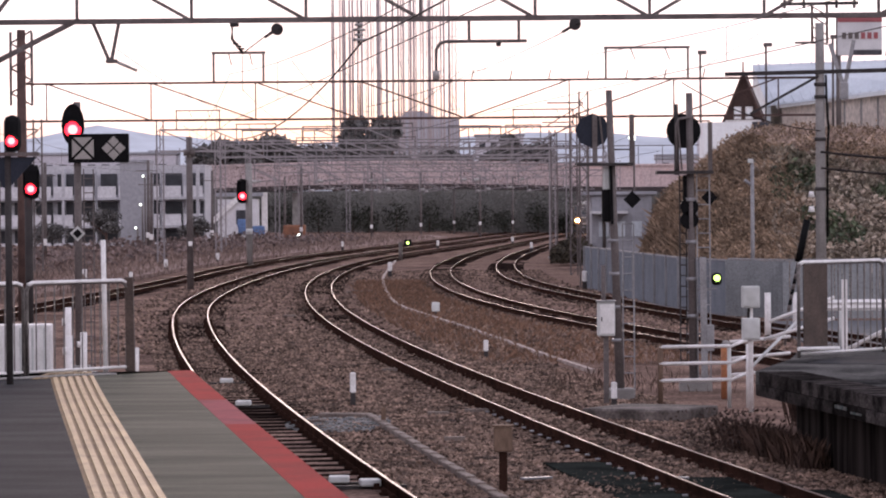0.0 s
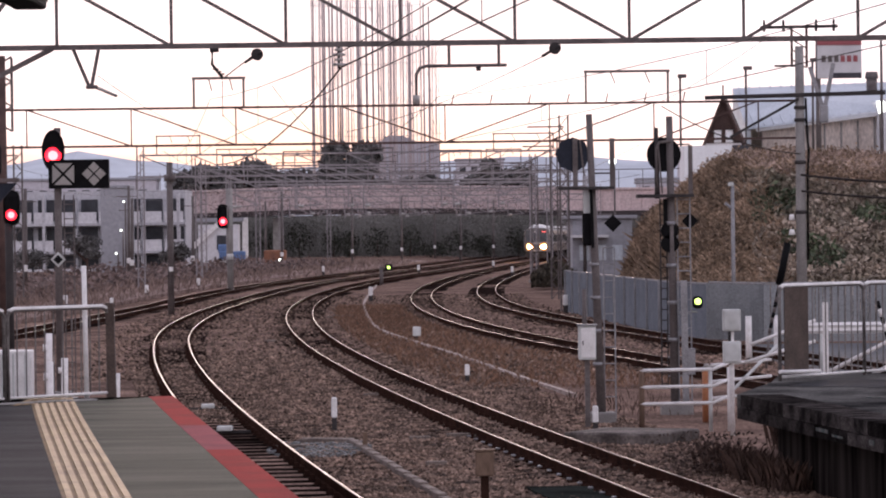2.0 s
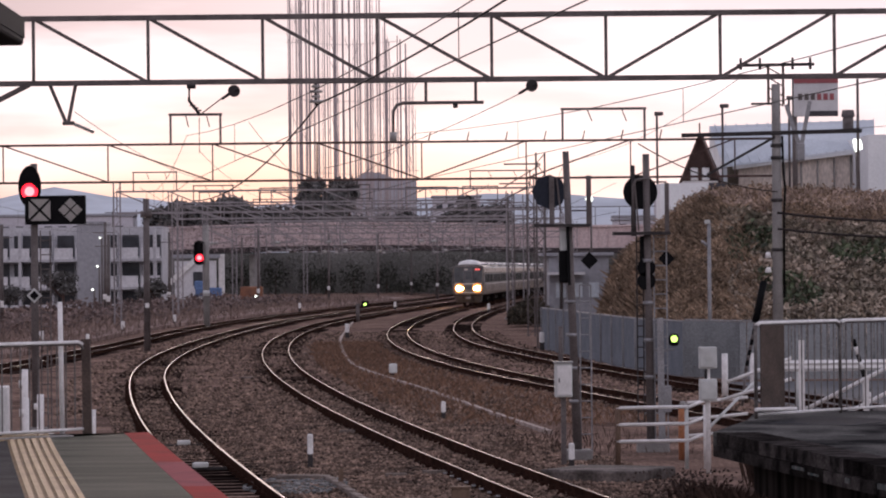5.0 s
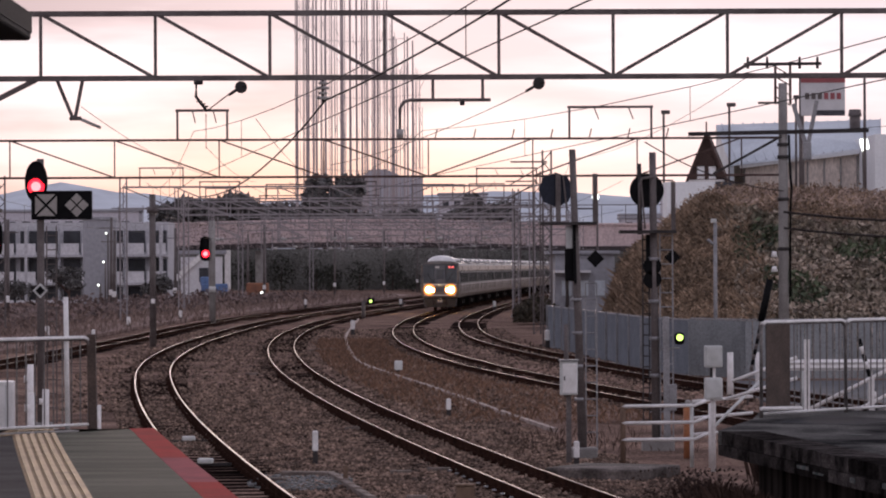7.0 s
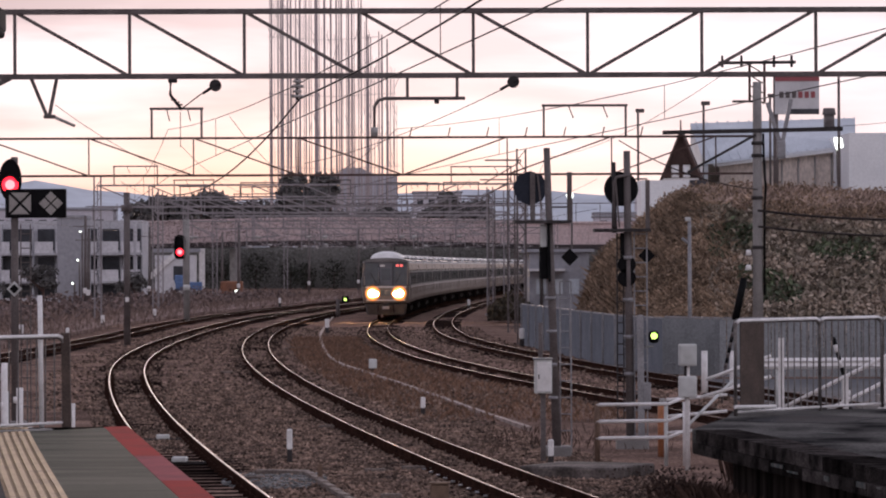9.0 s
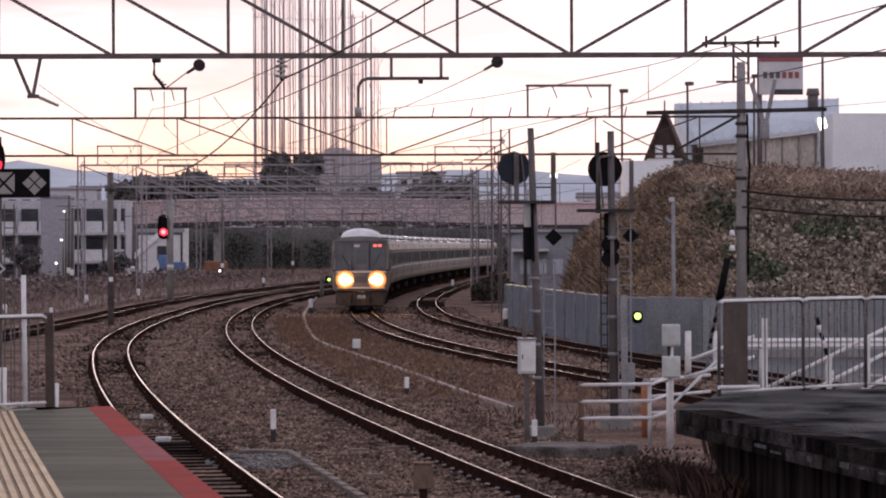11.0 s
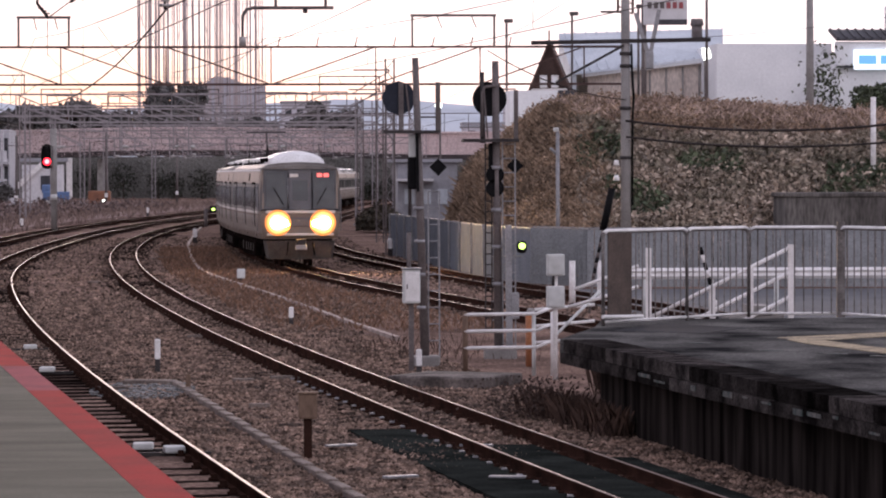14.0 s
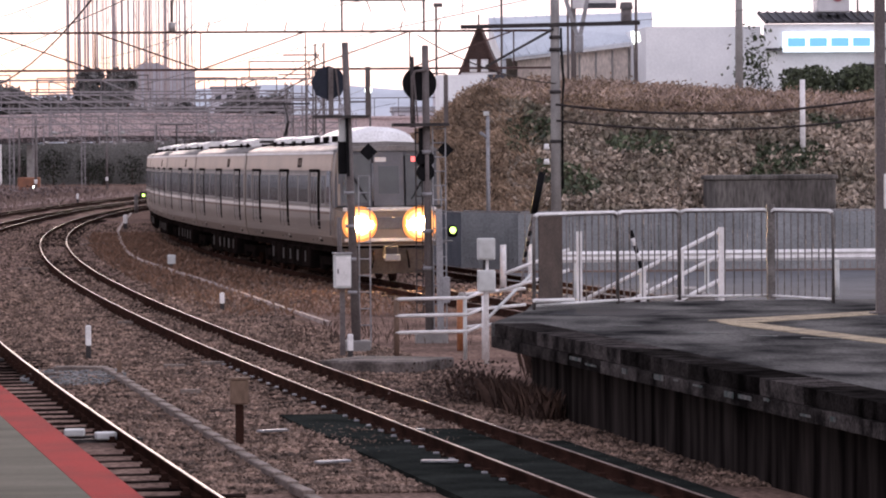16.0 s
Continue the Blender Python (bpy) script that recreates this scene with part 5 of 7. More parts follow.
for ln_, a_, b_ in ((line_a, 80, 340), (line_b, 2, 340), (line_c, 2, 340), (line_d, 80, 340), (line_e, 80, 290)):
    overhead(ln_, y0=a_, y1=b_)
wire("feeder_wire", [(-1.6, 50, 6.66), (2.2, 36, 7.6)], 0.02, "thick feeder cable rising over the near gantry", 0.1)
wire("feeder_wire", [(-1.6, 50, 6.66), (-6.6, 80, 5.6)], 0.02, "thick feeder cable falling to the next gantry", 0.5)
wire("feeder_wire", [(-4.0, 50, 6.4), (-6.4, 80, 7.2), (-9, 150, 8.5)], 0.010, "thin wire between the gantries", 0.3)
wire("feeder_wire", [(2.68, 50, 6.94), (-2.4, 80, 6.6)], 0.010, "thin wire between the gantries", 0.2)
for x0, x1, z in ((-10.4, -10.5, 8.5), (11.2, 10, 9.5), (-4.8, -4.5, 8.1)):
    wire("feeder_wire", [(x0, 80, z), (x1, 150, z + 0.3), (x1 + 4, 245, z + 0.3), (x1 + 10, 340, z + 0.5)], 0.012, "feeder wire along the tracks", 0.6)
for x0, z0, x1, z1, r in ((12.2, 7.62, 24, 8.98, 0.009), (12.16, 5.7, 7.7, 7.30, 0.02)):
    wire("service_cable", [(x0, 79.9, z0), (x1, 79.2 if x1 > 12 else 80, z1)], r, "thin cable running to the street", 0.3)
wire("service_cable", [(12.1, 79.6, 5.02), (23.3, 79.0, 5.28)], 0.04, "thick black sagging cable along the bank", 0.45, 16)
wire("service_cable", [(12.1, 79.5, 4.5), (23.3, 79.0, 4.64)], 0.036, "thick black sagging cable along the bank", 0.40, 16)


def fittings():
    f = thing("wire_bracket", (-0.1, 50, 7.1), "hanging pipe bracket under the gantry", "bracket", "brackets on the gantry")
    part("hanger", bar(mk(), (0.66, 0, 0), (0.66, 0, -0.47), 0.06, 0.06), GREYSTEEL, f)
    part("hanger", bar(mk(), (1.66, 0, 0), (1.66, 0, -0.47), 0.06, 0.06), GREYSTEEL, f)
    part("pipe", tube(mk(), [(1.82, 0, -0.44), (0.2, 0, -0.44), (0.07, 0, -0.48), (0.0, 0, -0.6), (0, 0, -1.2)], 0.035, 8), GREYSTEEL, f)
    part("insulator", rod(mk(), (0, 0, -1.2), (0, 0, -1.02), 0.07), CERAMIC, f)
    part("clamp", soft_box((1.25, 0, -0.5), (0.1, 0.1, 0.1), 0.02), DARKSTEEL, f)
    v = thing("wire_bracket", (-6.7, 50, 7.1), "v-shaped hanging bracket under the gantry", "bracket", "brackets on the gantry")
    part("leg", bar(mk(), (-0.29, 0, 0), (0.02, 0, -0.75), 0.05, 0.07), GREYSTEEL, v)
    part("leg", bar(mk(), (0.23, 0, 0), (0.08, 0, -0.75), 0.05, 0.07), GREYSTEEL, v)
    part("shoe", soft_box((0.08, 0, -0.78), (0.24, 0.1, 0.08), 0.02), GREYSTEEL, v)
    part("insulator", rod(mk(), (0.2, 0, -0.8), (0.55, 0.3, -0.95), 0.035), CERAMIC, v)
    for x, z in ((-4.15, 7.05), ):
        i = thing("insulator", (x, 50, z), "string of insulators hanging from the gantry", "insulator", "brackets on the gantry")
        part("shackle", soft_box((0, 0, -0.02), (0.18, 0.14, 0.08), 0.02), DARKSTEEL, i)
        part("arm", tube(mk(), [(-0.04, 0, 0), (-0.05, 0, -0.3), (0.1, 0, -0.5), (0.18, 0, -0.6)], 0.035), DARKSTEEL, i)
        for k in range(3):
            part("shed", disc(mk(), (0.02 + 0.06 * k, 0, -0.40 - 0.05 * k), 0.06, 0.03, 10, "Z"), DARKSTEEL, i)
        part("link", rod(mk(), (0.18, 0, -0.58), (0.8, -1.0, -0.2), 0.012), DARKSTEEL, i)
    for x, z in ((-3.28, 6.92), (2.68, 6.97)):
        i = thing("insulator", (x, 49.8, z), "round dark insulator on a wire", "insulator", "brackets on the gantry")
        part("bell", disc(mk(), (0, 0, 0), 0.12, 0.14, 16), DARKSTEEL, i)
        part("pin", rod(mk(), (-0.25, 0.1, -0.15), (0.1, -0.1, 0.05), 0.03), DARKSTEEL, i)
    i = thing("insulator", (-1.65, 50, 7.08), "white porcelain insulator stack under the gantry", "insulator", "brackets on the gantry")
    for k in range(4):
        part("shed", disc(mk(), (0, 0, -0.07 - 0.10 * k), 0.13 if k % 2 else 0.09, 0.05, 14, "Z"), CERAMIC, i)
    part("rod", rod(mk(), (0, 0, 0), (0, 0, -0.45), 0.025), DARKSTEEL, i)


fittings()


def top_frame(x0, x1, y, z, h):
    g = gantries[y]
    x0, w = x0 - g.location.x, x1 - x0
    f = part("top_frame", bar(mk(), (x0 - 0.06, 0, z + h), (x0 + w + 0.06, 0, z + h), 0.08, 0.08), GREYSTEEL, g, "square wire frame on the gantry")
    part("leg", bar(mk(), (x0, 0, z), (x0, 0, z + h), 0.07, 0.07), GREYSTEEL, f)
    part("leg", bar(mk(), (x0 + w, 0, z), (x0 + w, 0, z + h), 0.07, 0.07), GREYSTEEL, f)
    part("hanger", bar(mk(), (x0 + w * 0.3, 0, z + h), (x0 + w * 0.36, 0, z + h - 0.4), 0.03, 0.035), DARKSTEEL, f)
    part("hanger", bar(mk(), (x0 + w * 0.72, 0, z + h), (x0 + w * 0.78, 0, z + h - 0.4), 0.03, 0.035), DARKSTEEL, f)


for fx0, fx1, fy, fz, fh in ((-7.32, -5.72, 80, 7.45, 0.92), (5.28, 7.92, 80, 7.45, 0.98), (-16.0, -13.4, 150, 8.25, 1.1), (4.3, 7.9, 150, 8.25, 1.0), (-5.2, -2.2, 205, 8.25, 1.0), (-12, -8.5, 205, 8.25, 1.0)):
    top_frame(fx0, fx1, fy, fz, fh)
rng_f = random.Random(17)
for fy, fz, fxs in ((172, 8.15, (-14.2, -9.6, -5.0, 1.2)), (187, 8.35, (-15, -10.5, -6.5, 0.5, 4.8)), (226, 7.95, (-13, -8, -3, 3, 9)), (245, 8.25, (-12, -6.5, -1, 5.5, 11)), (290, 8.25, (-8.5, -3, 3, 9, 15))):
    for fx in fxs:
        top_frame(fx, fx + 2.2 + rng_f.random(), fy, fz, 0.8 + 0.4 * rng_f.random())
        g = gantries[fy]
        x0 = fx - g.location.x + 0.9
        arm = part("cantilever", bar(mk(), (x0, 0, fz - 1.2), (x0, 0, fz - 3.1), 0.10, 0.10), HAZESTEEL, g, "hanging cantilever arm paled with haze colour")
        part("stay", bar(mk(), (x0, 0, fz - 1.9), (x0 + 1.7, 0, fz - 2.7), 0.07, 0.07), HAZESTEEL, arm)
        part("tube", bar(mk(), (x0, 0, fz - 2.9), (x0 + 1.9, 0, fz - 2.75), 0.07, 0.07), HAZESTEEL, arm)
        part("insulator", rod(mk(), (x0 + 0.1, 0, fz - 2.88), (x0 + 0.45, 0, fz - 2.86), 0.11, n=8), CERAMIC, arm)
for x in np.arange(0.96, 8.5, 1.24):
    part("stud", bar(mk(), (float(x) + 13.5, 0, 7.44), (float(x) + 13.57, 0, 7.74), 0.04, 0.04), RUSTSTEEL, g2)


def pole_top():
    x0 = 25.66
    p = part("crossarm", bar(mk(), (x0 - 1.25, 0, 9.78), (x0 + 1.25, 0, 9.80), 0.1, 0.1), DARKSTEEL, g2, "feeder crossarm with insulators")
    for s in (-0.24, 0.24):
        part("riser", bar(mk(), (x0 + s, 0, 8.5), (x0 + s, 0, 9.78), 0.07, 0.08), RUSTSTEEL, p)
    for k in range(4):
        part("lace", bar(mk(), (x0 - 0.24, 0, 9.7 - 0.32 * k), (x0 + 0.24, 0, 9.42 - 0.32 * k), 0.035, 0.04), RUSTSTEEL, p)
    for dx in (-1.12, -0.5, 0.55, 1.12):
        part("insulator", rod(mk(), (x0 + dx, 0, 9.64), (x0 + dx, 0, 10.02), 0.05, 0.04), DARKSTEEL, p)
    part("lower_arm", bar(mk(), (x0 - 0.8, 0, 8.54), (x0 + 0.1, 0, 8.54), 0.07, 0.07), DARKSTEEL, p)
    part("v_leg", bar(mk(), (x0 + 0.32, -0.1, 8.5), (x0 + 0.72, -0.1, 7.2), 0.08, 0.13), GALV, p)
    part("v_leg", bar(mk(), (x0 + 1.08, -0.1, 8.6), (x0 + 0.80, -0.1, 7.2), 0.08, 0.13), GALV, p)
    part("shoe", soft_box((x0 + 0.76, -0.1, 6.98), (0.28, 0.16, 0.56), 0.04), GALV, p)
    for z in (5.38, 6.74, 7.14, 3.78):
        part("band", rod(mk(), (x0, 0, z), (x0, 0, z + 0.11), 0.19, n=14), DARKSTEEL, g2)
    for z in (3.66, 3.18):
        part("insulator", rod(mk(), (x0 - 0.32, -0.2, z - 0.08), (x0 - 0.32, -0.2, z + 0.1), 0.11, 0.07), WHITE, g2)
    part("cable", tube(mk(), [(x0 + 0.18, -0.1, 7.5), (x0 + 0.21, -0.1, 6.3), (x0 + 0.26, -0.1, 5.8), (x0 + 0.21, -0.1, 5.0), (x0 + 0.2, -0.1, 2.3)], 0.04), BLACK, g2)
    # lattice head of the left mast
    for s in (-0.34, 0.34):
        part("head_leg", bar(mk(), (s, 0, 6.74), (s, 0, 9.1), 0.08, 0.08), GREYSTEEL, g2)
    for k in range(6):
        part("head_lace", bar(mk(), (-0.34 if k % 2 else 0.34, 0, 6.74 + k * 0.4), (0.34 if k % 2 else -0.34, 0, 7.14 + k * 0.4), 0.05, 0.055), GREYSTEEL, g2)


pole_top()


def lattice_mast(x, y, h, w, label):
    m = thing("lattice_mast", (x, y, -0.2), label, "mast", "lattice masts by the curve")
    for s in (-w / 2, w / 2):
        part("leg", bar(mk(), (s, 0, 0), (s, 0, h), 0.07, 0.08), GREYSTEEL, m)
    z, s = 0.0, 1
    while z < h - 0.4:
        part("lace", bar(mk(), (-s * w / 2, 0, z), (s * w / 2, 0, z + 0.45), 0.035, 0.04), GREYSTEEL, m)
        z, s = z + 0.45, -s
    part("arm", bar(mk(), (-1.6, 0, h - 0.5), (0, 0, h - 0.5), 0.06, 0.07), GREYSTEEL, m)
    part("arm", bar(mk(), (-1.6, 0, h - 1.5), (0, 0, h - 0.55), 0.04, 0.05), GREYSTEEL, m)


lattice_mast(6.2, 109, 8.6, 0.38, "grey lattice mast at the end of the metal fence")
lattice_mast(6.75, 128, 8.4, 0.36, "grey lattice mast behind the fence")
lattice_mast(7.5, 167, 8.6, 0.4, "grey lattice mast in the bend")
lattice_mast(-19.5, 120, 8.0, 0.4, "grey lattice mast by the weeds")
lattice_mast(-17.6, 98, 7.0, 0.3, "grey lattice mast by the weeds")
for x, y, h in ((-13.2, 232, 7.5), (-7.5, 262, 7.5), (-2.5, 285, 7.8), (4.5, 300, 7.5), (9.0, 320, 7.5), (-16.2, 255, 7.0), (-20.5, 175, 6.2), (-24, 150, 6.5), (13.5, 262, 7.5), (1.5, 330, 7.0), (-19.0, 205, 6.8), (-22.5, 190, 7.4)):
    p = thing("lineside_pole", (x, y, -0.2), "slender grey pole beyond the curve", "pole", "far poles")
    part("shaft", rod(mk(), (0, 0, 0), (0.05, 0, h), 0.13, 0.10, 8), GREYSTEEL, p)
    part("arm", bar(mk(), (-0.9, 0, h - 0.8), (0.7, 0, h - 0.8), 0.06, 0.06), GREYSTEEL, p)
    part("plate", soft_box((0, -0.16, 1.7), (0.3, 0.04, 0.4), 0.02, seg=1), WHITE, p)

# ---- metal fence, road and bank on the right ----
SHEET = mat("corrugated_sheet", (0.175, 0.195, 0.225), (0.14, 0.157, 0.182), 0.8, 0.0, scale=1.2, fine=20, bump=0.05, wear=0.25)
MESHFENCE = mat("pale_fence_sheet", (0.26, 0.275, 0.29), (0.20, 0.212, 0.225), 0.6, 0.2, scale=1.0, fine=20, bump=0.05, wear=0.3)
ROAD = mat("road_asphalt", (0.11, 0.115, 0.125), (0.085, 0.088, 0.095), 0.85, scale=0.6, fine=40)


def sheet_fence(path, z1, material, label, wave=0.12, top=None):
    f = thing("sheet_fence", (path[0][0], path[0][1], -0.2), label, "fence")
    o = Vector((path[0][0], path[0][1], 0))
    for a, b in zip(path, path[1:]):
        a, b = Vector((*a, 0)) - o, Vector((*b, 0)) - o
        d = b - a
        u = d.normalized()
        nrm = Vector((u.y, -u.x, 0))
        m = max(int(d.length / 2.4), 1)
        for k in range(m):
            p, q = a + d * k / m, a + d * (k + 1) / m
            n = int((q - p).length / wave)
            pts = [p.lerp(q, j / n) + nrm * (0.025 if j % 2 else -0.025) for j in range(n + 1)]
            bm = mk()
            back = [c + nrm * -0.01 for c in pts]
            loft(bm, [[c + Vector((0, 0, z)) for c in pts] + [c + Vector((0, 0, z)) for c in back[::-1]] for z in (0.0, z1)])
            part("sheet", bm, material, f)
            part("post", bar(mk(), p + nrm * 0.06, p + nrm * 0.06 + Vector((0, 0, z1 + 0.03)), 0.07, 0.07), GALV, f)
        part("rail", bar(mk(), a + Vector((0, 0, z1)), b + Vector((0, 0, z1)), 0.06, 0.05), top or GALV, f)
    return f


sheet_fence([(6.2, 108.5), (7.0, 96.0), (7.95, 83.6), (9.0, 78.5)], 1.80, SHEET, "blue-grey corrugated sheet fence along the side track")
fm = thing("mesh_fence", (8.9, 77.0, -0.2), "pale grey slatted metal fence along the road", "fence")
pth = [(8.95, 78.0), (10.4, 75.5), (16, 75), (29, 74)]
for a, b in zip(pth, pth[1:]):
    a, b = Vector((a[0] - 8.9, a[1] - 77, 0)), Vector((b[0] - 8.9, b[1] - 77, 0))
    n = int((b - a).length / 0.22)
    for k in range(n):
        p = a.lerp(b, k / n)
        part("slat", tri_box(mk(), p + Vector((0, 0, 0.95)), (0.205, 0.03, 1.75)), MESHFENCE, fm)
    for z in (0.4, 1.86):
        part("rail", bar(mk(), a + Vector((0, 0.03, z)), b + Vector((0, 0.03, z)), 0.05, 0.05), GALV, fm)
single("road", slab(mk(), [(9.3, 74.0), (30, 73), (60, 60), (60, 50), (9.0, 58)], -0.4, -0.12), ROAD, "grey asphalt road behind the old platform", "road", kind="structure")
gr = thing("guard_rail", (9.6, 60, -0.12), "white corrugated road guard rail on posts", "guard rail")
for k in range(8):
    part("post", rod(mk(), (k * 1.6, 0.08, -0.1), (k * 1.6, 0.08, 1.05), 0.06), DIRTYWHITE, gr)
gp = [(0, 1.15), (-0.06, 1.08), (0, 1.02), (-0.06, 0.95), (0, 0.88), (0.02, 0.88), (0.02, 1.15)]
part("beam", loft(mk(), [[(x, y, z) for y, z in gp] for x in (-0.5, 12.8)]), WHITE, gr, "white corrugated beam")
for x, z in ((8.6, 1.2), (9.35, 1.2), (9.8, 1.2)):
    b = thing("bollard", (x, 66, -0.2), "short white roadside bollard", "bollard", "white bollards")
    part("shaft", rod(mk(), (0, 0, 0), (0, 0, z), 0.09, 0.085, 10), WHITE, b)


def crest(x):
    pts = [(6.9, 0.3), (7.7, 2.0), (8.3, 2.9), (9.3, 4.0), (10.2, 4.75), (11.1, 5.35), (12.6, 6.05), (14.5, 6.0), (18, 5.8), (22.5, 5.5), (28.5, 5.3), (60, 5.2), (200, 5.2)]
    return float(np.interp(x, [p[0] for p in pts], [p[1] for p in pts]))


def fence_line(y):
    return float(np.interp(y, (78.5, 83.6, 96.0, 108.5, 130.0), (9.0, 7.95, 7.0, 6.2, 9.5)))


def bank_height(x, y):
    k = smoothstep(81.5, 99.5, y - 0.12 * max(x - 14, 0))
    h = crest(x - 0.11 * max(y - 97, 0)) * (k ** 0.85)
    h *= smoothstep(fence_line(y) + 0.3, fence_line(y) + 1.9, x)
    h += 0.28 * noise.noise((x * 0.55, y * 0.45, 2.0)) * min(1, h) + 0.16 * noise.noise((x * 1.7, y * 1.7, 7.0)) * min(1, h)
    return max(h, -0.35) if h > 0.05 else -0.35


BANKMAT = mat("dry_bank_soil", (0.22, 0.155, 0.12), (0.10, 0.075, 0.057), 0.95, scale=0.8, fine=9, bump=1.0, wear=0.8)
IVY = mat("withered_ivy_leaves", (0.40, 0.325, 0.262), (0.125, 0.112, 0.082), 0.75, scale=0.35, fine=5, bump=0, wear=0.5, island=0.65)
GREENIVY = mat("dark_green_leaves", (0.075, 0.092, 0.052), (0.05, 0.062, 0.038), 0.6, scale=0.5, fine=5, bump=0, wear=0.4, island=0.6)
DRYGRASS = mat("dry_grass_blades", (0.46, 0.355, 0.30), (0.33, 0.245, 0.205), 0.85, scale=0.6, fine=4, bump=0, wear=0.4, island=0.5)
REDGRASS = mat("russet_shrub", (0.32, 0.228, 0.16), (0.15, 0.108, 0.076), 0.85, scale=0.6, fine=4, bump=0, wear=0.4, island=0.5)


def build_bank():
    xs = [6.5 + 0.5 * k for k in range(63)] + [38 + 3 * k for k in range(14)] + [90, 120, 200]
    ys = [80 + 0.5 * k for k in range(60)] + [110 + 4 * k for k in range(24)]
    n = len(xs)
    verts = [(x, y, bank_height(x, y)) for y in ys for x in xs]
    faces = [(j * n + i, j * n + i + 1, (j + 1) * n + i + 1, (j + 1) * n + i) for j in range(len(ys) - 1) for i in range(n - 1)]
    ob = raw("bank", verts, faces, BANKMAT)
    for f in ob.data.polygons:
        f.use_smooth = True
    tagged(ob, "steep bank of dry brown soil and weeds", "bank", kind="structure")


build_bank()


def leaf_cloud(name, pts, sizes, material, label, category, seed=1, up=0.0, parent=None):
    """Many small bent leaves, each its own island."""
    rng = np.random.RandomState(seed)
    n = len(pts)
    pts, sizes = np.array(pts), np.array(sizes)[:, None]
    if not parent:
        pts = pts * np.array((1.0, DEPTH, 1.0))
    a = rng.normal(size=(n, 3))
    a /= np.linalg.norm(a, axis=1)[:, None]
    b = rng.normal(size=(n, 3)) + np.array((0, 0, up))
    b -= a * np.sum(a * b, axis=1)[:, None]
    b /= np.linalg.norm(b, axis=1)[:, None]
    c = np.cross(a, b)
    v = np.stack([pts - b * sizes, pts + a * sizes * 0.55 + c * sizes * 0.15, pts + b * sizes, pts - a * sizes * 0.55 + c * sizes * 0.15], axis=1).reshape(-1, 3)
    idx = np.arange(n) * 4
    faces = np.concatenate([np.stack([idx, idx + 1, idx + 2], 1), np.stack([idx, idx + 2, idx + 3], 1)]).tolist()
    ob = raw(name, v.tolist(), faces, material)
    if parent:
        ob.parent = parent
        return tagged(ob, label)
    SET_OUT.add(ob.name)
    return tagged(ob, label, category, kind="stuff")


def blades(name, pts, heights, material, label, category, seed=2, lean=0.35, width=0.018):
    rng = np.random.RandomState(seed)
    verts, faces = [], []
    for (x, y, z), h in zip(pts, heights):
        y *= DEPTH
        a = rng.rand() * 6.283
        lx, ly = rng.normal(size=2) * lean * h
        wx, wy = math.cos(a) * width, math.sin(a) * width
        k = len(verts)
        verts += [(x - wx, y - wy, z - 0.05), (x + wx, y + wy, z - 0.05), (x + lx * 0.4 + wx * 0.6, y + ly * 0.4 + wy * 0.6, z + h * 0.6), (x + lx, y + ly, z + h)]
        faces += [(k, k + 1, k + 2), (k, k + 2, k + 3)]
    SET_OUT.add(tagged(raw(name, verts, faces, material), label, category, kind="stuff").name)


def bank_plants():
    rng = np.random.RandomState(11)
    p, s, q, t, g, gh, r, rs = [], [], [], [], [], [], [], []
    for k in range(85000):
        x, y = 7.0 + 22.3 * rng.rand() ** 1.25, 81.5 + 19.5 * rng.rand()
        h = bank_height(x, y)
        if h < 0.15 or x < fence_line(y) + 0.5:
            continue
        v = noise.noise((x * 0.35, y * 0.3, 5.0))
        z = h + 0.05 + 0.25 * rng.rand() ** 2
        top = h / max(crest(x), 0.5)
        if x < 11.8 + 0.8 * v or top > 0.86 + 0.1 * v:
            if rng.rand() < 0.9:
                r.append((x, y, z + 0.45 * rng.rand() ** 2)), rs.append(0.03 + 0.07 * rng.rand())
        elif v > 0.24 and rng.rand() < 0.75:
            q.append((x, y, z)), t.append(0.07 + 0.10 * rng.rand())
        else:
            p.append((x, y, z)), s.append(0.06 + 0.11 * rng.rand())
    leaf_cloud("ivy_leaves", p, s, IVY, "withered brown ivy covering the bank", "ivy", 1)
    leaf_cloud("green_ivy_leaves", q, t, GREENIVY, "patches of dark green ivy on the bank", "ivy", 2)
    leaf_cloud("russet_leaves", r, rs, REDGRASS, "russet dry shrubs on the bank's shoulder", "shrub", 3)
    for k in range(40000):
        x = 9.0 + 20.5 * rng.rand()
        y = 95.5 + 8 * rng.rand() + 0.12 * max(x - 14, 0)
        if x < 12.5:
            continue
        h = bank_height(x, y)
        if h > 0.3:
            g.append((x, y, h)), gh.append(0.10 + 0.50 * rng.rand() ** 2.2)
    sh, shh = [], []
    for k in range(42000):
        x, y = 7.4 + 5.6 * rng.rand(), 83 + 17 * rng.rand()
        h = bank_height(x, y)
        if h > 0.4 and x > fence_line(y) + 0.6:
            sh.append((x, y, h)), shh.append(0.10 + 0.34 * rng.rand() ** 2)
    blades("russet_grass", sh, shh, REDGRASS, "tall russet dry weeds on the bank's shoulder", "weeds", 5, 0.6, 0.006)
    blades("dry_grass", g, gh, DRYGRASS, "dry grass along the bank's crest", "grass", 2, 0.6, 0.006)


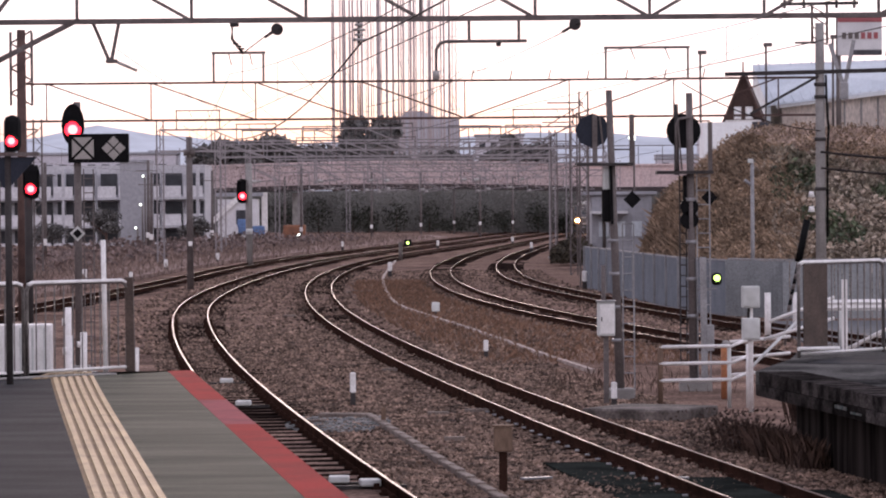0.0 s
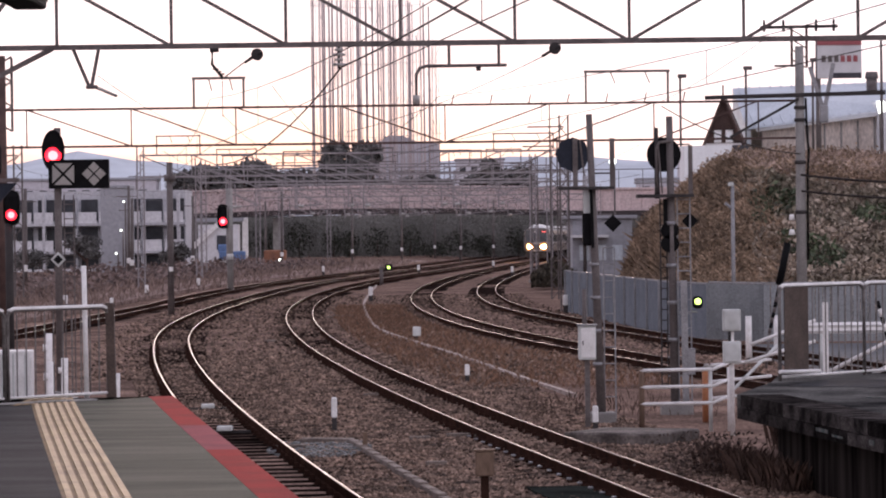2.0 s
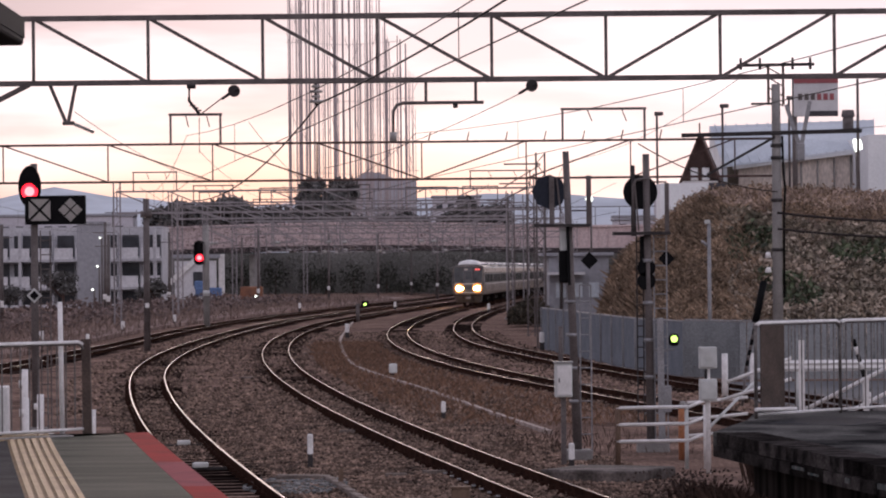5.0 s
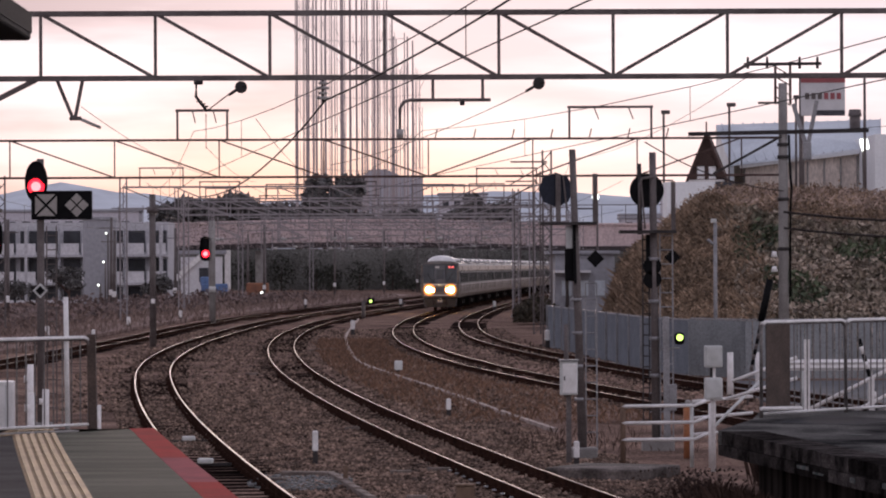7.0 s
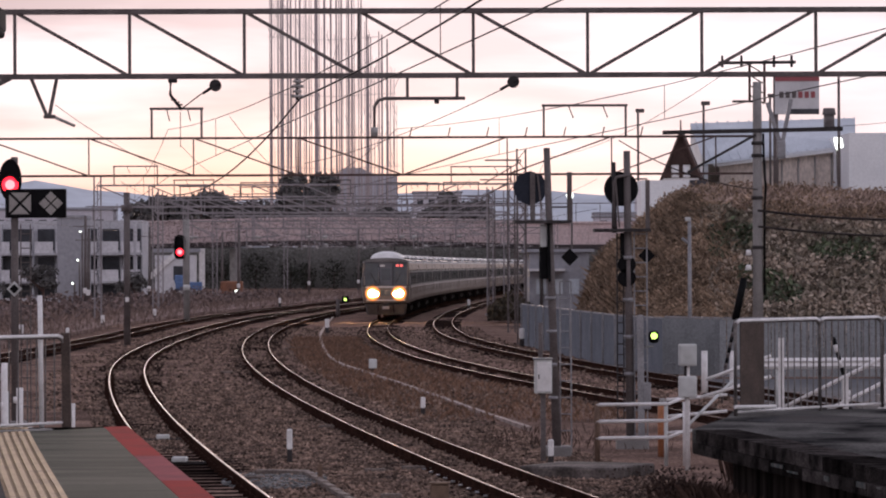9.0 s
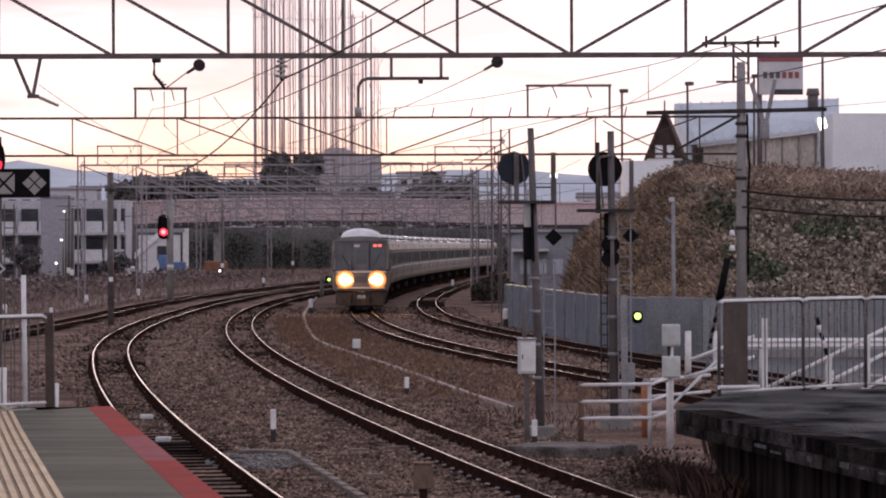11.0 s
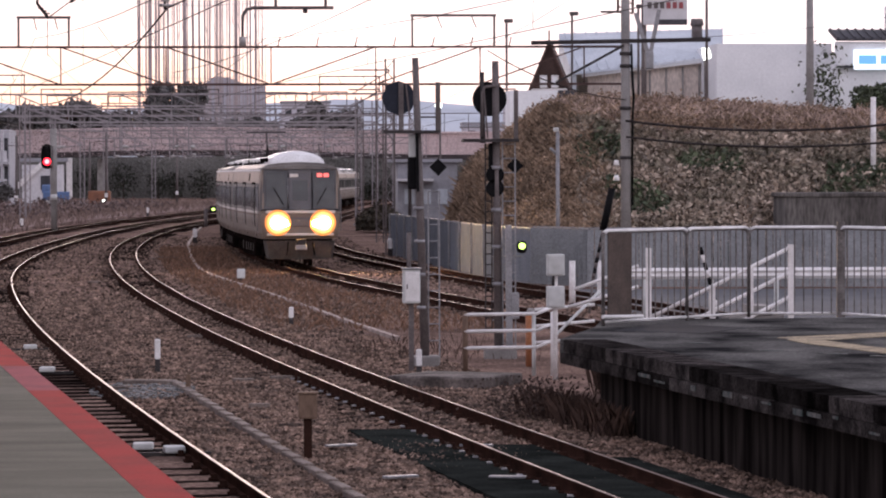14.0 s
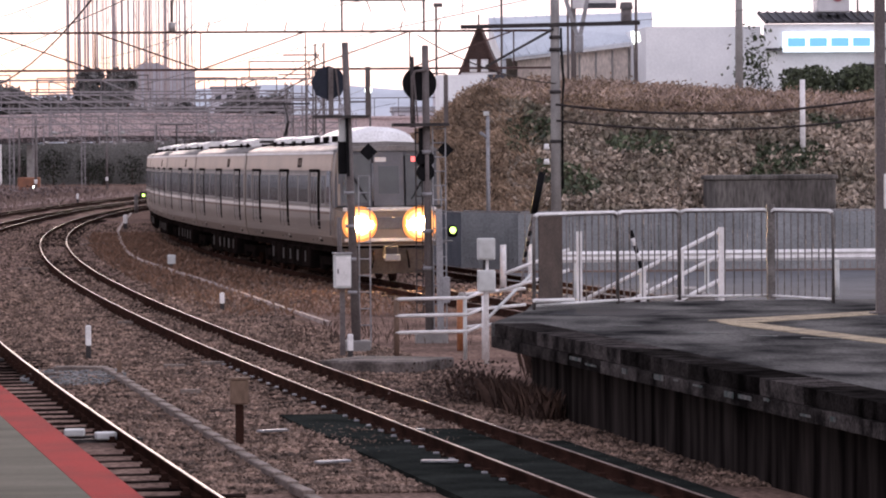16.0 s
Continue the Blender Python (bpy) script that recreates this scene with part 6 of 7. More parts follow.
bank_plants()
bk = thing("concrete_bunker", (20.6, 86.3, 0.0), "dark stained concrete block set into the bank", "concrete block")
STAINED = mat("stained_concrete", (0.15, 0.14, 0.132), (0.06, 0.055, 0.052), 0.95, scale=1.0, fine=8, wear=0.7, stretch=(1.5, 1.5, 0.3))
part("body", soft_box((0, 0, 1.25), (4.2, 3.0, 2.5), 0.06), STAINED, bk)
part("cap", soft_box((0, 0, 2.57), (4.35, 3.1, 0.16), 0.04), STAINED, bk, "thin concrete cap slab")
wpole = thing("white_pole", (23.25, 92, 3.3), "white pole standing in the weeds of the bank", "pole")
part("pole", rod(mk(), (0, 0, -0.6), (0, 0, 2.85), 0.10, n=12), WHITE, wpole)
gp2 = thing("street_lamp", (9.96, 80, -0.2), "thin grey lamp post with a small bent arm", "lamp post")
part("post", rod(mk(), (0, 0, 0), (0, 0, 4.9), 0.075, 0.06, 10), GALV, gp2)
part("arm", rod(mk(), (-0.25, 0, 4.35), (0.0, 0, 4.15), 0.05), GALV, gp2)
part("lamp_head", soft_box((-0.05, 0, 4.95), (0.18, 0.16, 0.14), 0.03), DIRTYWHITE, gp2)
dp = thing("utility_pole", (24.96, 110, 4.6), "concrete utility pole on the bank", "pole")
part("shaft", rod(mk(), (0, 0, -0.5), (0, 0, 7.5), 0.19, 0.15, 12), CONCRETE, dp)
dp3 = thing("utility_pole", (23.3, 79.0, -0.2), "concrete utility pole that holds the sagging cables", "pole")
part("shaft", rod(mk(), (0, 0, 0), (0, 0, 7.0), 0.17, 0.13, 12), CONCRETE, dp3)
dp2 = thing("utility_pole", (20.9, 113, 4.6), "thin roadside pole with crossed stays", "pole")
part("shaft", rod(mk(), (0, 0, 0), (0, 0, 7.2), 0.09, 0.06, 10), GREYSTEEL, dp2)

# ---- buildings on the bank ----
BEIGE = mat("beige_render", (0.74, 0.66, 0.60), (0.60, 0.53, 0.48), 0.9, scale=0.6, fine=10, wear=0.35, stretch=(1, 1, 0.4))
GREYWALL = mat("pale_grey_wall", (0.84, 0.86, 0.88), (0.72, 0.745, 0.77), 0.85, scale=0.4, fine=8, wear=0.08)
SLATE = mat("blue_grey_roof", (0.56, 0.61, 0.66), (0.47, 0.52, 0.57), 0.6, 0.1, scale=0.5, fine=8, wear=0.2)
TILE = mat("dark_roof_tile", (0.075, 0.075, 0.085), (0.05, 0.05, 0.058), 0.7, scale=1, fine=12)
BROWNWOOD = mat("brown_boarding", (0.095, 0.060, 0.052), (0.065, 0.042, 0.038), 0.85, scale=1, fine=12)
SIGNBLUE = mat("blue_lit_sign", (0.16, 0.45, 0.85), (0.16, 0.45, 0.85), 0.5, glow=0.35, bump=0, wear=0)
SIGNWHITE = mat("white_lit_sign", (0.80, 0.92, 1.0), (0.80, 0.92, 1.0), 0.5, glow=0.55, bump=0, wear=0)
PANEL = mat("white_sign_panel", (0.60, 0.60, 0.62), (0.52, 0.52, 0.54), 0.5, bump=0, wear=0.1)
REDBAND = mat("dull_red_band", (0.34, 0.10, 0.11), (0.28, 0.09, 0.10), 0.6, bump=0, wear=0.1)


def buildings():
    w = thing("warehouse", (20.5, 125, 5.0), "long beige warehouse with a blue-grey metal roof", "warehouse")
    part("wall", loft(mk(), [[(-3.4, 0, -0.5), (2.9, -2, -0.5), (2.9, 9, -0.5), (-3.4, 9, -0.5)], [(-3.4, 0, 3.25), (2.9, -2, 4.0), (2.9, 9, 4.6), (-3.4, 9, 4.6)]]), BEIGE, w, "stained beige wall")
    part("eave", bar(mk(), (-3.7, -0.2, 3.3), (3.0, -2.3, 4.06), 0.3, 0.22), GREYWALL, w)
    r = part("roof", loft(mk(), [[(-4.2, -0.3, 3.3), (3.1, -2.5, 4.1), (3.1, -2.4, 4.2), (-4.2, -0.2, 3.4)], [(-4.1, 9, 5.7), (4.6, 9, 5.95), (4.6, 9.1, 6.0), (-4.1, 9.1, 5.75)]]), SLATE, w, "low metal roof")
    part("end_wall", loft(mk(), [[(-4.2, -0.25, -0.5), (-4.2, -0.25, 3.28), (-4.0, -0.2, 3.28), (-4.0, -0.2, -0.5)], [(-4.1, 9, -0.5), (-4.1, 9, 5.68), (-3.9, 9, 5.68), (-3.9, 9, -0.5)]]), SLATE, w)
    for k in range(16):
        u = k / 15
        a = Vector((-3.8 + 6.9 * u, -0.4 - 2.1 * u, 3.48 + 0.75 * u))
        b = Vector((-3.8 + 8.4 * u, 9, 5.82 + 0.2 * u))
        part("seam", bar(mk(), a, b, 0.05, 0.06), SLATE, r)
    for k in range(6):
        part("downpipe", rod(mk(), (-1.2 + 0.8 * k, -0.85 - 0.26 * k, 1.0), (-1.2 + 0.8 * k, -0.85 - 0.26 * k, 3.4 + 0.09 * k), 0.045), CONCRETE, w)
    v = part("roof_vent", rod(mk(), (2.75, 5, 5.2), (2.75, 5, 6.0), 0.28, 0.28, 12), GREYSTEEL, w, "round roof ventilator")
    part("cowl", rod(mk(), (2.75, 5, 6.0), (2.75, 5, 6.35), 0.36, 0.30, 12), GREYSTEEL, v)
    s = thing("showroom", (29.0, 121, 4.8), "white-grey showroom with a lit blue sign", "building")
    part("wall", tri_box(mk(), (-3.6, 2.0, 2.3), (5.6, 8, 5.0)), GREYWALL, s, "plain pale grey wall")
    part("front", tri_box(mk(), (4.4, 0.5, 1.9), (10.4, 8, 4.6)), GREYWALL, s, "pale front wall")
    part("fascia", soft_box((4.4, -3.65, 4.25), (10.6, 0.5, 1.15), 0.03), GREYWALL, s)
    # dark bar coloured as the shadow line below the fascia
    part("shadow_gap", tri_box(mk(), (4.4, -3.85, 3.62), (10.5, 0.1, 0.10)), TILE, s)
    t = part("roof_edge", loft(mk(), [[(-0.9, -4.0, 4.85), (9.7, -4.0, 4.85), (9.7, -1.5, 5.4), (-0.9, -1.5, 5.4)], [(-0.9, -4.0, 4.95), (9.7, -4.0, 4.95), (9.7, -1.5, 5.5), (-0.9, -1.5, 5.5)]]), TILE, s, "dark tiled roof edge")
    for k in range(26):
        part("tile_roll", bar(mk(), (-0.8 + 0.41 * k, -4.05, 4.98), (-0.8 + 0.41 * k, -1.5, 5.52), 0.10, 0.10), TILE, t)
    sg = part("lit_sign", soft_box((2.15, -3.98, 3.95), (4.4, 0.12, 0.95), 0.02), SIGNWHITE, s, "lit white and blue sign")
    for k in range(4):
        part("blue_bar", tri_box(mk(), (0.6 + 1.05 * k, -4.06, 3.95), (0.85, 0.02, 0.42)), SIGNBLUE, sg)
    part("window", tri_box(mk(), (4.6, -3.56, 2.3), (2.2, 0.06, 1.2)), TWIN, s)
    g = thing("gable_house", (14.72, 121.5, 4.75), "brown gabled house with white windows", "house", turn=-7.0)
    part("wall", wall_plate(mk(), [(-0.85, -0.2), (0.85, -0.2), (0.92, 2.7), (0.0, 5.0), (-0.92, 2.7)], 0, 5), BROWNWOOD, g, "dark brown boarded gable")
    for sx in (-1, 1):
        part("roof", loft(mk(), [[(sx * 0.0, y, 5.15), (sx * 1.12, y, 2.45), (sx * 1.02, y, 2.35), (sx * 0.0, y, 4.95)] for y in (-0.3, 5.0)]), BROWNWOOD, g, "steep brown roof")
        wn = part("window", soft_box((sx * 0.28, -0.03, 3.1), (0.36, 0.06, 0.62), 0.02), WHITE, g, "white-framed window")
        part("pane", tri_box(mk(), (sx * 0.28, -0.07, 3.1), (0.24, 0.02, 0.46)), GREYWALL, wn)
    for z, w in ((2.7, 0.9), (3.55, 0.55)):
        part("tie_beam", bar(mk(), (-w, -0.06, z), (w, -0.06, z), 0.05, 0.12), WHITE if z < 3 else BROWNWOOD, g, "half-timber beam")
    part("finial", rod(mk(), (0, 0, 4.8), (0, 0, 5.6), 0.04), BROWNWOOD, g)
    a = thing("annex", (13.9, 119, 4.6), "low white annex with a dark end wall", "building")
    part("wall", tri_box(mk(), (-0.35, 0, 1.4), (2.3, 3, 2.6)), GREYWALL, a)
    part("dark_end", tri_box(mk(), (1.25, 0, 1.55), (0.9, 3.02, 2.3)), TILE, a)
    part("pipe", tube(mk(), [(-0.2, -1.56, 0.5), (-0.1, -1.56, 1.6), (0.2, -1.56, 2.0)], 0.04), GREYSTEEL, a)
    b = thing("billboard", (19.75, 117.5, 6.0), "roadside billboard with a red band and grey lettering bars", "billboard")
    part("mast", rod(mk(), (-1.0, 0.1, -1.5), (-1.0, 0.1, 6.3), 0.14, 0.12, 10), GREYSTEEL, b)
    bp_ = part("panel", soft_box((0, 0, 5.25), (2.1, 0.2, 1.75), 0.03), PANEL, b)
    part("red_band", tri_box(mk(), (0, -0.11, 6.05), (2.1, 0.03, 0.22)), REDBAND, bp_)
    part("dark_band", tri_box(mk(), (0.35, -0.11, 4.50), (1.35, 0.03, 0.26)), TILE, bp_)
    for k in range(6):
        part("bar", tri_box(mk(), (-0.75 + 0.30 * k, -0.112, 5.3), (0.2, 0.03, 0.30)), GREYSTEEL if k < 3 else REDBAND, bp_)
    e = thing("billboard", (34.0, 119, 9.0), "pale blue roof billboard on a steel frame", "billboard")
    part("panel", soft_box((0.6, 0, 2.6), (4.2, 0.2, 1.0), 0.03), PANEL, e)
    part("blue_bar", tri_box(mk(), (0.6, -0.12, 2.6), (3.4, 0.03, 0.35)), SLATE, e)
    for x in (-1.2, 1.0):
        part("leg", bar(mk(), (x, 0.1, -0.4), (x, 0.1, 2.2), 0.1, 0.1), GREYSTEEL, e)
    ac = thing("roof_unit", (31.5, 119, 10.2), "white machine with a red mark on the roof", "roof machine")
    part("case", soft_box((0, 0, 0.6), (1.6, 1.2, 1.2), 0.08), PANEL, ac)
    part("mark", disc(mk(), (0.2, -0.62, 0.8), 0.3, 0.04, 16), REDBAND, ac)
    l = thing("street_lamp", (21.2, 114.9, 4.8), "lit round street lamp before the warehouse", "street lamp")
    part("arm", rod(mk(), (0.1, 0.4, 0), (0.0, 0.3, 3.95), 0.06), GREYSTEEL, l)
    part("globe", rod(mk(), (-0.12, 0, 4.05), (0.2, 0, 4.12), 0.30, 0.24, 16), LAMPLIGHT, l, "glowing lamp glass")
    for k in range(3):
        fl = thing("floodlight", (13.1 + 3.2 * k, 126 - k, 8.8 + 0.3 * k), "small floodlight on a thin mast", "floodlight", "small floodlights")
        part("mast", rod(mk(), (0, 0, -4), (0, 0, 2.2), 0.06), GREYSTEEL, fl)
        part("head", soft_box((0.1, 0, 2.3), (0.45, 0.2, 0.2), 0.04), GREYSTEEL, fl)


buildings()


def hedge():
    rng = np.random.RandomState(4)
    p, s = [], []
    for k in range(7500):
        x = 28.2 + 8 * rng.rand()
        p.append((x, 113.5 + 2.5 * rng.rand(), 5.2 + (2.1 + 0.6 * noise.noise((x, 0, 0))) * rng.rand())), s.append(0.09 + 0.10 * rng.rand())
    leaf_cloud("hedge", p, s, GREENIVY, "dark green hedge below the showroom", "hedge", 5)
    p, s = [], []
    for k in range(420):
        p.append((27.2 + 0.5 * rng.normal(), 116.6 + 0.15 * rng.rand(), 7.4 + 0.9 * rng.normal())), s.append(0.12)
    leaf_cloud("wall_creeper", p, s, GREENIVY, "thin creeper on the grey wall", "creeper", 6)


hedge()

# ---- the far side: bridge, houses, woods, hills ----
# bridge, woods and houses have the distance haze lightened into their colours
BRIDGE = mat("pinkish_bridge_paint", (0.62, 0.50, 0.50), (0.50, 0.41, 0.41), 0.8, scale=0.3, fine=3, wear=0.3, bump=0.05)
# the shadow below the deck is put into this dark tone
BRIDGESHADE = mat("bridge_shade", (0.06, 0.05, 0.052), (0.045, 0.04, 0.042), 0.9, bump=0)
FARWOOD = mat("far_dark_wood", (0.185, 0.182, 0.170), (0.085, 0.086, 0.080), 0.9, scale=0.10, fine=0.5, bump=0, wear=0.2, island=0.05)
HAZEWOOD = mat("hazy_evergreen", (0.14, 0.135, 0.13), (0.10, 0.098, 0.10), 0.9, scale=0.2, fine=2, bump=0, wear=0.4, island=0.4)
# the hills' pale blue and pink is air haze, given as surface colour
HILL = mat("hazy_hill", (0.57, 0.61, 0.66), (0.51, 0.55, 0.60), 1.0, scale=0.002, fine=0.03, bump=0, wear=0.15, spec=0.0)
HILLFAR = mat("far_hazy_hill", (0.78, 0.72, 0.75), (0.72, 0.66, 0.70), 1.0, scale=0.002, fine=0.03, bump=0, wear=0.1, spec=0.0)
APART = mat("apartment_render", (0.50, 0.50, 0.53), (0.42, 0.42, 0.45), 0.85, scale=0.3, fine=4, wear=0.25)
BALCONY = mat("balcony_panel", (0.66, 0.66, 0.69), (0.56, 0.56, 0.59), 0.8, scale=0.5, fine=5, wear=0.2)
DARKWIN = mat("far_dark_window", (0.055, 0.058, 0.068), (0.035, 0.037, 0.043), 0.3, bump=0)
CONBLOCK = mat("grey_blank_wall", (0.33, 0.335, 0.365), (0.28, 0.285, 0.31), 0.85, scale=0.2, fine=3, wear=0.2)


def bridge():
    b = thing("road_bridge", (-33, 330, 0), "pinkish steel road bridge over the tracks", "bridge")

    def top(x):
        return 9.0 + 0.7 * math.sin(math.pi * min(max((x + 6) / 62, 0), 1))

    xs = list(np.linspace(-6, 75, 28))
    part("girder", loft(mk(), [[(x, 0, top(x) - 3.0), (x, 0, top(x) - 0.2), (x, 9, top(x) - 0.2), (x, 9, top(x) - 3.0)] for x in xs]), BRIDGE, b, "long pinkish plate girder")
    part("underside", loft(mk(), [[(x, -0.3, top(x) - 3.7), (x, -0.3, top(x) - 3.02), (x, 9.2, top(x) - 3.02), (x, 9.2, top(x) - 3.7)] for x in xs]), BRIDGESHADE, b, "beams under the deck, shade put into their dark colour")
    part("parapet", loft(mk(), [[(x, -0.35, top(x) - 0.2), (x, -0.35, top(x) + 0.05), (x, 0.1, top(x) + 0.05), (x, 0.1, top(x) - 0.2)] for x in xs]), BRIDGE, b)
    for x in np.arange(-5.5, 75, 1.3):
        part("stiffener", bar(mk(), (x, -0.12, top(x) - 2.95), (x, -0.12, top(x) - 0.25), 0.14, 0.14), BRIDGE, b)
    rl = part("railing", bar(mk(), (-6, -0.1, top(-6) + 2.3), (75, -0.1, top(75) + 2.5), 0.08, 0.12), GREYSTEEL, b, "thin railing above the deck")
    for x in np.arange(-5, 75, 3.2):
        part("rail_post", bar(mk(), (x, -0.1, top(x)), (x, -0.1, top(x) + 2.5), 0.09, 0.09), GREYSTEEL, rl)
    for x in (-3, 13.5, 56, 72):
        part("pier", tri_box(mk(), (x, 4.5, 2.7), (1.0, 6, 5.8)), CONCRETE, b, "concrete pier")


bridge()


def far_blossom():
    rng = np.random.RandomState(9)
    p, s = [], []
    for k in range(7000):
        x = -34 + 52 * rng.rand()
        p.append((x, 322 + 6 * rng.rand(), 5.9 + 3.6 * rng.rand())), s.append(0.05 + 0.12 * rng.rand())
    leaf_cloud("bare_twigs", p, s, mat("pale_twigs", (0.30, 0.25, 0.245), (0.17, 0.13, 0.13), 0.9, scale=0.5, fine=3, bump=0, island=0.6), "bare pale twigs before the bridge", "twigs", 7)


far_blossom()


def woods():
    rng = np.random.RandomState(6)
    p, s = [], []
    for k in range(42000):
        x = -26 + 62 * rng.rand()
        h = 6.2 + 0.9 * noise.noise((x * 0.2, 0, 1))
        z = -0.3 + h * rng.rand() ** 0.8
        p.append((x, 344 + 8 * rng.rand(), z)), s.append(0.07 + 0.11 * rng.rand())
    leaf_cloud("thicket", p, s, FARWOOD, "dark thicket of shrubs under the bridge", "thicket", 8)
    bm = loft(mk(), [[(x, 353, -1), (x, 353, 6.0), (x, 360, 6.0), (x, 360, -1)] for x in (-60, 80)])
    single("earth_wall", bm, FARWOOD, "dark earth slope behind the thicket", "slope", kind="structure")
    # low scrub before the thicket and along the outer track
    g, gh = [], []
    for k in range(16000):
        y = 95 + 190 * rng.rand() ** 1.2
        x = line_a(y) - 2.4 - (3 + 8 * rng.rand()) * rng.rand()
        g.append((x, y, ground_height(x, y))), gh.append(0.15 + 0.6 * rng.rand() ** 1.5)
    blades("dry_weeds", g, gh, mat("dun_weed", (0.25, 0.185, 0.16), (0.16, 0.115, 0.10), 0.9, bump=0, island=0.5), "dry brown weeds beside the outer track", "weeds", 4, 0.3, 0.03)
    p, s = [], []
    for k in range(9000):
        y = 120 + 130 * rng.rand()
        x = line_a(y) - 5 - 14 * rng.rand()
        h = 1.0 + 1.0 * noise.noise((x * 0.3, y * 0.15, 3))
        p.append((x, y, 0.0 + max(h, 0.3) * rng.rand())), s.append(0.08 + 0.16 * rng.rand())
    leaf_cloud("scrub", p, s, mat("mauve_scrub", (0.20, 0.15, 0.14), (0.12, 0.092, 0.086), 0.9, scale=0.3, fine=3, bump=0, island=0.5), "brown leafless scrub beside the tracks", "scrub", 9)
    p, s = [], []
    for k in range(2600):
        a, r = rng.rand() * 6.283, rng.rand() ** 0.5
        p.append((7.9 + 1.3 * r * math.cos(a) * 1.1, 150 + 2 * r * math.sin(a), 0.0 + 1.9 * (1 - 0.6 * r) * rng.rand())), s.append(0.08 + 0.10 * rng.rand())
    leaf_cloud("bush", p, s, mat("dark_bush_leaves", (0.075, 0.062, 0.045), (0.045, 0.04, 0.03), 0.85, bump=0, island=0.5), "dark bush beside the side track", "bush", 10)
    p, s = [], []
    for k in range(800):
        p.append((4.05 + 0.35 * rng.normal(), 34.6 + 0.7 * rng.rand(), -0.1 + 0.55 * rng.rand() ** 1.3)), s.append(0.02 + 0.02 * rng.rand())
    leaf_cloud("dead_weeds", p, s, mat("dead_weed", (0.085, 0.055, 0.045), (0.05, 0.035, 0.03), 0.9, bump=0, island=0.5), "dead brown weeds at the platform corner", "weeds", 11)
    g, gh = [], []
    for k in range(3000):
        y = 32.4 + 3.6 * rng.rand()
        g.append((line_c(y) + 1.72 + 0.28 * rng.rand() + 0.12 * rng.normal(), y, -0.2)), gh.append(0.08 + 0.42 * rng.rand() ** 1.5)
    for k in range(110):
        g.append((5.75 + 0.16 * rng.normal(), 38.9 + 0.8 * rng.rand(), -0.2)), gh.append(0.35 + 0.5 * rng.rand())
    for k in range(500):
        g.append((3.6 + 0.9 * rng.normal(), 46 + 6 * rng.rand(), -0.2)), gh.append(0.05 + 0.2 * rng.rand())
    blades("weed_stalks", g, gh, mat("stalk_brown", (0.085, 0.052, 0.04), (0.05, 0.032, 0.026), 0.9, bump=0, island=0.4), "thin dry stalks by the platform corner", "weeds", 6, 0.28, 0.0032)
    g, gh = [], []
    for k in range(15000):
        y = 55 + 65 * rng.rand()
        x = line_c(y) + 1.5 + (line_d(y) - line_c(y) - 2.6) * rng.rand()
        g.append((x, y, -0.2)), gh.append(0.05 + 0.16 * rng.rand())
    blades("short_grass", g, gh, mat("russet_grass", (0.22, 0.13, 0.088), (0.13, 0.08, 0.055), 0.9, bump=0, island=0.4), "short russet grass between the tracks", "grass", 7, 0.5, 0.02)


woods()


def tree(x, y, z, h, w, label, seed):
    rng = np.random.RandomState(seed)
    t = thing("tree", (x, y, z), label, "tree", "evergreen trees behind the bridge")
    part("trunk", rod(mk(), (0, 0, -1), (0.2, 0, h * 0.55), 0.05 * h, 0.02 * h, 8), BROWNWOOD, t)
    for k in range(4):
        a = rng.rand() * 6.28
        part("limb", rod(mk(), (0.1, 0, h * 0.4), (math.cos(a) * w * 0.3, math.sin(a) * w * 0.3, h * 0.7), 0.02 * h, 0.006 * h, 6), BROWNWOOD, t)
    p, s = [], []
    blobs = [(rng.uniform(-0.40, 0.40) * w, rng.uniform(-0.2, 0.2) * w, h * rng.uniform(0.45, 0.85), rng.uniform(0.16, 0.30) * w) for k in range(9)]
    for k in range(1500):
        bx, by, bz, br = blobs[rng.randint(9)]
        v = rng.normal(size=3)
        v *= br * rng.rand() ** 0.4 / np.linalg.norm(v)
        p.append((bx + v[0], by + v[1], bz + v[2] * 0.7)), s.append(0.025 * h + 0.03 * h * rng.rand())
    leaf_cloud("crown", p, s, HAZEWOOD, "dark ragged evergreen crown", "", seed, parent=t)


for k, (x, y, h, w) in enumerate(((-35, 420, 16.5, 9), (-29.5, 418, 17.0, 9), (-24.5, 424, 16.0, 9), (-19, 440, 18.5, 9), (-14, 440, 19.5, 10), (-10.5, 436, 17.5, 8), (10, 420, 15.5, 8), (15, 425, 14.5, 8), (-39, 425, 14, 8), (4, 425, 13.0, 8), (-3, 425, 13.0, 9))):
    tree(x, y, 0.0, h * 1.10, w * 1.15, "dark hazy evergreen tree", 20 + k)


for k, (x, y, h, w) in enumerate(((-27.6, 203, 3.8, 3.6), (-21.2, 214, 3.4, 2.6), (-33.0, 206, 2.8, 3.5), (-24.6, 240, 3.2, 3.0))):
    tree(x, y, -0.2, h, w, "small dark evergreen before the apartment block", 50 + k)


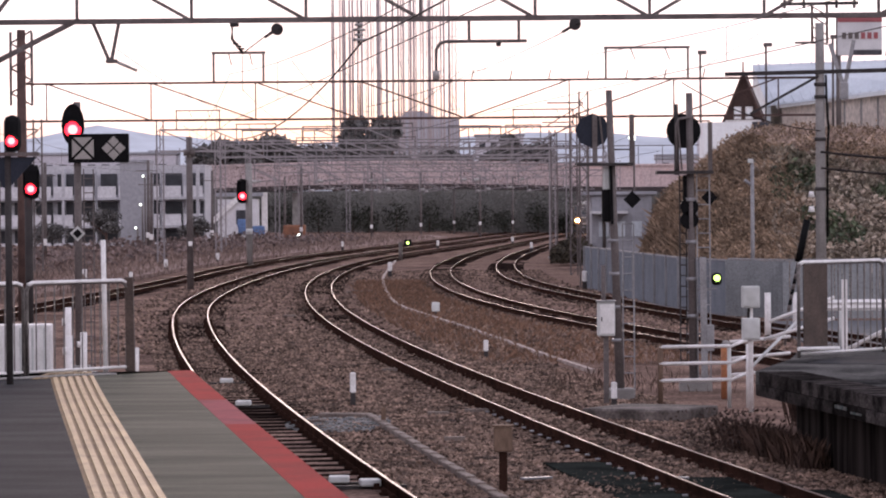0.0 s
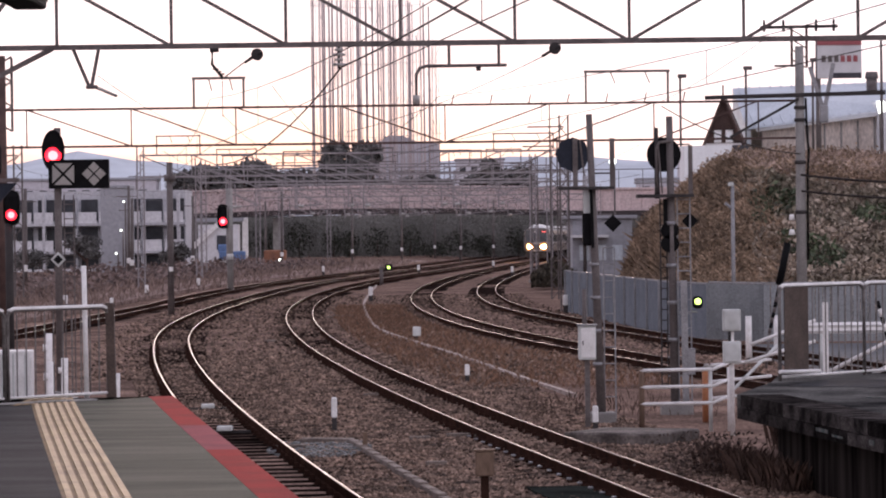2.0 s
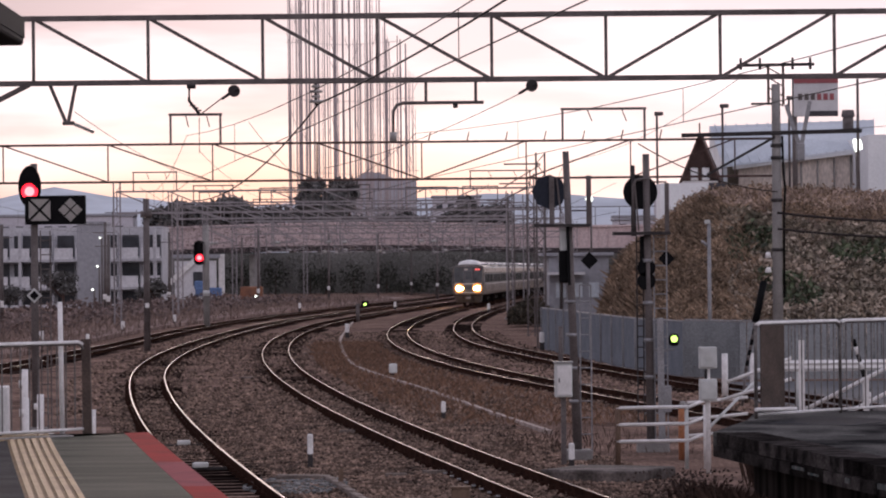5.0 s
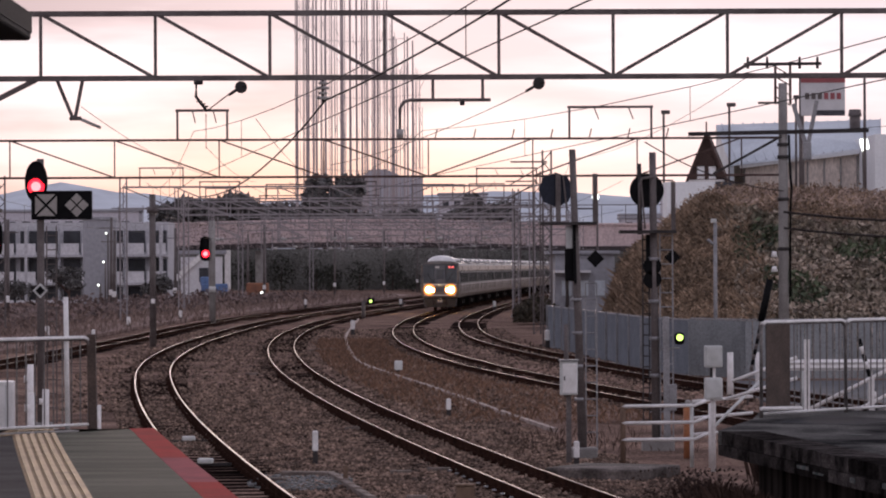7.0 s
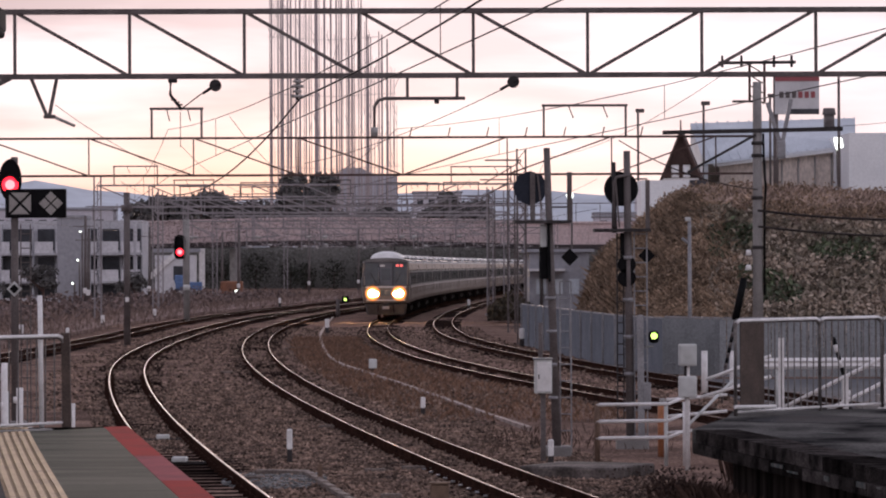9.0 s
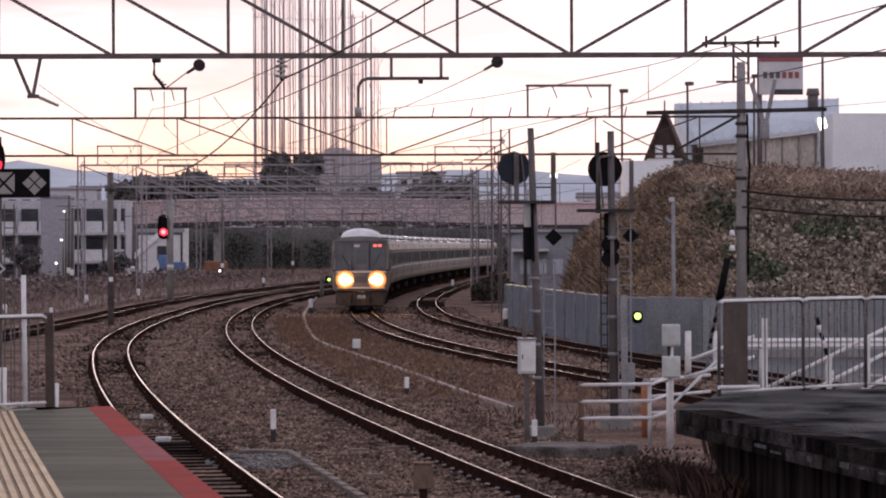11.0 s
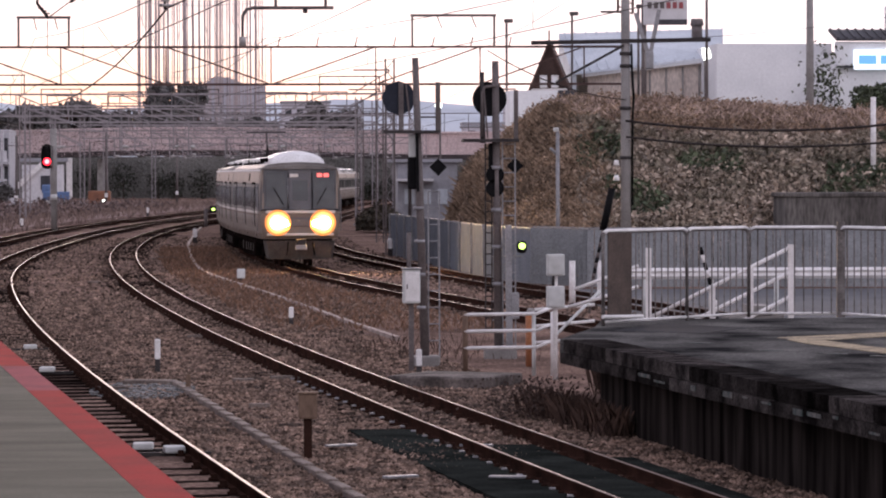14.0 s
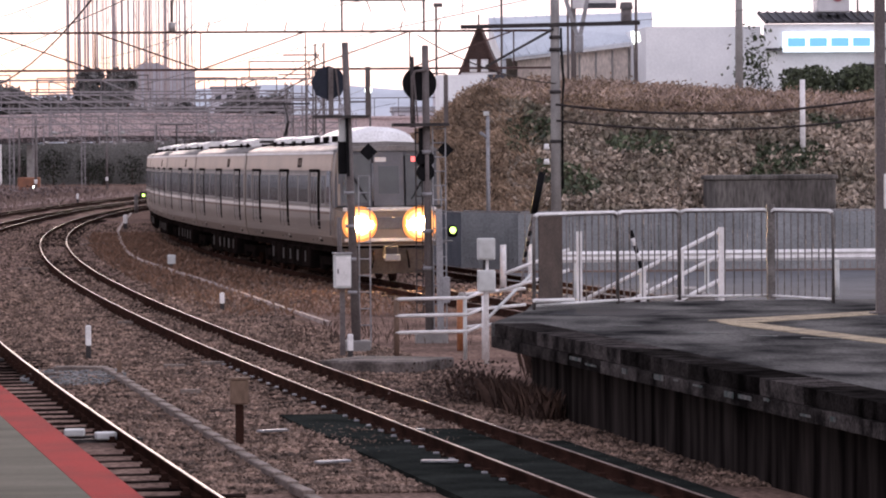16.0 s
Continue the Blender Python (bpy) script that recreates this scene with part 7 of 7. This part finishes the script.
def dark_shrubs():
    rng = np.random.RandomState(31)
    SHRUB = mat("deep_green_shrub", (0.085, 0.092, 0.075), (0.045, 0.05, 0.04), 0.9, scale=0.3, fine=2, bump=0, wear=0.3, island=0.3)
    for k in range(16):
        cx, h, w = -24 + 3.6 * k + rng.uniform(-1, 1), rng.uniform(2.2, 5.6), rng.uniform(1.4, 2.8)
        p, q = [], []
        for j in range(420):
            v = rng.normal(size=3)
            v *= rng.rand() ** 0.4 / np.linalg.norm(v)
            p.append((v[0] * w, v[1] * 1.2, h * (0.52 + 0.48 * v[2]))), q.append(0.12 + 0.16 * rng.rand())
        t = thing("shrub", (cx, 338 + rng.uniform(-2, 2), -0.25), "dark evergreen shrub under the bridge", "shrub", "shrubs under the bridge")
        part("trunk", rod(mk(), (0, 0, -0.3), (0.1, 0, h * 0.6), 0.10, 0.05, 6), BROWNWOOD, t)
        leaf_cloud("crown", p, q, SHRUB, "ragged dark green crown", "", 60 + k, parent=t)


dark_shrubs()


def net_range():
    # distance haze is mixed into the pole and cord colours
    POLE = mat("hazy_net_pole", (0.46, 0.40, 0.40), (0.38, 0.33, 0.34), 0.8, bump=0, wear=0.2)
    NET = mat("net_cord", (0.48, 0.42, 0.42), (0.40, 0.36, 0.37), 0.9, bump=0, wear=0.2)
    n = thing("golf_net", (-12, 620, 10), "tall hazy forest of driving range net poles", "net frame")
    rng = random.Random(12)
    for k in range(46):
        u = k / 45
        x = -15.5 + 32 * u + rng.uniform(-0.4, 0.4)
        h = 85 - 12 * u if u < 0.72 else 58 - 48 * (u - 0.72)
        h += rng.uniform(-14, 5)
        y = rng.uniform(-25, 25)
        w = rng.choice((0.12, 0.16, 0.22, 0.32))
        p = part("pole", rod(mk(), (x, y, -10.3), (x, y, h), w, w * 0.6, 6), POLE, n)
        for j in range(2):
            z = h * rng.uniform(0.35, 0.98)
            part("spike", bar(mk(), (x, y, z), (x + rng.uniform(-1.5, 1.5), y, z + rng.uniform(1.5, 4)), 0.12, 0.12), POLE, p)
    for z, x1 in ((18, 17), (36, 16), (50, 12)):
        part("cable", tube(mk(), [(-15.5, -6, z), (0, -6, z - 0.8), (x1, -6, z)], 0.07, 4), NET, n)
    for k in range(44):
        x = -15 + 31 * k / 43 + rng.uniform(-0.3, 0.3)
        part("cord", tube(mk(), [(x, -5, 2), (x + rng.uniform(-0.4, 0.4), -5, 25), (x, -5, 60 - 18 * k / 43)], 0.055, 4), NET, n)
    # added block in place of sheer net and hill, haze in its colour
    h = thing("far_block", (-5, 640, 10), "grey block standing in for the low net and the hill", "building")
    prof = [(-10, -10.3), (9.5, -10.3), (9.5, 16.3), (4, 16.8), (0, 18.5), (-3.5, 18.6), (-6, 17.0), (-10, 15.0)]
    part("wall", wall_plate(mk(), prof, 0, 20), mat("net_hill_haze", (0.50, 0.51, 0.57), (0.44, 0.45, 0.51), 0.9, scale=0.1, fine=0.8, bump=0, wear=0.2), h)


net_range()


def hills():
    for y, mt, amp, base, seed, label in ((2600, HILL, 26, 84, 1, "horizon hills with haze put into their violet colour"), (4000, HILLFAR, 30, 150, 2, "far horizon hills with haze put into their pale colour")):
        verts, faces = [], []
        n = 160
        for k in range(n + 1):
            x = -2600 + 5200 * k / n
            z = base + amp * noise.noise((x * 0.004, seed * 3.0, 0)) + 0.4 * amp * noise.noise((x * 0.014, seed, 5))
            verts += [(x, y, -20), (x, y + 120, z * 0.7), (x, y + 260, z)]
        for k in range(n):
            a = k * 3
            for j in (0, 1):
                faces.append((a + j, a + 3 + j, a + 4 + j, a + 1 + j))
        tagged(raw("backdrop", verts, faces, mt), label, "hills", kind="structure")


hills()


def apartments():
    b = thing("apartment_block", (-44, 230, 0), "grey apartment block with long white balconies", "apartment block")
    part("wall", tri_box(mk(), (0, 6, 3.7), (44, 10, 7.8)), APART, b)
    for z in (-0.7, 1.9, 4.5):
        bl = part("balcony", tri_box(mk(), (0, 0.2, z), (44, 1.8, 0.22)), APART, b, "long balcony slab")
        for k in range(22):
            part("parapet", tri_box(mk(), (-21 + 2.0 * k, -0.62, z + 0.62), (1.75, 0.10, 1.05)), BALCONY, bl)
            part("window", tri_box(mk(), (-20.9 + 2.0 * k, 0.97, z + 1.35), (1.55, 0.1, 1.95)), DARKWIN, bl)
            if k % 3 == 1:
                part("screen", tri_box(mk(), (-20.0 + 2.0 * k, 0.2, z + 1.3), (0.12, 1.4, 1.9)), BALCONY, bl)
                part("drain_pipe", rod(mk(), (-19.9 + 2.0 * k, -0.72, z), (-19.9 + 2.0 * k, -0.72, z + 2.5), 0.07, n=6), CONBLOCK, bl)
    for k in range(8):
        part("divider", tri_box(mk(), (-22 + 6.2 * k, 0.2, 3.6), (0.25, 1.9, 7.4)), APART, b)
    c = thing("blank_tower", (-27.25, 222, 0), "plain grey blank-walled stair tower", "building")
    part("wall", soft_box((0, 0, 3.8), (2.5, 6, 7.8), 0.08), CONBLOCK, c)
    part("cap", soft_box((0, 0, 7.75), (2.65, 6.2, 0.3), 0.05), CONBLOCK, c)
    s = thing("stair_house", (-22, 262, 0), "white house with a slanting outside stair", "house")
    part("wall", tri_box(mk(), (0.4, 2, 2.2), (4.2, 4, 4.6)), BALCONY, s)
    part("stair", wall_plate(mk(), [(-2.6, 2.2), (-2.4, 1.7), (1.2, 4.9), (1.2, 5.6)], -0.4, 0.2), WHITE, s, "slanting white stair flank")
    part("window", tri_box(mk(), (0.9, -0.03, 2.6), (1.3, 0.1, 1.5)), DARKWIN, s)
    part("roof", tri_box(mk(), (0.6, 2, 5.0), (5.0, 4.6, 0.4)), CONBLOCK, s)
    part("column", tri_box(mk(), (3.2, 1.0, 2.6), (0.6, 0.6, 5.2)), WHITE, s)
    v = thing("blue_truck", (-19.2, 250, 0), "small parked truck with a blue cover", "truck")
    BL = mat("blue_cover", (0.13, 0.22, 0.42), (0.10, 0.16, 0.30), 0.6, bump=0)
    part("body", soft_box((0, 0, 1.3), (2.6, 2, 0.9), 0.1), BL, v)
    part("cab", soft_box((-0.9, 0, 2.0), (1.0, 1.8, 0.9), 0.15), BL, v)
    part("bed", soft_box((0.3, 0, 0.75), (3.0, 2, 0.35), 0.05), DIRTYWHITE, v)
    for x in (-1.0, 1.0):
        part("wheel", disc(mk(), (x, -0.9, 0.3), 0.42, 0.25, 16), BLACK, v)
    d = thing("digger", (-14.6, 245, 0), "small orange track machine with a lit lamp", "track machine")
    part("body", soft_box((0, 0, 1.2), (2.2, 1.6, 1.3), 0.15), mat("faded_orange", (0.28, 0.13, 0.08), (0.2, 0.1, 0.07), 0.8), d)
    part("chassis", tri_box(mk(), (0, 0, 0.35), (2.0, 1.4, 0.5)), BLACK, d)
    part("lamp", disc(mk(), (0.5, -0.85, 0.8), 0.20, 0.06, 14), LAMPLIGHT, d)
    h = thing("low_house", (-43, 200, 0), "low house with a dark pitched roof", "house")
    part("wall", tri_box(mk(), (0, 2, 0.8), (8, 5, 2.0)), APART, h)
    part("roof", loft(mk(), [[(-4.6, -1, 1.7), (4.6, -1, 1.7), (4.6, 5, 1.7), (-4.6, 5, 1.7)], [(-2, 2, 2.9), (2, 2, 2.9), (2, 2.1, 2.9), (-2, 2.1, 2.9)]]), TILE, h)
    f = thing("shed", (10.6, 150, 0), "pale concrete shed behind the metal fence", "shed")
    part("wall", tri_box(mk(), (0.2, 3, 1.9), (3.6, 6, 4.3)), CONBLOCK, f)
    part("roof", soft_box((0.1, 3, 4.15), (4.4, 6.6, 0.2), 0.04), CONBLOCK, f)
    part("awning", tri_box(mk(), (-0.6, -0.6, 3.0), (2.2, 1.4, 0.15)), PANEL, f)
    part("pipe", tube(mk(), [(-0.9, -0.1, 0), (-0.9, -0.1, 3.5), (-0.4, -0.1, 4.2)], 0.12), GREYSTEEL, f)
    for k in range(3):
        part("window", tri_box(mk(), (-0.9 + 1.0 * k, -0.03, 2.0), (0.6, 0.08, 0.9)), SLATE, f)
    for k, (x, y, w, hh) in enumerate(((34, 420, 12, 9), (44, 450, 10, 12), (56, 520, 22, 14), (26, 470, 8, 11), (-60, 420, 30, 13), (-85, 400, 24, 16), (75, 600, 26, 22), (12, 520, 10, 18.5))):
        q = thing("far_house", (x, y, 0), "hazy pale building in the town beyond", "building", "far town buildings")
        # town walls are paled in colour to imitate distance haze
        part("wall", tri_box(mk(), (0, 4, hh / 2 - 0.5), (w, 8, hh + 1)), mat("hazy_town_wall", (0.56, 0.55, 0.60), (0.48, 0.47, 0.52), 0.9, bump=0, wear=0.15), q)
        part("roof", soft_box((0, 4, hh + 0.1), (w + 0.6, 8.6, 0.5), 0.1, seg=1), CONBLOCK, q)
        nx, nz = int(w / 2.4), int(hh / 3)
        for i in range(nx):
            for j in range(nz):
                part("window", tri_box(mk(), (-w / 2 + 1.4 + 2.4 * i, -0.03, 1.6 + 3 * j), (1.3, 0.1, 1.4)), DARKWIN, q)
    for x, y, z, r in ((14.5, 190, 8.6, 0.28), (-26.2, 218, 6.4, 0.08), (-26.2, 216, 3.9, 0.09), (-26.4, 214, 1.9, 0.09)):
        l = thing("street_lamp", (x, y, 0), "lit lamp on a thin pole", "street lamp", "far lit lamps")
        part("pole", rod(mk(), (0.15, 0, -0.2), (0.15, 0, z), 0.08), GREYSTEEL, l)
        part("globe", disc(mk(), (0, -0.2, z), r, 0.15, 12), LAMPLIGHT, l)
    for x, y, c in ((-2.9, 170, 0), ):
        g = thing("dwarf_signal", (x, y, -0.2), "small ground signal with a green light", "railway signal")
        part("post", rod(mk(), (0, 0, 0), (0, 0, 1.25), 0.12), GREYSTEEL, g)
        part("head", soft_box((0.5, 0, 1.2), (0.5, 0.25, 0.45), 0.05), BLACK, g)
        part("lens", disc(mk(), (0.5, -0.14, 1.2), 0.10, 0.04, 14), GREENLIGHT, g)
        part("arm", bar(mk(), (0, 0, 1.1), (0.5, 0, 1.1), 0.06, 0.06), GREYSTEEL, g)


apartments()


def side_path():
    ys = list(np.arange(100, 300, 4.0))
    bm = loft(mk(), [[(line_a(y) - 5.2, y, -0.3), (line_a(y) - 2.6, y, -0.3), (line_a(y) - 2.6, y, 0.02), (line_a(y) - 5.2, y, 0.22)] for y in ys])
    single("side_path", bm, mat("pale_dry_path", (0.36, 0.275, 0.245), (0.22, 0.16, 0.14), 0.95, scale=0.4, fine=4, wear=0.5, spec=0.0), "pale dry path beside the outer track", "path", kind="structure")


side_path()
cn = thing("station_canopy", (-2.47, 13.2, 1.05), "dark edge of the platform canopy roof", "canopy")
part("post", soft_box((-2.2, -2.0, 1.85), (0.15, 0.15, 3.7), 0.02), DARKSTEEL, cn)
part("roof", tri_box(mk(), (-1.45, 0.3, 3.73), (3.35, 3.0, 0.12)), BLACK, cn)
part("fascia", soft_box((0.12, 0.3, 3.69), (0.20, 3.0, 0.13), 0.02), BLACK, cn)


def nose_at(t):
    """Smooth course of the nose along y."""
    ts, ys = [a for a, _ in NOSE], [b for _, b in NOSE]
    k = max(i for i in range(len(ts) - 1) if ts[i] <= t or i == 0)
    h = ts[k + 1] - ts[k]
    u = (t - ts[k]) / h

    def slope(i):
        a, b = max(i - 1, 0), min(i + 1, len(ts) - 1)
        return (ys[b] - ys[a]) / (ts[b] - ts[a])

    return ((2 * u ** 3 - 3 * u * u + 1) * ys[k] + (u ** 3 - 2 * u * u + u) * h * slope(k) + (3 * u * u - 2 * u ** 3) * ys[k + 1] + (u ** 3 - u * u) * h * slope(k + 1))


LONG = {"ground", "railway_track", "platform", "overhead_line", "feeder_wire", "service_cable", "sheet_fence", "mesh_fence", "road", "bank", "cable_duct", "cable_trough", "track_mat", "platform_fence", "side_path", "station_canopy", "gravel_patch"}


def move_verts(me, long):
    """Lay a mesh out at full depth: long ones stretch, small ones move whole."""
    co = np.empty(len(me.vertices) * 3, np.float32)
    me.vertices.foreach_get("co", co)
    y = co[1::3]
    co[1::3] = y * DEPTH if long else y + (DEPTH - 1) * (float(y.min()) + float(y.max())) / 2
    me.vertices.foreach_set("co", co)
    me.update()


def set_out_depth():
    """Bring the plan, drawn short in depth, to its full depth."""
    for ob in [o for o in bpy.data.objects if o.parent is None and o.type in {"MESH", "EMPTY"}]:
        kind = ob.name.split(".")[0]
        if kind == "train_car" or ob.name in SET_OUT:
            continue
        if ob.type == "MESH":
            move_verts(ob.data, kind in LONG)
            continue
        ob.location.y *= DEPTH
        if kind not in LONG:
            continue
        for sub in ob.children_recursive:
            if sub.data.users > 1 or sub.location.length > 0:
                sub.location.y *= DEPTH
                continue
            y = [v.co.y for v in sub.data.vertices]
            move_verts(sub.data, kind == "platform" or max(y) - min(y) > 0.3)


set_out_depth()


def motions():
    ys = [40 + 0.5 * k for k in range(1100)]
    arc = [0.0]
    for a, b in zip(ys, ys[1:]):
        arc.append(arc[-1] + math.hypot((b - a) * DEPTH, line_d(b) - line_d(a)))

    def on_line(s):
        y = float(np.interp(s, arc, ys))
        return Vector((line_d(y), y * DEPTH, 0))

    times = [0.5 * k for k in range(33)]
    for i, car in enumerate(train):
        rows = []
        for t in times:
            s = float(np.interp(nose_at(t), ys, arc)) + (HEAD_NOSE if i == 0 else HEAD_NOSE + CAR_PITCH * i)
            a, b = on_line(s - 5.0), on_line(s + 5.0)
            c = (a + b) / 2
            d = a - b
            rows.append((t, pose(c.x, c.y, 0, 0, 0, math.degrees(math.atan2(d.y, d.x)))))
        walk(car, rows)


motions()
